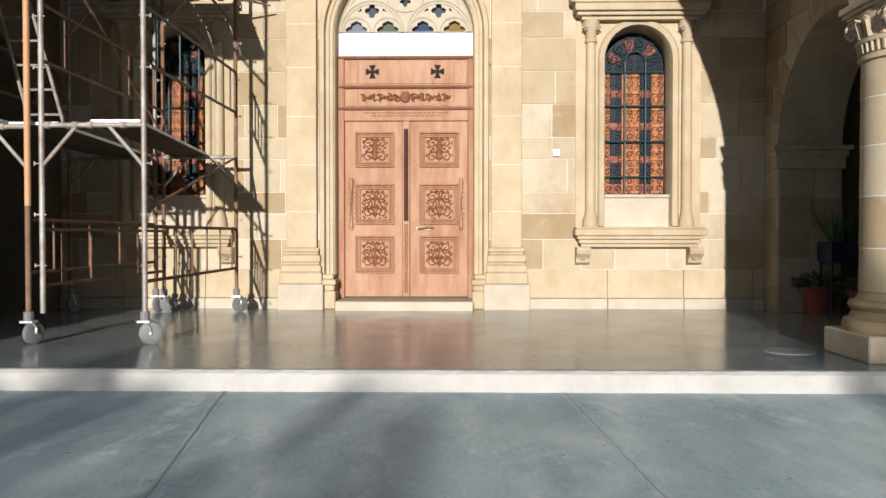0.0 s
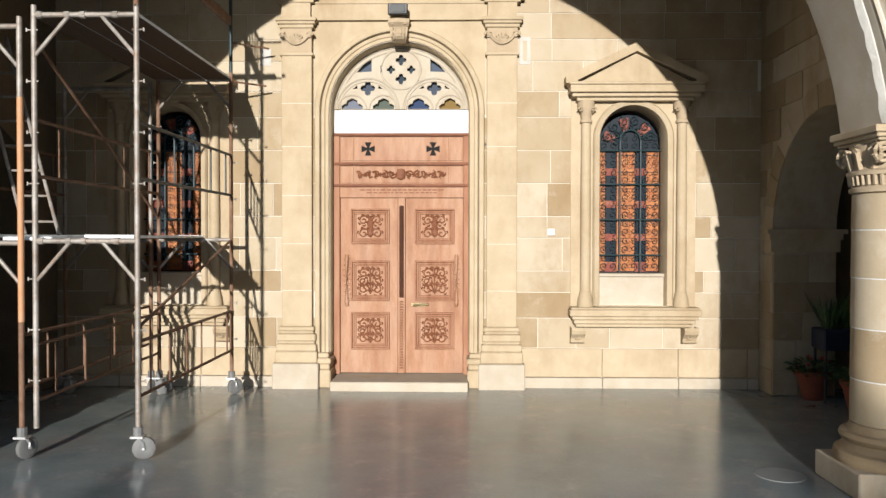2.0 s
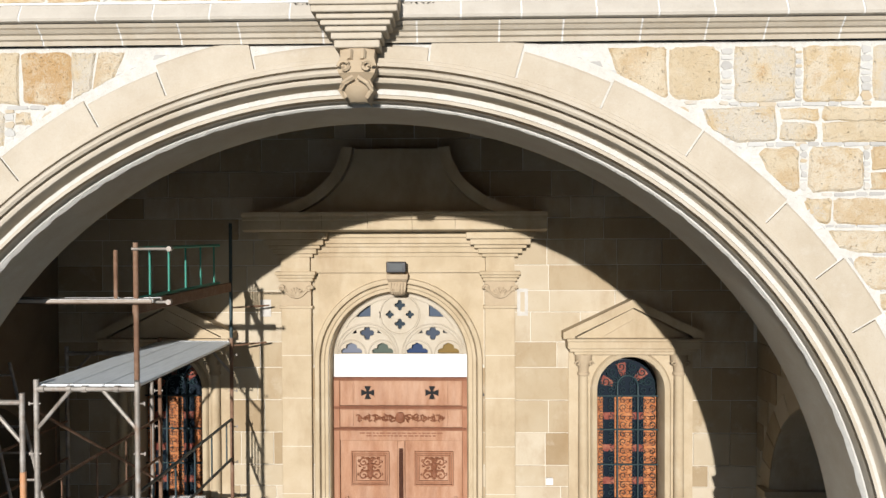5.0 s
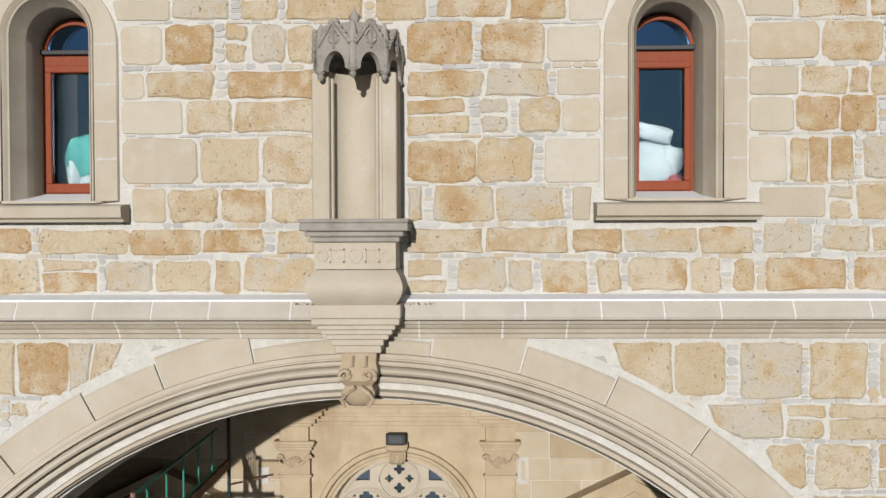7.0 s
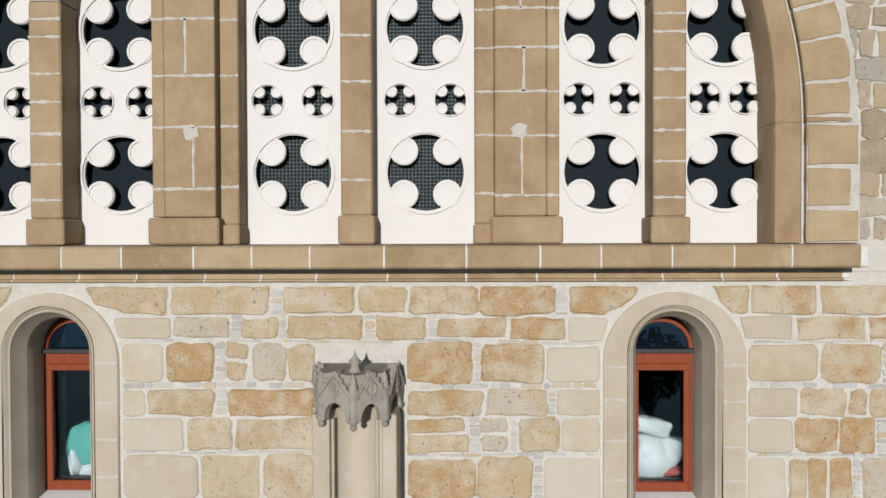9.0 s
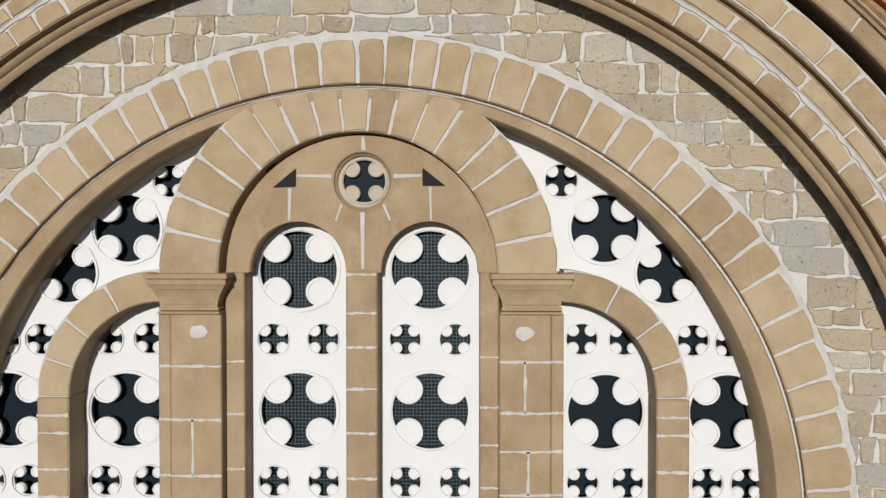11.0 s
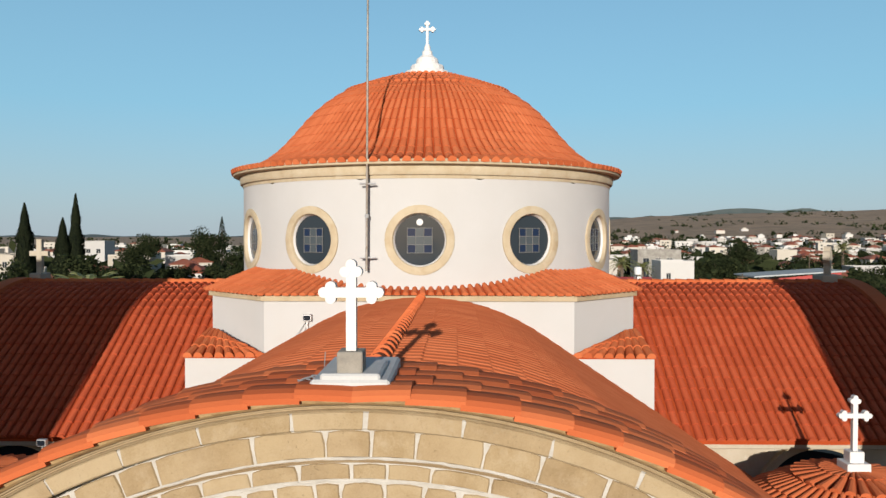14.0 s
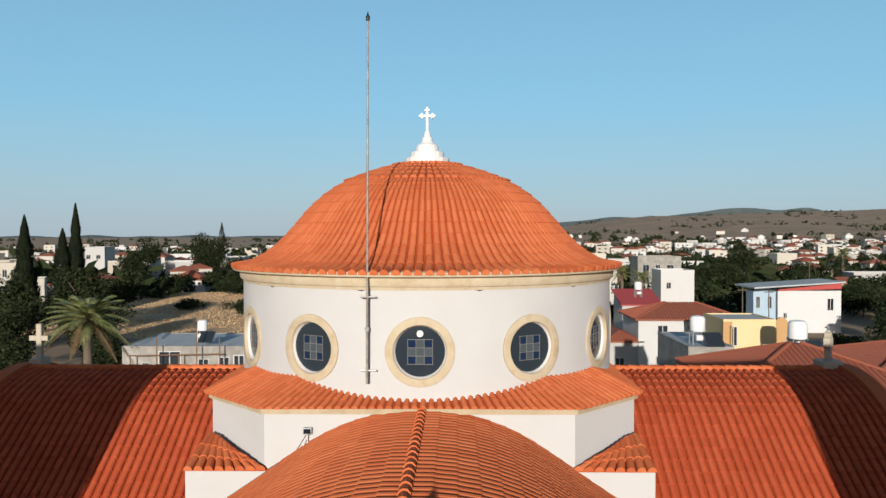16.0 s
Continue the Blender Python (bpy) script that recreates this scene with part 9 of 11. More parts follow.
def hip_ribs(x0, x1, y0, y1, z, h, pitch, over=0.5):
    """Rows of cover tiles up the four slopes of a hip roof."""
    x0, x1, y0, y1 = x0 - over, x1 + over, y0 - over, y1 + over
    d = min(x1 - x0, y1 - y0) / 2
    bm = bmesh.new()
    for a, b, inward in (((x0, y0), (x1, y0), (0, 1)), ((x1, y0), (x1, y1), (-1, 0)), ((x1, y1), (x0, y1), (0, -1)), ((x0, y1), (x0, y0), (1, 0))):
        L = math.hypot(b[0] - a[0], b[1] - a[1])
        n = int(L / pitch)
        for k in range(n):
            s = L * (k + 0.5) / n
            run = min(s, L - s, d)
            if run < 0.15:
                continue
            p = Vector((a[0] + (b[0] - a[0]) * s / L, a[1] + (b[1] - a[1]) * s / L, z))
            q = p + Vector((inward[0] * run, inward[1] * run, h * run / d))
            tube(bm, p, q, pitch * 0.3, 6)
    for p, q in (((x0, y0), (x0 + d, y0 + d)), ((x1, y0), (x1 - d, y0 + d)), ((x0, y1), (x0 + d, y1 - d)), ((x1, y1), (x1 - d, y1 - d))):
        tube(bm, (*p, z + 0.04), (*q, z + h + 0.04), pitch * 0.45, 6)
    return bm


def opening(t, x0, x1, y, z0, z1, m=None):
    """A window on a wall that faces the church: a raised frame, and the pane in it."""
    fw = 0.10
    bm = bmesh.new()
    for a0, a1, b0, b1 in ((x0, x1, z0, z0 + fw), (x0, x1, z1 - fw, z1), (x0, x0 + fw, z0 + fw, z1 - fw), (x1 - fw, x1, z0 + fw, z1 - fw), ((x0 + x1) / 2 - 0.04, (x0 + x1) / 2 + 0.04, z0 + fw, z1 - fw)):
        box(bm, a0, a1, y - 0.06, y + 0.05, b0, b1)
    w = part("window", bm, m or M_HWHITE, t)
    part("pane", boxed(x0 + fw * 0.5, x1 - fw * 0.5, y - 0.02, y + 0.04, z0 + fw * 0.5, z1 - fw * 0.5), M_PANE, w)


def house(x, y, w, d, h, kind, mat, label, windows=(), z=None, roof_h=1.9, roof_mat=None, group="", rim=0.45, ribs=0.0):
    z = base_z(x, y) if z is None else z
    t = thing("house", (x, y, z), label, "house", group)
    x0, x1, y0, y1 = x - w / 2, x + w / 2, y - d / 2, y + d / 2
    part("wall", boxed(x0, x1, y0, y1, z - 0.5, z + h), mat, t)
    if kind == "hip":
        part("roof", hip(bmesh.new(), x0, x1, y0, y1, z + h + 0.02, roof_h), roof_mat or M_HROOF, t)
        if ribs:
            tagged(part("roof_tiles", hip_ribs(x0, x1, y0, y1, z + h + 0.02, roof_h, ribs), roof_mat or M_HROOF, t), kind="stuff")
    elif kind == "shed":
        part("roof", extrude(bmesh.new(), [(y0 - 0.5, z + h), (y1 + 0.5, z + h + roof_h), (y1 + 0.5, z + h + roof_h + 0.2), (y0 - 0.5, z + h + 0.2)], "x", x0 - 0.4, x1 + 0.4), roof_mat or M_REDROOF, t)
        part("upper_wall", extrude(bmesh.new(), [(y0 + 0.02, z + h - 0.01), (y1 - 0.02, z + h - 0.01), (y1 - 0.02, z + h + roof_h * 0.9)], "x", x0 + 0.02, x1 - 0.02), mat, t)
    else:
        part("roof", boxed(x0 + 0.2, x1 - 0.2, y0 + 0.2, y1 - 0.2, z + h - 0.05, z + h + 0.06), roof_mat or M_HFLAT, t)
        bm = bmesh.new()
        for a0, a1, b0, b1 in ((x0 - 0.03, x1 + 0.03, y0 - 0.03, y0 + 0.2), (x0 - 0.03, x1 + 0.03, y1 - 0.2, y1 + 0.03), (x0 - 0.03, x0 + 0.2, y0 + 0.2, y1 - 0.2), (x1 - 0.2, x1 + 0.03, y0 + 0.2, y1 - 0.2)):
            box(bm, a0, a1, b0, b1, z + h - 0.02, z + h + rim)
        part("parapet", bm, mat, t)
    for a0, a1, b0, b1 in windows:
        opening(t, x + a0, x + a1, y0, z + b0, z + b1)
    return t


def water_tank(x, y, z, r_, panel=True):
    t = thing("water_tank", (x, y, z), "white solar water tank on a steel frame with a panel", "water tank", "roof water tanks")
    part("tank", lathe(bmesh.new(), [(0.0, z + 1.2), (r_ * 0.9, z + 1.2), (r_, z + 1.3), (r_, z + 1.3 + r_ * 1.5), (r_ * 0.8, z + 1.3 + r_ * 1.85), (0.0, z + 1.3 + r_ * 2.0)], (x, y), 16), M_TANKW, t, smooth=True)
    for sx in (-1, 1):
        for sy in (-1, 1):
            part("leg", tube(bmesh.new(), (x + sx * r_ * 0.8, y + sy * r_ * 0.8, z), (x + sx * r_ * 0.8, y + sy * r_ * 0.8, z + 1.3), 0.06, 5), M_GALV, t)
    part("cylinder", tube(bmesh.new(), (x - r_ * 0.5, y - r_, z + 0.7), (x + r_ * 0.5, y - r_, z + 0.7), r_ * 0.4, 10), M_TANKW, t)
    if panel:
        part("panel", extrude(bmesh.new(), [(y - r_ * 1.2 - 1.4, z + 0.15), (y - r_ * 1.2, z + 1.1), (y - r_ * 1.2, z + 1.2), (y - r_ * 1.2 - 1.4, z + 0.25)], "x", x + r_ * 0.3, x + r_ * 0.3 + 1.5), M_PANE, t)
    return t


# houses near enough to be told apart
house(32.6, 112.0, 14.4, 10, 8.7, "hip", M_HWHITE, "white two-storey house with a terracotta hip roof", [(-4.6, -3.1, 6.4, 7.9), (-0.4, 0.5, 6.9, 7.8), (-4.8, -3.6, 2.4, 3.6), (1.6, 3.0, 2.4, 3.8)], roof_h=1.9, ribs=0.42)
house(23.4, 112.0, 4.6, 9, 5.6, "hip", M_HWHITE, "low white wing with a red tiled roof beside the house", [(-1.2, 0.2, 2.0, 3.3)], roof_h=1.3)
t = house(33.9, 92.5, 6.0, 7, 10.5, "flat", M_HYELLOW, "yellow flat-roofed building with a white-framed door", [(-2.3, -1.4, 7.6, 9.9)], rim=0.2)
part("side_bay", boxed(30.85, 31.9, 88.94, 89.2, 3.0, 10.1), M_HORANGE, t)
part("arched_wall", plate([arched(36.95, 38.25, 3.0, 9.95)], 89.0, 89.3), M_HORANGE, t, "ochre arched end wall")
t = house(73.2, 165.0, 13.0, 10, 8.3, "flat", M_HBRIGHT, "large white shop with a red fascia and a grey roof", [(3.6, 5.0, 4.6, 7.2), (-5.4, -4.6, 3.0, 4.2)])
part("red_fascia", extrude(bmesh.new(), [(66.7, 8.40), (79.6, 8.85), (79.6, 10.0), (66.7, 8.72)], "y", 159.6, 160.0), M_REDROOF, t)
part("canopy_roof", extrude(bmesh.new(), [(61.5, 8.9), (80.2, 10.1), (80.2, 10.4), (61.5, 9.2)], "y", 159.0, 170.5), M_HFLAT, t)
house(64.2, 162.6, 4.6, 4, 8.1, "flat", M_HBLUE, "pale blue side building beside the shop", [(-1.8, -0.9, 5.0, 7.6), (0.6, 1.5, 5.0, 7.6)])
house(35.2, 150.0, 7.2, 8, 7.0, "shed", M_HWHITE, "white shed with a sloping red sheet roof", [(-2.4, -1.2, 3.0, 4.4)], roof_h=2.4)
house(54.8, 195.0, 8.2, 9, 11.2, "flat", M_HWHITE, "white block house with a flat roof", [(-2.8, -1.6, 7.0, 8.6)])
house(68.8, 266.0, 14.6, 11, 12.6, "flat", M_HDIRT, "unfinished pale concrete building with dark openings", [(-5.6, -3.4, 7.8, 10.2), (-1.4, 0.4, 7.8, 10.2), (2.4, 4.8, 7.8, 10.2), (-5.6, -3.4, 3.6, 6.0), (2.4, 4.8, 3.6, 6.0)])
t = house(21.9, 71.0, 3.9, 10, 10.8, "flat", M_HDIRT, "flat-roofed building with water tanks behind the church", [(-1.5, -0.4, 7.0, 8.6)], rim=0.1)
house(36.4, 81.5, 4.6, 6, 8.4, "flat", M_HDIRT, "dim flat-roofed building carrying a large tank", [(-1.6, -0.4, 6.0, 7.6)], rim=0.1)
water_tank(21.2, 67.6, 10.5, 0.66)
water_tank(35.4, 80.0, 8.15, 0.95)
water_tank(29.0, 122.5, 10.2, 0.6, False)
t = house(17.4, 39.5, 8.6, 8.0, 13.35, "hip", M_RENDER, "terracotta hip-roofed church hall behind the transept", [(-4.2, -3.0, 11.0, 12.8), (1.2, 2.4, 11.0, 12.8)], roof_h=1.55, ribs=0.26)
house(25.2, 44.0, 7.6, 9, 13.0, "hip", M_RENDER, "lower tiled wing of the church hall", [(-1.2, 0.4, 9.4, 11.2)], roof_h=1.3, ribs=0.26)
t = house(-28.8, 86.5, 13.4, 11, 8.6, "flat", M_HDIRT, "low white flat-roofed house with tanks and a pergola", [(1.4, 2.6, 5.2, 7.4), (-4.6, -3.8, 5.4, 7.0), (3.6, 4.8, 4.6, 7.6), (-2.8, -0.4, 4.6, 8.2), (5.2, 6.4, 5.4, 7.8)], rim=0.12)
water_tank(-27.6, 83.2, 8.6, 0.55)
house(-95.2, 275.0, 13.6, 12, 4.6, "hip", M_HWHITE, "long white house with a faded red hip roof", [(2.0, 3.4, 1.4, 3.0)], roof_h=3.2)
house(-147.4, 255.0, 7.0, 9, 11.0, "flat", M_HCREAM, "cream apartment house with shuttered windows", [(-2.2, -0.6, 6.6, 9.2), (0.6, 2.4, 6.6, 9.2), (-2.2, -0.6, 2.2, 4.8), (0.6, 2.4, 2.2, 4.8)])
house(-157.4, 336.0, 9.4, 10, 15.0, "flat", M_HWHITE, "white apartment block among trees", [(-3.4, -1.4, 10.0, 12.0), (1.0, 3.0, 10.0, 12.0)])
house(-152.2, 386.0, 14.4, 12, 9.6, "hip", M_HCREAM, "cream gabled house with a brown tiled roof", [(-3.2, -1.6, 4.4, 6.4)], roof_h=3.0)
house(-118.0, 330.0, 12.0, 10, 9.0, "flat", M_HWHITE, "white house seen between the trees", [(-2.0, -0.4, 4.6, 6.6)])

# pergola posts before the low house
pg = thing("pergola", (-28, 79, 0), "thin rusty pergola frame beside the low house", "pergola")
for x, top_z in ((-34.0, 7.7), (-31.2, 9.6), (-28.9, 7.7), (-27.0, 10.2), (-24.6, 9.4)):
    part("post", tube(bmesh.new(), (x, 79.5, -0.3), (x, 79.5, top_z), 0.07, 6), M_RUST, pg)
part("beam", tube(bmesh.new(), (-34.2, 79.5, 7.6), (-24.4, 79.5, 7.8), 0.07, 6), M_RUST, pg)

# field behind
bm = bmesh.new()
grid = []
for j in range(9):
    y = 150 + 95 * j / 8
    grid.append([bm.verts.new((-92 * (1 - 0.1 * j / 8) + 70 * k / 8 - 0.12 * (y - 150), y, base_z(0, y) + 0.10 + 0.25 * j)) for k in range(9)])
for u, v in zip(grid, grid[1:]):
    for k in range(8):
        bm.faces.new((u[k], u[k + 1], v[k + 1], v[k]))
solid("stubble_field", bm, M_FIELD, "brown ploughed stubble field beside the houses", "field", "structure")
bm = bmesh.new()
r = random.Random(12)
for _ in range(15000):
    y = 150 + 95 * r.random()
    x = r.uniform(-90, -26) - 0.12 * (y - 150)
    if noise.noise(Vector((x * 0.09, y * 0.16, 3.0))) < -0.32:
        continue
    z = base_z(0, y) + 0.05 + 0.25 * (y - 150) / 11.9
    w, h, a = r.uniform(0.08, 0.22), r.uniform(0.08, 0.28), r.uniform(-0.8, 0.8)
    u = Vector((math.cos(a), math.sin(a), 0)) * w
    p = Vector((x, y, z))
    tip = Vector((r.uniform(-0.2, 0.2), r.uniform(-0.2, 0.2), h))
    bm.faces.new([bm.verts.new(v) for v in (p - u, p + u, p + u * 0.7 + tip, p - u * 0.4 + tip * 0.8)])
tagged(solid("dry_grass", bm, M_STRAW, "golden dry grass standing on the field", "grass"), kind="stuff")


# ---- trees ----
def leafy(bm, c, rx, rz, n, size, r_, gap=0.0):
    """Small leaf blades over a lumpy crown."""
    lumps = [(Vector((r_.uniform(-0.55, 0.55) * rx, r_.uniform(-0.55, 0.55) * rx, r_.uniform(-0.45, 0.55) * rz)), r_.uniform(0.35, 0.6)) for _ in range(9)]
    for _ in range(n):
        o, f = r_.choice(lumps)
        d = Vector((r_.gauss(0, 1), r_.gauss(0, 1), r_.gauss(0, 1))).normalized() * (r_.random() ** 0.4)
        p = Vector(c) + o + Vector((d.x * rx * f, d.y * rx * f, d.z * rz * f))
        u = Vector((r_.gauss(0, 1), r_.gauss(0, 1), r_.gauss(0, 0.7))).normalized()
        v = u.orthogonal().normalized()
        s = size * r_.uniform(0.6, 1.4)
        bm.faces.new([bm.verts.new(q) for q in (p, p + u * s * 0.5 + v * s * 0.35, p + u * s, p + u * s * 0.5 - v * s * 0.35)])
    return bm


def round_tree(x, y, h, rx, n, size, seed, label, m=None):
    r_ = random.Random(seed)
    z = base_z(x, y)
    t = thing("tree", (x, y, z), label, "tree", "town trees")
    bm = tube(bmesh.new(), (x, y, z - 0.2), (x + 0.1 * rx, y, z + h * 0.55), h * 0.03, 7, h * 0.018)
    for k in range(5):
        a = k * 1.26 + seed
        tube(bm, (x + 0.05 * rx, y, z + h * (0.30 + 0.05 * k)), (x + rx * 0.55 * math.cos(a), y + rx * 0.55 * math.sin(a), z + h * (0.52 + 0.06 * k)), h * 0.013, 5, h * 0.006)
    part("trunk", bm, M_BARK, t)
    tagged(part("crown", leafy(bmesh.new(), (x, y, z + h * 0.62), rx, h * 0.40, n, size, r_), m or M_TREE, t), kind="stuff")
    return t


def cypress(x, y, h, rx, n, seed, label):
    r_ = random.Random(seed)
    z = base_z(x, y)
    t = thing("cypress", (x, y, z), label, "cypress", "cypresses")
    part("trunk", tube(bmesh.new(), (x, y, z - 0.2), (x, y, z + h * 0.8), rx * 0.22, 7, rx * 0.05), M_BARK, t)
    bm = bmesh.new()
    for _ in range(n):
        f = r_.random() ** 0.85
        prof = rx * min(1.0, 0.45 + f / 0.14) * (1 - f ** 2.1) ** 0.95 * (0.85 + 0.35 * noise.noise(Vector((f * 8, seed, 0))))
        a = r_.uniform(0, 6.283)
        d = prof * (0.55 + 0.5 * r_.random() ** 0.6) * (1 + 0.22 * noise.noise(Vector((a * 1.2, f * 14, seed))))
        p = Vector((x + d * math.cos(a), y + d * math.sin(a), z + 0.6 + f * (h - 0.6)))
        u = Vector((0.35 * math.cos(a), 0.35 * math.sin(a), 1)).normalized()
        v = Vector((-math.sin(a), math.cos(a), 0))
        s = h * 0.045 * r_.uniform(0.6, 1.3) * (1 - 0.65 * f)
        bm.faces.new([bm.verts.new(q) for q in (p, p + u * s * 0.5 + v * s * 0.25, p + u * s, p + u * s * 0.5 - v * s * 0.25)])
    tagged(part("crown", bm, M_CYPRESS, t), kind="stuff")
    return t


def palm(x, y, h, L, seed, label, fronds=46):
    r_ = random.Random(seed)
    z = base_z(x, y)
    t = thing("palm_tree", (x, y, z), label, "palm", "palms")
    part("trunk", lathe(bmesh.new(), [(0.0, z - 0.2), (h * 0.045, z - 0.2)] + [(h * (0.035 + 0.004 * (k % 2)), z + h * k / 14) for k in range(1, 14)] + [(h * 0.065, z + h * 0.97), (h * 0.03, z + h * 1.04), (0.0, z + h * 1.06)], (x, y), 12), M_BARK, t)
    top = Vector((x, y, z + h))
    for k in range(fronds):
        a = k * 2.399 + r_.uniform(-0.2, 0.2)
        lift = 1.42 - 1.75 * (k / fronds)
        o = Vector((math.cos(a), math.sin(a), 0))
        pts = []
        n = 9
        for j in range(n + 1):
            f = j / n
            pts.append(top + o * (L * (f * math.cos(lift * 0.7) * 0.95)) + Vector((0, 0, L * (math.sin(lift) * f - 0.5 * f * f))))
        bm = wire(bmesh.new(), pts, L * 0.008, 4)
        side = Vector((-o.y, o.x, 0))
        for j in range(1, n * 3):
            f = j / (n * 3)
            i = min(n - 1, int(f * n))
            p = pts[i].lerp(pts[i + 1], f * n - i)
            dirn = (pts[i + 1] - pts[i]).normalized()
            s = L * 0.19 * math.sin(math.pi * min(1.0, 0.15 + 0.85 * f)) + L * 0.03
            for q in (-1, 1):
                tip = p + (side * q * 0.9 + dirn * 0.7 + Vector((0, 0, -0.25))).normalized() * s
                w = dirn * L * 0.020
                bm.faces.new([bm.verts.new(v) for v in (p - w, p + w, tip)])
        part("frond", bm, M_PALM if k < fronds * 0.9 else M_FROND, t, "" if k < fronds * 0.9 else "dead brown frond")
    return t


palm(-38.7, 80.0, 11.6, 5.2, 2, "broad date palm with arching sunlit fronds", 40)
palm(41.0, 190.0, 11.0, 4.0, 5, "date palm among the houses", 30)
palm(47.5, 196.0, 9.5, 3.6, 6, "date palm beside a white house", 30)
palm(150.0, 300.0, 13.0, 4.6, 7, "tall palm among garden trees", 28)
cypress(-99.8, 200.0, 28.6, 2.6, 9000, 3, "tall dark cypress, narrow and pointed")
cypress(-91.8, 162.0, 24.6, 3.0, 9000, 4, "dark cypress with a broad foot")
cypress(-95.0, 184.0, 22.0, 3.3, 9000, 14, "broad uneven dark conifer between the cypresses")
cypress(-99.5, 176.0, 17.0, 3.2, 7000, 15, "dark conifer at the foot of the cypress")
cypress(-98.6, 322.0, 25.6, 3.4, 1800, 8, "grey-green conifer over the roofs")
cypress(93.0, 330.0, 17.0, 1.9, 1500, 9, "dark cypress in the town")
cypress(-84.5, 300.0, 14.0, 1.6, 1200, 10, "small dark cypress beside a house")
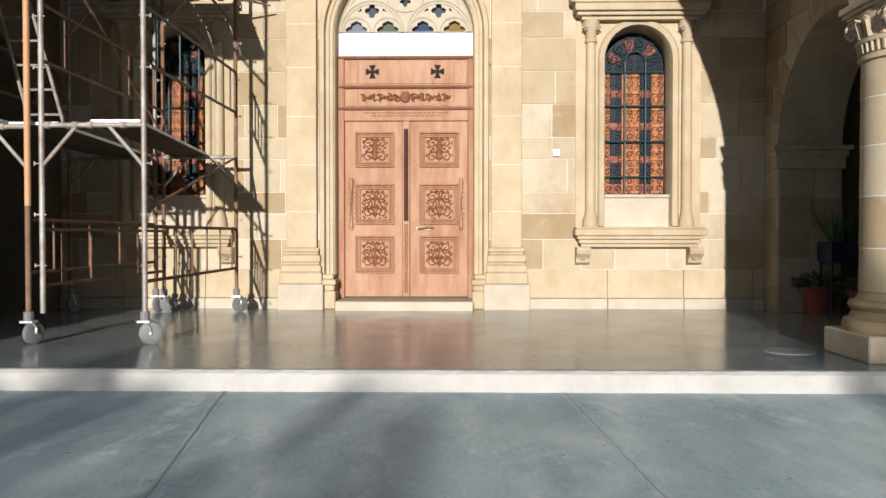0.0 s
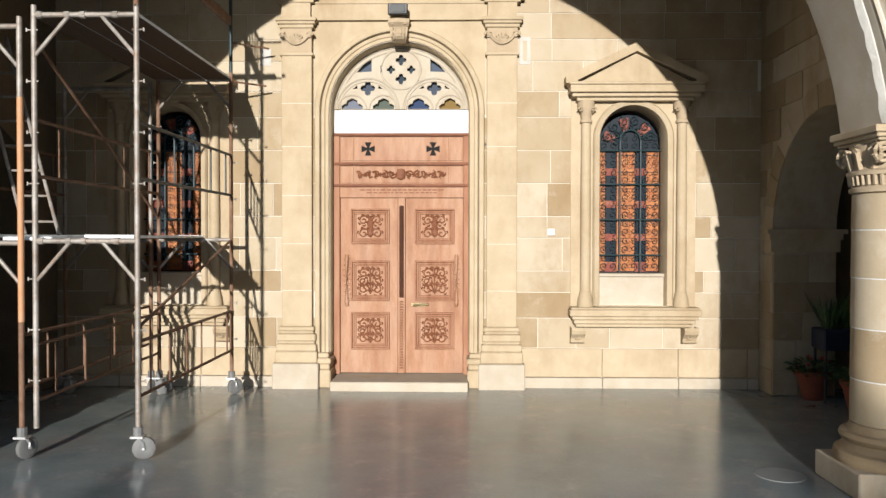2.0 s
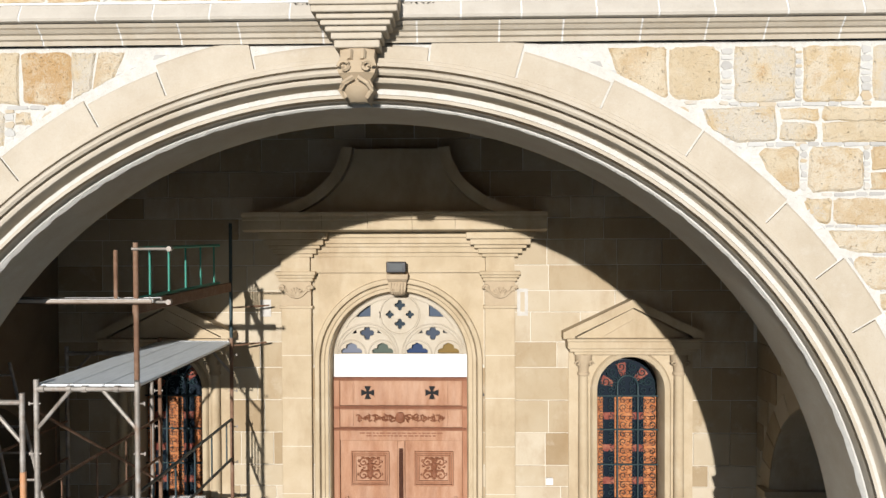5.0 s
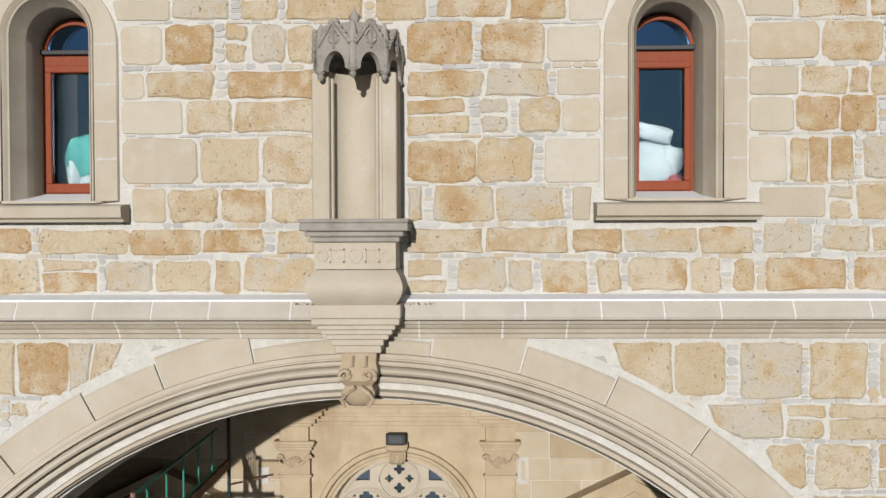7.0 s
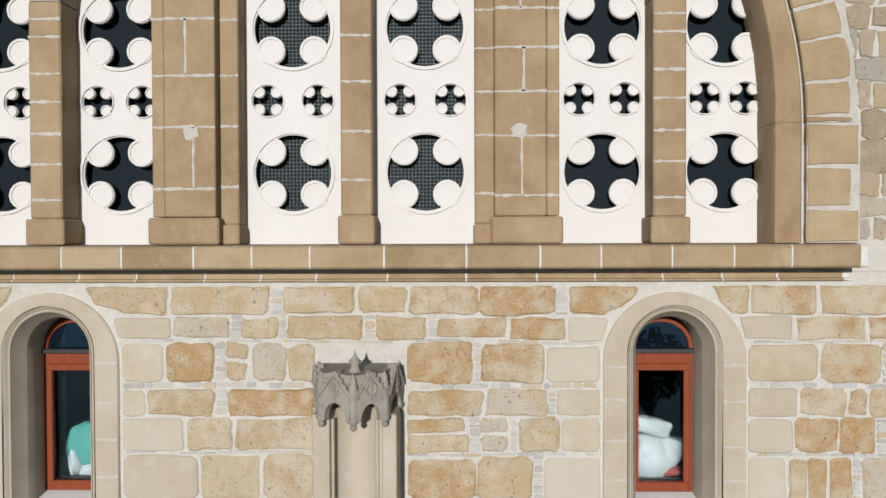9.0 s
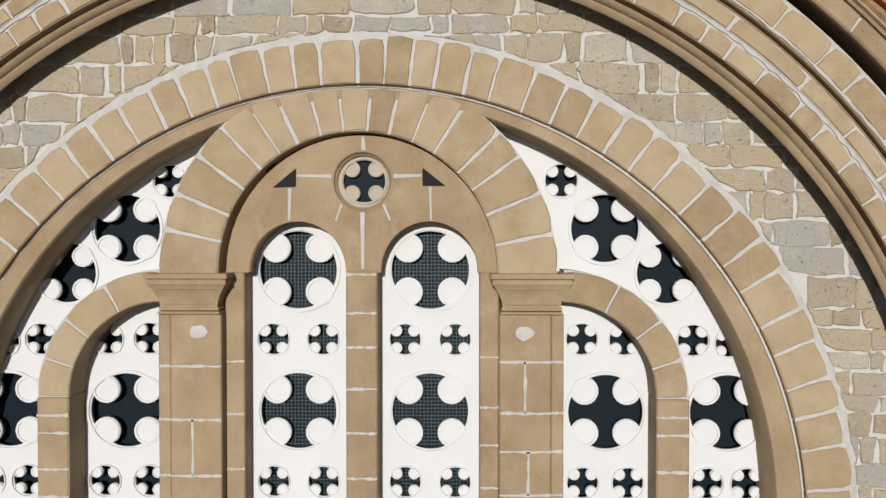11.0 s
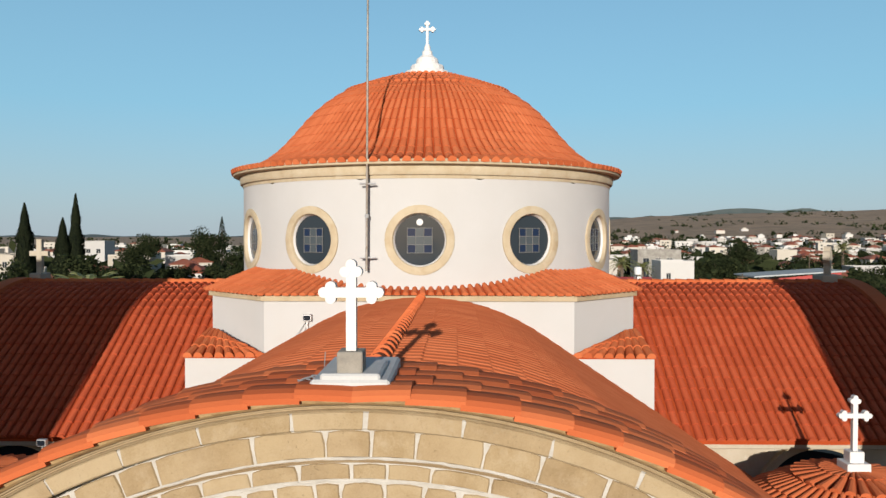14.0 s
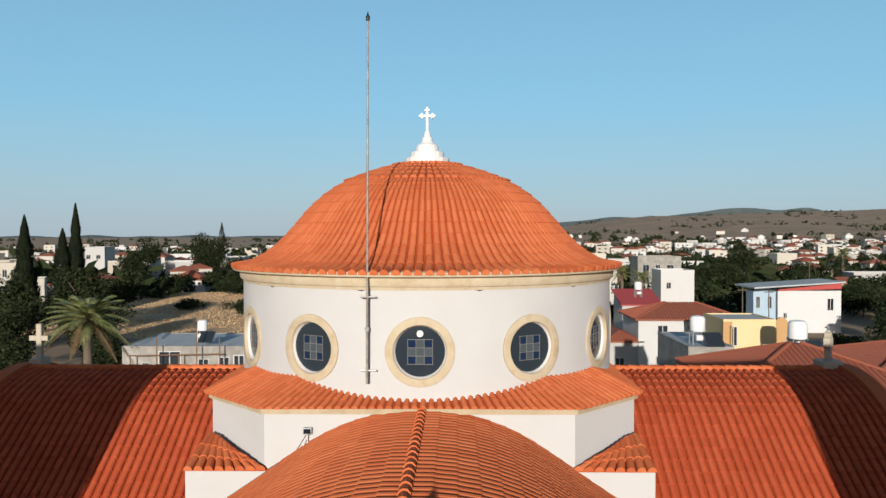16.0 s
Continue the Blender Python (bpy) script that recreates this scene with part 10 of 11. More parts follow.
for k, (x, y, h, rx, n, s, lab) in enumerate((
        (-74.0, 150.0, 15.0, 6.0, 2600, 0.9, "loose bare-branched dark tree"), (-84.0, 146.0, 12.5, 6.0, 2600, 0.9, "large dark tree in front of the cypresses"), (-76.0, 172.0, 12.0, 6.5, 2600, 0.8, "dark bushy tree behind the palm"),
        (-64.0, 138.0, 9.0, 5.5, 2000, 0.7, "dark garden tree behind the palm"), (-104.0, 150.0, 9.0, 5.0, 2000, 0.9, "dense dark garden tree"), (-68.0, 118.0, 10.5, 6.0, 2200, 0.7, "dark tree beside the palm"),
        (-80.0, 116.0, 9.0, 6.0, 2200, 0.8, "dark broad tree behind the gable cross"), (-57.0, 96.0, 8.5, 5.0, 2000, 0.6, "dense dark bush by the palm"), (-46.0, 100.0, 6.5, 4.5, 1800, 0.6, "low dark shrub beside the palm"),
        (-104.0, 318.0, 22.0, 9.0, 2400, 1.2, "broad umbrella-crowned pine over roofs"), (-134.0, 330.0, 18.0, 8.0, 1800, 1.2, "dark round tree over the roofs"), (-128.0, 300.0, 15.0, 8.0, 1800, 1.1, "dark tree among the houses"),
        (-74.0, 262.0, 12.0, 9.0, 2400, 1.0, "wide dark grove tree"), (-92.0, 248.0, 8.0, 8.0, 2000, 0.9, "low dark hedge behind the field"), (-70.0, 238.0, 6.0, 6.0, 1600, 0.8, "olive shrub beside the field"), (-52.0, 182.0, 5.0, 4.0, 1400, 0.6, "dark shrub at the field's edge"),
        (-62.0, 290.0, 11.0, 8.0, 2000, 1.0, "dark tree by the dome drum"), (43.0, 150.0, 4.6, 4.0, 1800, 0.7, "green garden tree behind the white house"), (50.0, 158.0, 5.0, 4.5, 1800, 0.7, "leafy garden tree behind the sheds"), (58.0, 140.0, 4.0, 3.0, 1600, 0.6, "dark garden tree near the shop"),
        (100.0, 190.0, 8.0, 7.0, 2200, 0.9, "dark garden trees behind the shop"), (92.0, 150.0, 8.5, 6.0, 2000, 0.8, "dark tree beside the shop"), (88.0, 130.0, 6.0, 5.0, 1800, 0.7, "dark leafy tree by the road"), (103.0, 145.0, 10.0, 6.0, 2000, 0.8, "broad dark tree by the shop"),
        (72.0, 240.0, 9.0, 8.0, 1800, 0.9, "dark tree between houses"), (88.0, 262.0, 11.0, 9.0, 2000, 1.0, "olive-green tree among white houses"), (110.0, 300.0, 17.0, 9.0, 2000, 1.1, "tall brownish plane tree in town"), (130.0, 280.0, 12.0, 9.0, 2000, 1.0, "dark garden trees among houses"), (40.0, 220.0, 9.0, 6.0, 1800, 0.8, "dark tree by the dome drum"), (35.0, 170.0, 6.0, 5.0, 1600, 0.7, "dark shrub beside the shed"), (-55.0, 112.0, 10.5, 4.5, 2200, 0.6, "dense dark tree behind the palm"), (-49.5, 108.0, 7.0, 3.5, 1800, 0.5, "dark bush behind the palm"), (-64.0, 104.0, 10.0, 5.0, 2200, 0.6, "dense dark tree behind the palm"), (-44.0, 112.0, 5.0, 3.5, 1500, 0.5, "dark bush behind the palm"), (84.0, 122.0, 4.5, 4.5, 1500, 0.6, "low dark bush near the shop"), (76.0, 128.0, 4.0, 4.5, 1500, 0.6, "low dark bush near the shop"), (66.0, 130.0, 3.6, 4.0, 1400, 0.6, "low olive bush near the shop"), (96.0, 118.0, 5.5, 5.0, 1700, 0.6, "dark bush by the road"), (108.0, 128.0, 7.0, 6.0, 1900, 0.7, "dark tree by the road"), (72.0, 104.0, 4.0, 4.0, 1500, 0.5, "dark bush beside the yellow house"), (62.0, 100.0, 4.2, 4.0, 1500, 0.5, "dark bush beside the yellow house"), (-48.0, 92.0, 4.5, 4.0, 1500, 0.5, "dark bush under the palm"), (-60.0, 84.0, 5.0, 4.5, 1600, 0.5, "dark bush under the palm"), (-36.0, 92.0, 4.0, 3.5, 1400, 0.5, "dark bush behind the low house"), (-70.0, 200.0, 4.0, 5.0, 1500, 0.6, "dark bush along the field"), (-88.0, 226.0, 5.0, 6.0, 1600, 0.7, "dark bush along the field"), (59.0, 100.0, 11.5, 5.5, 2600, 0.6, "broad dark tree near the church yard"), (68.0, 112.0, 8.0, 5.0, 2000, 0.6, "dark garden tree by the wall"), (80.0, 140.0, 7.0, 5.5, 2000, 0.7, "dark tree hiding the road"), (98.0, 172.0, 9.0, 6.5, 2200, 0.8, "dark trees beyond the road"), (116.0, 205.0, 10.0, 8.0, 2400, 0.9, "dark grove beyond the road"), (84.0, 205.0, 8.0, 8.0, 2200, 0.8, "dark grove behind the shop"))):
    round_tree(x, y, h, rx, int(n * 1.6), s * 0.65, 100 + k, lab)

# low garden trees across the road, before the church
for k, (x, h_, rx, n) in enumerate(((-12.4, 6.4, 2.3, 1300), (-8.5, 6.3, 2.3, 1300), (-5.0, 6.3, 2.0, 900), (-2.7, 5.9, 1.1, 380), (0.6, 6.0, 0.9, 380), (1.9, 7.4, 1.2, 520), (5.6, 7.6, 2.2, 1500), (9.4, 6.3, 2.3, 1500), (13.0, 6.4, 2.3, 1300))):
    round_tree(x, -24.0 - 0.8 * (k % 2), h_, rx, n, 0.36, 400 + k, "low leafy garden tree across the road")

# the rest of the town: houses and trees strewn over the plain and the slopes
protos = []
r = random.Random(64)
for k, (w, d, h, kind, m, lab, wins) in enumerate((
        (12, 10, 6.4, "flat", M_HWHITE, "white flat-roofed town house", [(-4.2, -2.8, 3.6, 5.0), (1.6, 3.2, 3.6, 5.0), (-4.2, -2.8, 0.8, 2.4)]),
        (14, 11, 4.2, "hip", M_HWHITE, "white house with a terracotta hip roof", [(-4.6, -3.2, 1.2, 2.8), (2.4, 4.0, 1.2, 2.8)]),
        (10, 9, 7.0, "hip", M_HCREAM, "cream two-storey house with a tiled roof", [(-3.4, -2.0, 4.2, 5.8), (1.6, 3.0, 4.2, 5.8), (-3.4, -2.0, 1.0, 2.6)]),
        (16, 9, 6.8, "flat", M_HWHITE, "long white flat-roofed house", [(-6.0, -4.2, 3.8, 5.4), (-1.0, 0.8, 3.8, 5.4), (4.0, 5.8, 3.8, 5.4)]),
        (11, 10, 9.4, "flat", M_HCREAM, "pale three-storey apartment house", [(-3.6, -1.8, 6.8, 8.2), (1.4, 3.2, 6.8, 8.2), (-3.6, -1.8, 3.8, 5.2), (1.4, 3.2, 3.8, 5.2)]))):
    protos.append((house(-300 - 40 * k, 300 + 10 * k, w, d, h, kind, m, lab, wins, group="town houses"), w))
trees = [round_tree(-320 - 30 * k, 380, hh, rr, 900, 0.95, 300 + k, "dark round garden tree in the town") for k, (hh, rr) in enumerate(((6, 4), (8, 4.5), (5, 4.5), (9, 3.5)))]
taken = [(29, 112), (33, 92), (73, 165), (64, 165), (35, 150), (55, 195), (69, 266), (-29, 86), (-95, 275), (-147, 255), (-157, 336), (-152, 386), (-118, 330)]


def clear(x, y, d):
    if -100 < x < -30 and 145 < y < 250:
        return False
    return all(math.hypot(x - a, y - b) > d for a, b in taken)


n = 0
while n < 215:
    y = 180 + 800 * r.random() ** 1.15
    u = r.choice((r.uniform(-0.66, -0.14), r.uniform(0.14, 0.66), r.uniform(-0.66, 0.66)))
    x = u * y
    if not clear(x, y, 17) or (u > 0.2 and y < 260):
        continue
    if y > 900 and u < 0.05 and r.random() < 0.4:
        continue
    taken.append((x, y))
    copy_thing(r.choice(protos + protos[1:3])[0], pose(x, y, base_z(x, y), 0, 0, r.choice((0, 0, 12, -15, 25, 180, 90)) + r.uniform(-6, 6)))
    n += 1
n = 0
while n < 215:
    y = 150 + 1000 * r.random() ** 1.3 if n < 95 else r.uniform(190, 460)
    u = r.choice((r.uniform(-0.66, -0.12), r.uniform(0.12, 0.66))) if n < 95 else r.uniform(0.22, 0.64)
    x = u * y
    if not clear(x, y, 9) or (u > 0 and y < 170 and x < 95):
        continue
    copy_thing(r.choice(trees), pose(x, y, base_z(x, y), 0, 0, r.uniform(0, 360)))
    n += 1
bm = bmesh.new()
for _ in range(2600):
    y = 260 + 2400 * r.random() ** 1.5
    x = r.uniform(-0.7, 0.7) * y
    if noise.noise(Vector((x * 0.006, y * 0.004, 1.0))) < (-0.15 if y < 900 else 0.12):
        continue
    z, s = base_z(x, y), r.uniform(1.6, 4.2)
    for _ in range(9):
        p = Vector((x + r.gauss(0, s), y + r.gauss(0, s), z + abs(r.gauss(0, s * 0.8))))
        u = Vector((r.gauss(0, 1), r.gauss(0, 0.4), r.gauss(0, 0.8))).normalized() * s
        v = u.orthogonal().normalized() * s * 0.5
        bm.faces.new([bm.verts.new(q) for q in (p - u, p + v, p + u, p - v)])
for _ in range(4200):
    y = 190 + 800 * r.random() ** 1.2
    x = r.choice((r.uniform(-0.66, -0.14), r.uniform(0.14, 0.66), r.uniform(0.14, 0.66))) * y
    if not clear(x, y, 11):
        continue
    z, s = base_z(x, y), r.uniform(1.0, 2.4)
    for _ in range(14):
        p = Vector((x + r.gauss(0, s), y + r.gauss(0, s), z + s * 0.6 + abs(r.gauss(0, s * 0.9))))
        u = Vector((r.gauss(0, 1), r.gauss(0, 0.4), r.gauss(0, 0.8))).normalized() * s * 0.55
        v = u.orthogonal().normalized() * s * 0.3
        bm.faces.new([bm.verts.new(q) for q in (p - u, p + v, p + u, p - v)])
for _ in range(700):
    y = r.uniform(112, 215)
    x = r.uniform(0.62, 0.95) * y
    if not clear(x, y, 10):
        continue
    z, s = base_z(x, y), r.uniform(0.5, 1.5)
    for _ in range(22):
        p = Vector((x + r.gauss(0, s), y + r.gauss(0, s), z + s * 0.5 + abs(r.gauss(0, s * 0.8))))
        u = Vector((r.gauss(0, 1), r.gauss(0, 0.4), r.gauss(0, 0.8))).normalized() * s * 0.35
        v = u.orthogonal().normalized() * s * 0.2
        bm.faces.new([bm.verts.new(q) for q in (p - u, p + v, p + u, p - v)])
tagged(solid("far_scrub", bm, M_TREE, "dark scrub and trees strewn over the far land", "scrub"), kind="stuff")
M_HFAR = material("far_white_wall", [(0.33, 0.315, 0.29), (0.42, 0.41, 0.39), (0.50, 0.49, 0.47), (0.37, 0.33, 0.27)], 0.9, 0.05, 8, 0.0, island="island", spread=0.15)
walls_, roofs_ = bmesh.new(), bmesh.new()
for _ in range(330):
    y = 430 + 900 * r.random() ** 1.4
    u = r.uniform(-0.68, 0.68) if r.random() < 0.45 else r.uniform(0.12, 0.68)
    x = u * y
    if noise.noise(Vector((x * 0.004, y * 0.003, 7.0))) < -0.12 or not clear(x, y, 8):
        continue
    z, w, h = base_z(x, y), r.uniform(3, 7.5), r.uniform(3.2, 6.5)
    d = r.uniform(3.5, 5.5)
    box(walls_, x - w, x + w, y - d, y + d, z - 1, z + h)
    if r.random() < 0.5:
        hip(roofs_, x - w, x + w, y - d, y + d, z + h + 0.05, r.uniform(1.3, 2.2))
    else:
        box(walls_, x - w * 0.4, x + w * 0.5, y - d * 0.6, y + d * 0.6, z + h + 0.05, z + h + r.uniform(1.0, 2.6))
tagged(solid("far_houses", walls_, M_HFAR, "tiny white houses scattered on the far slopes", "houses"), kind="stuff")
tagged(solid("far_roofs", roofs_, M_HROOF, "terracotta roofs of the far houses", "roofs"), kind="stuff")

# the wooded ridge on the horizon
M_RIDGE = material("wooded_ridge", [(0.05, 0.07, 0.072), (0.08, 0.10, 0.095), (0.115, 0.125, 0.11)], 0.95, 0.006, 0.03, 0.0)
bm = bmesh.new()
prev = None
for k in range(141):
    u = -0.8 + 1.6 * k / 140
    top_z = 14 + 96 * min(1.0, max(0.0, (u + 0.05) / 0.25)) + 52 * math.exp(-((u - 0.37) / 0.07) ** 2) + 42 * math.exp(-((u - 0.46) / 0.03) ** 2) + 10 * noise.noise(Vector((u * 22, 0, 5)))
    row = [bm.verts.new((u * d, d, z_)) for d, z_ in ((3900.0, -5.0), (4200.0, top_z), (4390.0, -5.0))]
    if prev:
        for j in range(2):
            bm.faces.new((prev[j], row[j], row[j + 1], prev[j + 1]))
    prev = row
solid("far_ridge", bm, M_RIDGE, "dark wooded ridge along the far horizon", "hills", "structure")

# street poles and dishes
for x, y, h in ((52.0, 140.0, 11.0), (60.0, 148.0, 10.0), (-24.5, 92.0, 13.0), (96.0, 210.0, 13.0)):
    p = thing("utility_pole", (x, y, base_z(x, y)), "thin wooden utility pole in the town", "pole", "utility poles")
    part("mast", tube(bmesh.new(), (x, y, base_z(x, y) - 0.3), (x, y, base_z(x, y) + h), 0.14, 6, 0.09), M_BARK, p)
    part("crossarm", boxed(x - 0.9, x + 0.9, y - 0.06, y + 0.06, base_z(x, y) + h - 0.7, base_z(x, y) + h - 0.55), M_BARK, p)


# ---- rubble stones of the front ----
def keep_out(x, z, grow=0.0):
    """Signed test: how far inside something that interrupts the rubble (positive: inside)."""
    best = -9.0
    d = 4.755 + grow - math.hypot(x - ACX, z - ACZ)
    best = max(best, d)
    for c in WINS:
        if z < 9.43:
            best = max(best, min(0.55 + grow - abs(x - c), z - (8.0 - grow)))
        else:
            best = max(best, 0.55 + grow - math.hypot(x - c, z - 9.43))
        best = max(best, min(0.63 + grow - abs(x - c), z - (8.0 - grow), 8.2 + grow - z))
    best = max(best, min(0.34 + grow - abs(x + 0.64), z - 7.3, 9.45 + grow - z))
    best = max(best, min(z - (7.09 - grow), 7.42 + grow - z))
    best = max(best, z - (10.04 - grow))
    return best


def push_out(poly):
    """Moves corners that reach into an interruption back to its edge; None if too much is lost."""
    out, moved = [], 0
    for x, z in poly:
        k = 0
        while keep_out(x, z, 0.025) > 0 and k < 14:
            g = 0.01
            gx = (keep_out(x + g, z, 0.025) - keep_out(x - g, z, 0.025)) / (2 * g)
            gz = (keep_out(x, z + g, 0.025) - keep_out(x, z - g, 0.025)) / (2 * g)
            n = math.hypot(gx, gz) or 1
            d = keep_out(x, z, 0.025) + 0.002
            x, z = x - gx / n * min(d, 0.2), z - gz / n * min(d, 0.2)
            k += 1
        moved += k > 0
        if k >= 14:
            return None
        out.append((x, z))
    signed = sum(a[0] * b[1] - b[0] * a[1] for a, b in zip(out, out[1:] + out[:1])) / 2
    was = sum(a[0] * b[1] - b[0] * a[1] for a, b in zip(poly, poly[1:] + poly[:1])) / 2
    wide = max(p[0] for p in out) - min(p[0] for p in out)
    tall = max(p[1] for p in out) - min(p[1] for p in out)
    return out if signed / was > 0.22 and abs(signed) > 0.45 * wide * tall else None


def lay_rubble():
    r = random.Random(42)
    wall = bpy.data.objects["wall_front"]
    chips = bmesh.new()

    def chip(x0, x1, z0, z1):
        """A small filler stone with its own thin bead of mortar."""
        c = min(x1 - x0, z1 - z0) * 0.28
        pts = [(x0 + c, z0), (x1 - c, z0), (x1, z0 + c), (x1, z1 - c), (x1 - c, z1), (x0 + c, z1), (x0, z1 - c), (x0, z0 + c)]
        pts = [(u + r.uniform(-0.5, 0.5) * c, v + r.uniform(-0.5, 0.5) * c) for u, v in pts]
        y = FACE + r.uniform(0.010, 0.016)
        front, back = [[chips.verts.new((u, yy, v)) for u, v in pts] for yy in (y, FACE + 0.04)]
        chips.faces.new(front)
        for k in range(8):
            chips.faces.new((front[k], front[(k + 1) % 8], back[(k + 1) % 8], back[k]))

    def lift(x, k):
        """Courses run unevenly."""
        return 0.030 * noise.noise(Vector((x * 1.1, k * 3.7, 0.5)))

    def free(z0, z1):
        """The stretches of a course that nothing interrupts, with what bounds them."""
        out, start = [], None
        for k in range(503):
            x = -5.62 + 0.02 * k
            shut = k > 500 or keep_out(x, (z0 + z1) / 2, 0.010) > 0
            if start is None and not shut:
                start = x
            elif start is not None and shut:
                if x - start > 0.06:
                    out.append((start, x - 0.01))
                start = None
        return out

    def beside_window(x, z):
        return 8.1 < z < 9.9 and any(0.3 < abs(x - c) < 0.72 for c in WINS)

    course = 0
    for z, top in ((2.98, 7.085), (7.46, 10.04)):
        while z < top - 0.06:
            h = r.uniform(0.19, 0.36)
            s = r.choice((0.012, 0.030, 0.040, 0.050))
            if top - (z + h + s) < 0.16:
                h, s = top - z - 0.006, 0.006
            for xa, xb in free(z, z + h):
                x = xa
                while x < xb - 0.02:
                    w = min(0.72, max(0.20, r.gauss(0.42, 0.12))) * (1.0 if h > 0.24 else 1.15)
                    if r.random() < 0.10:
                        w = r.uniform(0.13, 0.2)
                    if xb - x - w < 0.20:
                        w = min(xb - x, 0.75)
                    smooth_block = beside_window(x, z + h / 2) or beside_window(x + w, z + h / 2)
                    za, zb = z + lift(x + w / 2, course) + r.uniform(0, 0.006), z + h + lift(x + w / 2, course + 1) - r.uniform(0, 0.014)
                    rows_ = [(za, zb)]
                    if h > 0.26 and not smooth_block and r.random() < 0.16:
                        cut = za + (zb - za) * r.uniform(0.35, 0.65)
                        rows_ = [(za, cut - 0.012), (cut + 0.012, zb)]
                    for a, b in rows_:
                        cutw = w * (r.uniform(0.85, 1.0) if len(rows_) > 1 else 1.0)
                        poly = push_out(rough_rect(x + 0.004, x + cutw - 0.004, a, b, r, 0.006 if smooth_block else 0.013))
                        if poly:
                            poly = fray(poly, r, 0.003 if smooth_block else 0.009)
                            part("stone", stone(poly, FACE + 0.016, r.uniform(0.003, 0.006) if smooth_block else r.uniform(0.004, 0.011), r, 0.012 if smooth_block else 0.022), M_QUOIN if smooth_block else M_RUBBLE, wall)
                    x += w
                    if x > xb - 0.12:
                        x += 0.012
                    elif r.random() < 0.5 and not smooth_block:
                        # a stack of chips between two stones
                        g = r.uniform(0.055, 0.105)
                        zz = z + lift(x, course) + 0.004
                        while zz < z + h - 0.02:
                            hh = r.uniform(0.028, 0.08)
                            if keep_out(x + g / 2, zz + hh / 2, 0.04) < 0:
                                chip(x + 0.006, x + g - 0.004, zz + 0.006, zz + hh - 0.006)
                            zz += hh
                        x += g
                    else:
                        x += r.uniform(0.008, 0.02)
            # thin slivers between the courses
            x = -5.6
            while x < 4.4:
                w = r.uniform(0.06, 0.2)
                if s > 0.025 and r.random() < 0.88 and keep_out(x + w / 2, z + h + s / 2, 0.08) < 0:
                    dz = lift(x + w / 2, course + 1) * 0.8
                    chip(x + 0.006, x + w - 0.006, z + h + 0.006 + dz, z + h + s - 0.004 + dz)
                x += w
            z += h + s
            course += 1
    # slivers along the back of the great arch
    a = a_s
    while a < 180 - a_s:
        da = r.uniform(0.7, 2.0)
        u, q = radians(a + da / 2), 4.755 + r.uniform(0.0, 0.02)
        px, pz = ACX + q * math.cos(u), ACZ + q * math.sin(u)
        if keep_out(px, pz, -0.06) < 0 and r.random() < 0.7:
            g = 4.7 * radians(da) / 2 - 0.006
            chip(px - g * max(abs(math.sin(u)), 0.5), px + g * max(abs(math.sin(u)), 0.5), pz - 0.018 - g * abs(math.cos(u)), pz + 0.018 + g * abs(math.cos(u)))
        a += da
    bmesh.ops.recalc_face_normals(chips, faces=chips.faces[:])
    tagged(part("filler_stones", chips, M_SLIVER, wall, "small filler stones in the mortar"), kind="stuff")
    # grey rubble in the gable
    gw = bpy.data.objects["wall_gable"]
    z = 10.36
    while z < 15.7:
        h = r.uniform(0.13, 0.25)
        x = -5.6 + r.uniform(-0.3, 0)
        while x < 4.3:
            w = r.choice((0.13, 0.22, 0.30, 0.38, 0.48)) * r.uniform(0.9, 1.1)
            pts = []
            ok = True
            for px, pz in rough_rect(x + 0.007, x + w - 0.007, z + 0.007, z + h - 0.007, r, 0.02):
                dx, dz = px - LX, max(pz - LZ, 0.0)
                d = math.hypot(dx, dz) or 1
                f = min(max(d, 3.86), 4.42) / d
                if abs(f - 1) * d > 0.36:
                    ok = False
                pts.append((LX + dx * f, (LZ + dz * f) if pz > LZ else pz))
            area = abs(sum(a[0] * b[1] - b[0] * a[1] for a, b in zip(pts, pts[1:] + pts[:1]))) / 2
            if ok and area > 0.004:
                part("stone", stone(fray(pts, r, 0.008), FACE - 0.004, r.uniform(0.003, 0.010), r, 0.012), M_GREYRUB, gw)
            x += w
        z += h


lay_rubble()


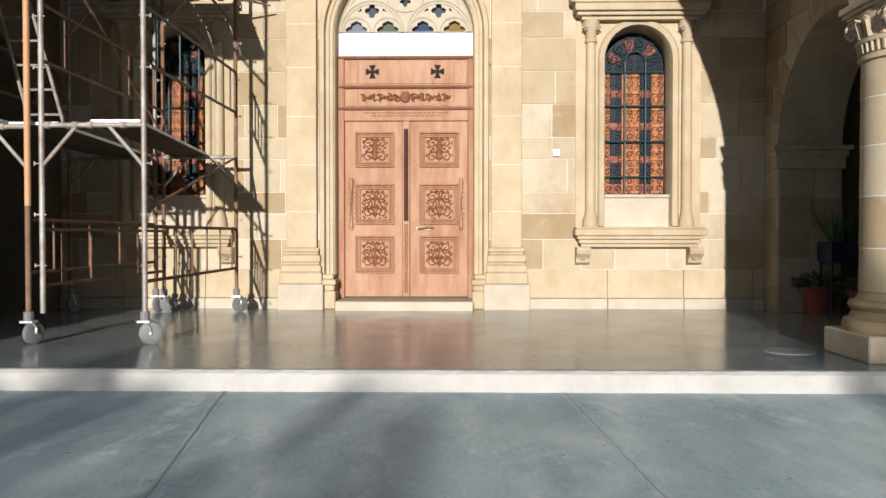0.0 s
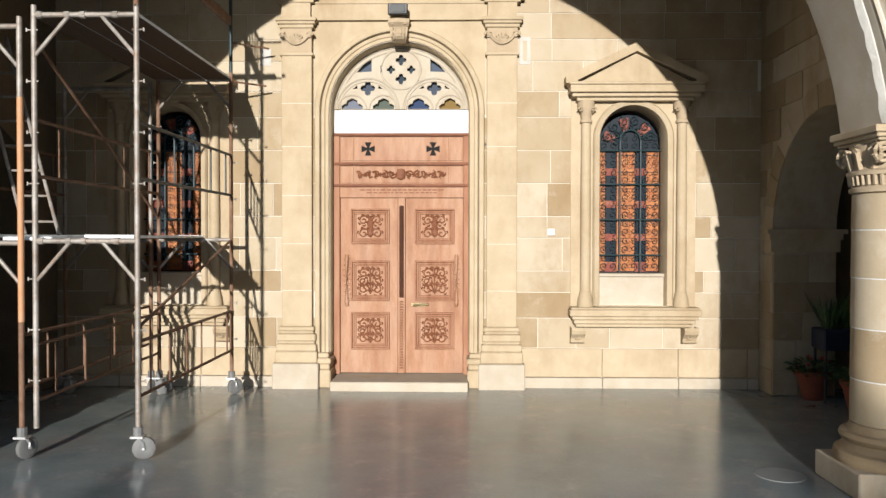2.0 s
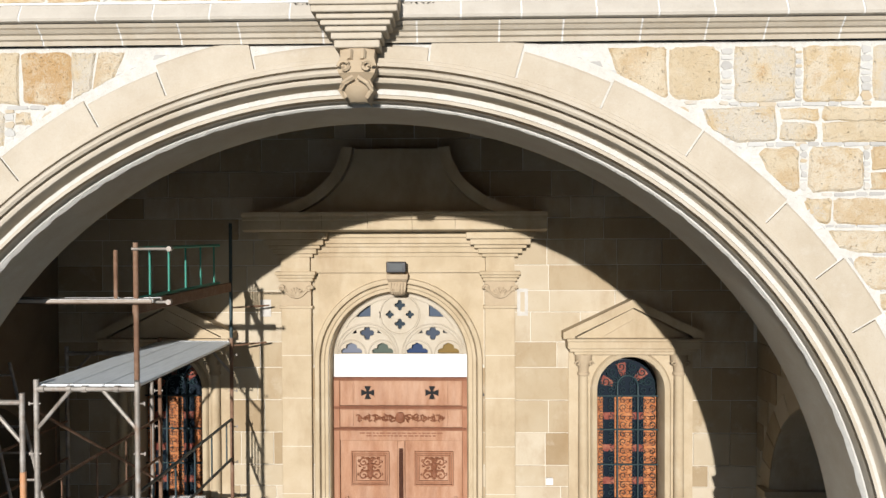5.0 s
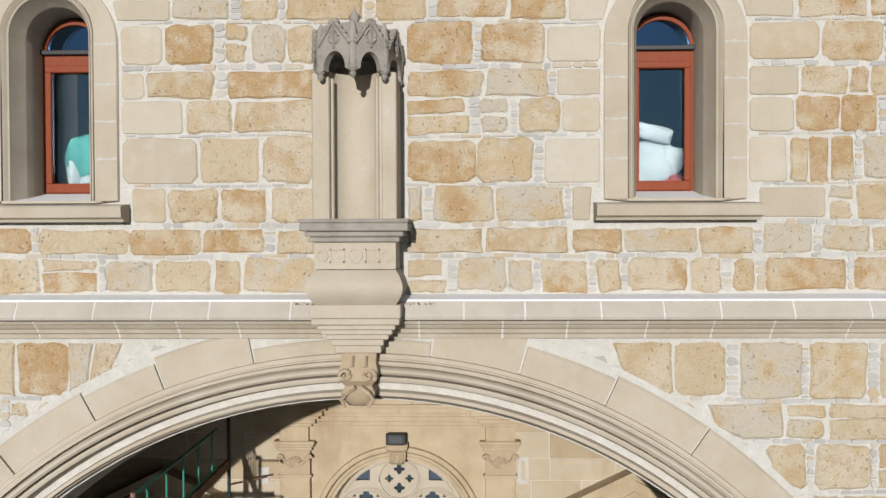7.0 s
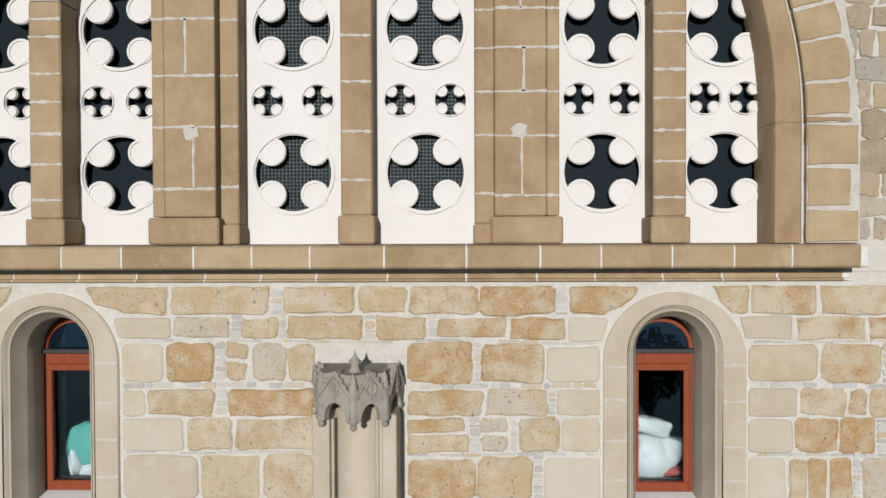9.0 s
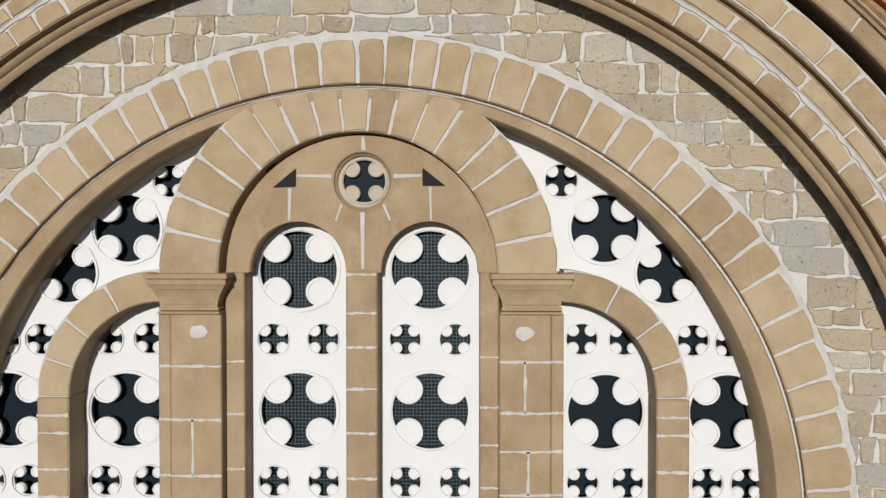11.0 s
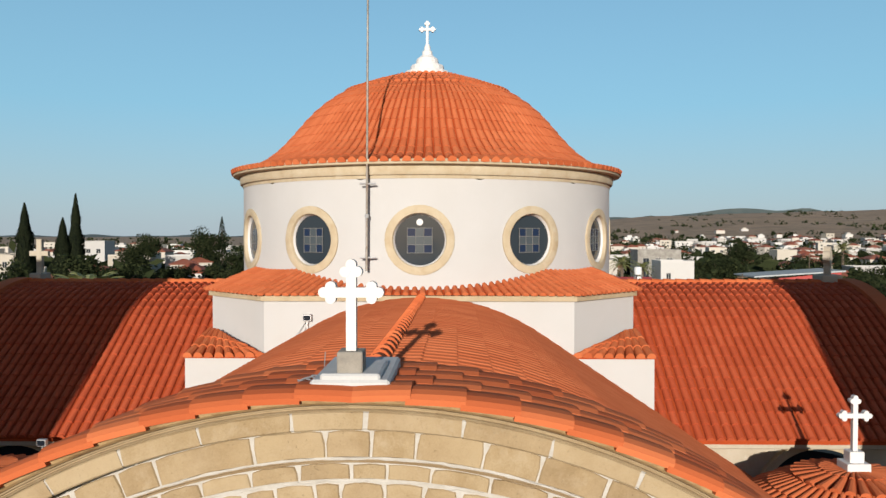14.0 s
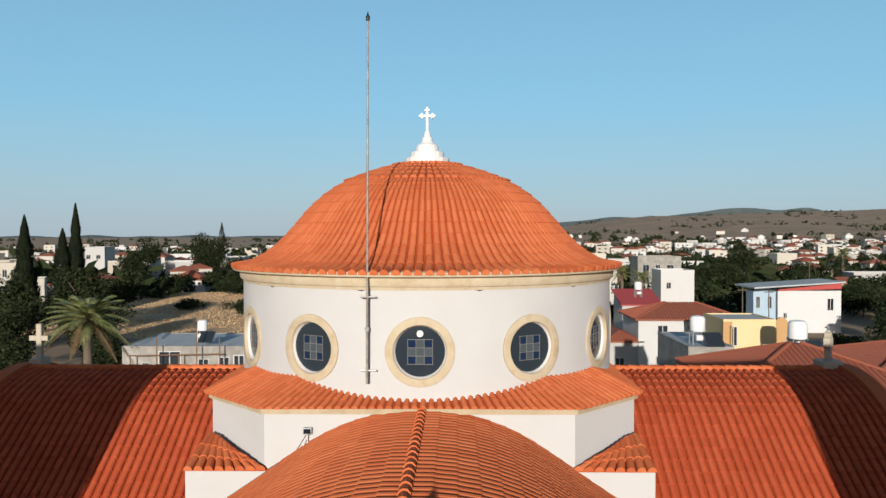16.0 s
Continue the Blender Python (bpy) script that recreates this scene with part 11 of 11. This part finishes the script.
# ---- ashlar blocks of the porch wall ----
def lay_ashlar():
    r = random.Random(77)
    wall = bpy.data.objects["wall_porch"]

    def spans(x0, x1, z0, z1):
        """The stretches of a course that the windows and the door leave free."""
        out = [(x0, x1)]
        cuts = [(c - 0.55, c + 0.55) for c in (2.515, 2.515 - 6.49) if z1 > 1.10 and z0 < 3.97]
        if z0 < 5.09:
            cuts.append((DX - 1.2, DX + 1.2) if z1 > 3.75 else (DX - 1.17, DX + 1.17))
        for a, b in cuts:
            out = [q for u, v in out for q in (((u, min(v, a)), (max(u, b), v)) if u < b and v > a else ((u, v),)) if q[1] - q[0] > 0.04]
        return out

    z = 0.50
    while z < 7.1:
        h = r.choice((0.30, 0.36, 0.42, 0.46))
        x = -5.6 + r.uniform(-0.4, 0)
        while x < 4.3:
            w = r.uniform(0.42, 0.98)
            x0, x1 = max(x, -5.58), min(x + w, 4.28)
            for u, v in spans(x0, x1, z, min(z + h, 7.18)) if x1 - x0 > 0.08 else ():
                d = r.uniform(0.0, 0.006)
                part("block", boxed(u + 0.005, v - 0.005, WALL - d, WALL + 0.1, z + 0.005, min(z + h, 7.18) - 0.005, bevel=0.003), M_ASHLAR, wall)
            x += w
        z += h
    # pale plinth course and footing
    for x0, x1 in ((-5.58, -2.40), (0.95, 4.26)):
        x = x0
        while x < x1 - 0.02:
            w = min(r.uniform(0.7, 1.3), x1 - x)
            part("plinth_block", boxed(x + 0.003, x + w - 0.003, WALL - 0.025, WALL + 0.1, 0.10, 0.497, bevel=0.006), M_DRESSED, wall)
            part("footing_block", boxed(x + 0.003, x + w - 0.003, WALL - 0.06, WALL + 0.1, FLOOR - 0.02, 0.095, bevel=0.008), M_PALE, wall)
            x += w
    # dressed margin round the door
    rim = [(DX - 1.168, FLOOR), (DX - 1.168, 3.8)] + circle(DX, 3.8, 1.168, 24, 176, 4) + [(DX + 1.168, 3.8), (DX + 1.168, FLOOR), (DX + 0.998, FLOOR), (DX + 0.998, 3.8)] + circle(DX, 3.8, 0.998, 24, 4, 176) + [(DX - 0.998, 3.8), (DX - 0.998, FLOOR)]
    part("door_margin", plate([rim], WALL - 0.003, WALL + 0.03), M_DRESSED, wall)
    # the plain wall above the door arch
    pts = [(DX - 1.2, 3.75)] + circle(DX, 3.8, 1.17, 24, 180, 0) + [(DX + 1.2, 3.75), (DX + 1.2, 5.1), (DX - 1.2, 5.1)]
    part("arch_field", plate([pts], WALL - 0.002, WALL + 0.1), M_DRESSED, wall)


def lay_cross_wall():
    """Blocks on the cross wall: its face to the porch, the jamb of its arch, and the arch stones."""
    r = random.Random(91)
    wall = bpy.data.objects["wall_cross"]
    cy, rad, zs = 8.75, 1.45, 2.1
    z = FLOOR
    while z < 7.1:
        h = r.uniform(0.33, 0.42)
        z1 = min(z + h, 7.15)
        if z1 < 1.9:
            cut = r.uniform(4.55, 4.85)
            for x0, x1 in ((4.272, cut), (cut, 5.09)):
                part("block", boxed(x0 + 0.004, x1 - 0.004, 10.188 - r.uniform(0, 0.004), 10.3, z + 0.005, z1 - 0.005, bevel=0.003), M_ASHLAR, wall)
        y = 6.78 - r.uniform(0, 0.4)
        while y < WALL - 0.02:
            w = r.uniform(0.45, 0.9)
            y0, y1 = max(y, 6.78), min(y + w, WALL - 0.015)
            spans = [(y0, y1)]
            low = (rad + 0.30) ** 2 - min(max(z - zs, 0.0), 9.0) ** 2
            if z < zs or low > 0:
                half_ = rad + (0.004 if z1 <= zs else 0.30) if z < zs else math.sqrt(low)
                spans = [q for q in ((y0, min(y1, cy - half_)), (max(y0, cy + half_), y1))]
            for a, b in spans:
                if b - a > 0.06:
                    part("block", boxed(4.268 - r.uniform(0, 0.004), 4.4, a + 0.004, b - 0.004, z + 0.005, z1 - 0.005, bevel=0.003), M_ASHLAR, wall)
            y += w
        z = z1 + (0.001 if z1 < 7.15 else 9)
    for k in range(13):
        a0, a1 = radians(180 * k / 13 + 0.25), radians(180 * (k + 1) / 13 - 0.25)
        prof = [(cy + q * math.cos(a), zs + q * math.sin(a)) for q, a in ((rad + 0.003, a0), (rad + 0.296, a0), (rad + 0.30, (a0 + a1) / 2), (rad + 0.296, a1), (rad + 0.003, a1), (rad + 0.003, (a0 + a1) / 2))]
        part("voussoir", extrude(bmesh.new(), prof, "x", 4.262, 4.4), M_ASHLAR, wall)


lay_ashlar()
lay_cross_wall()
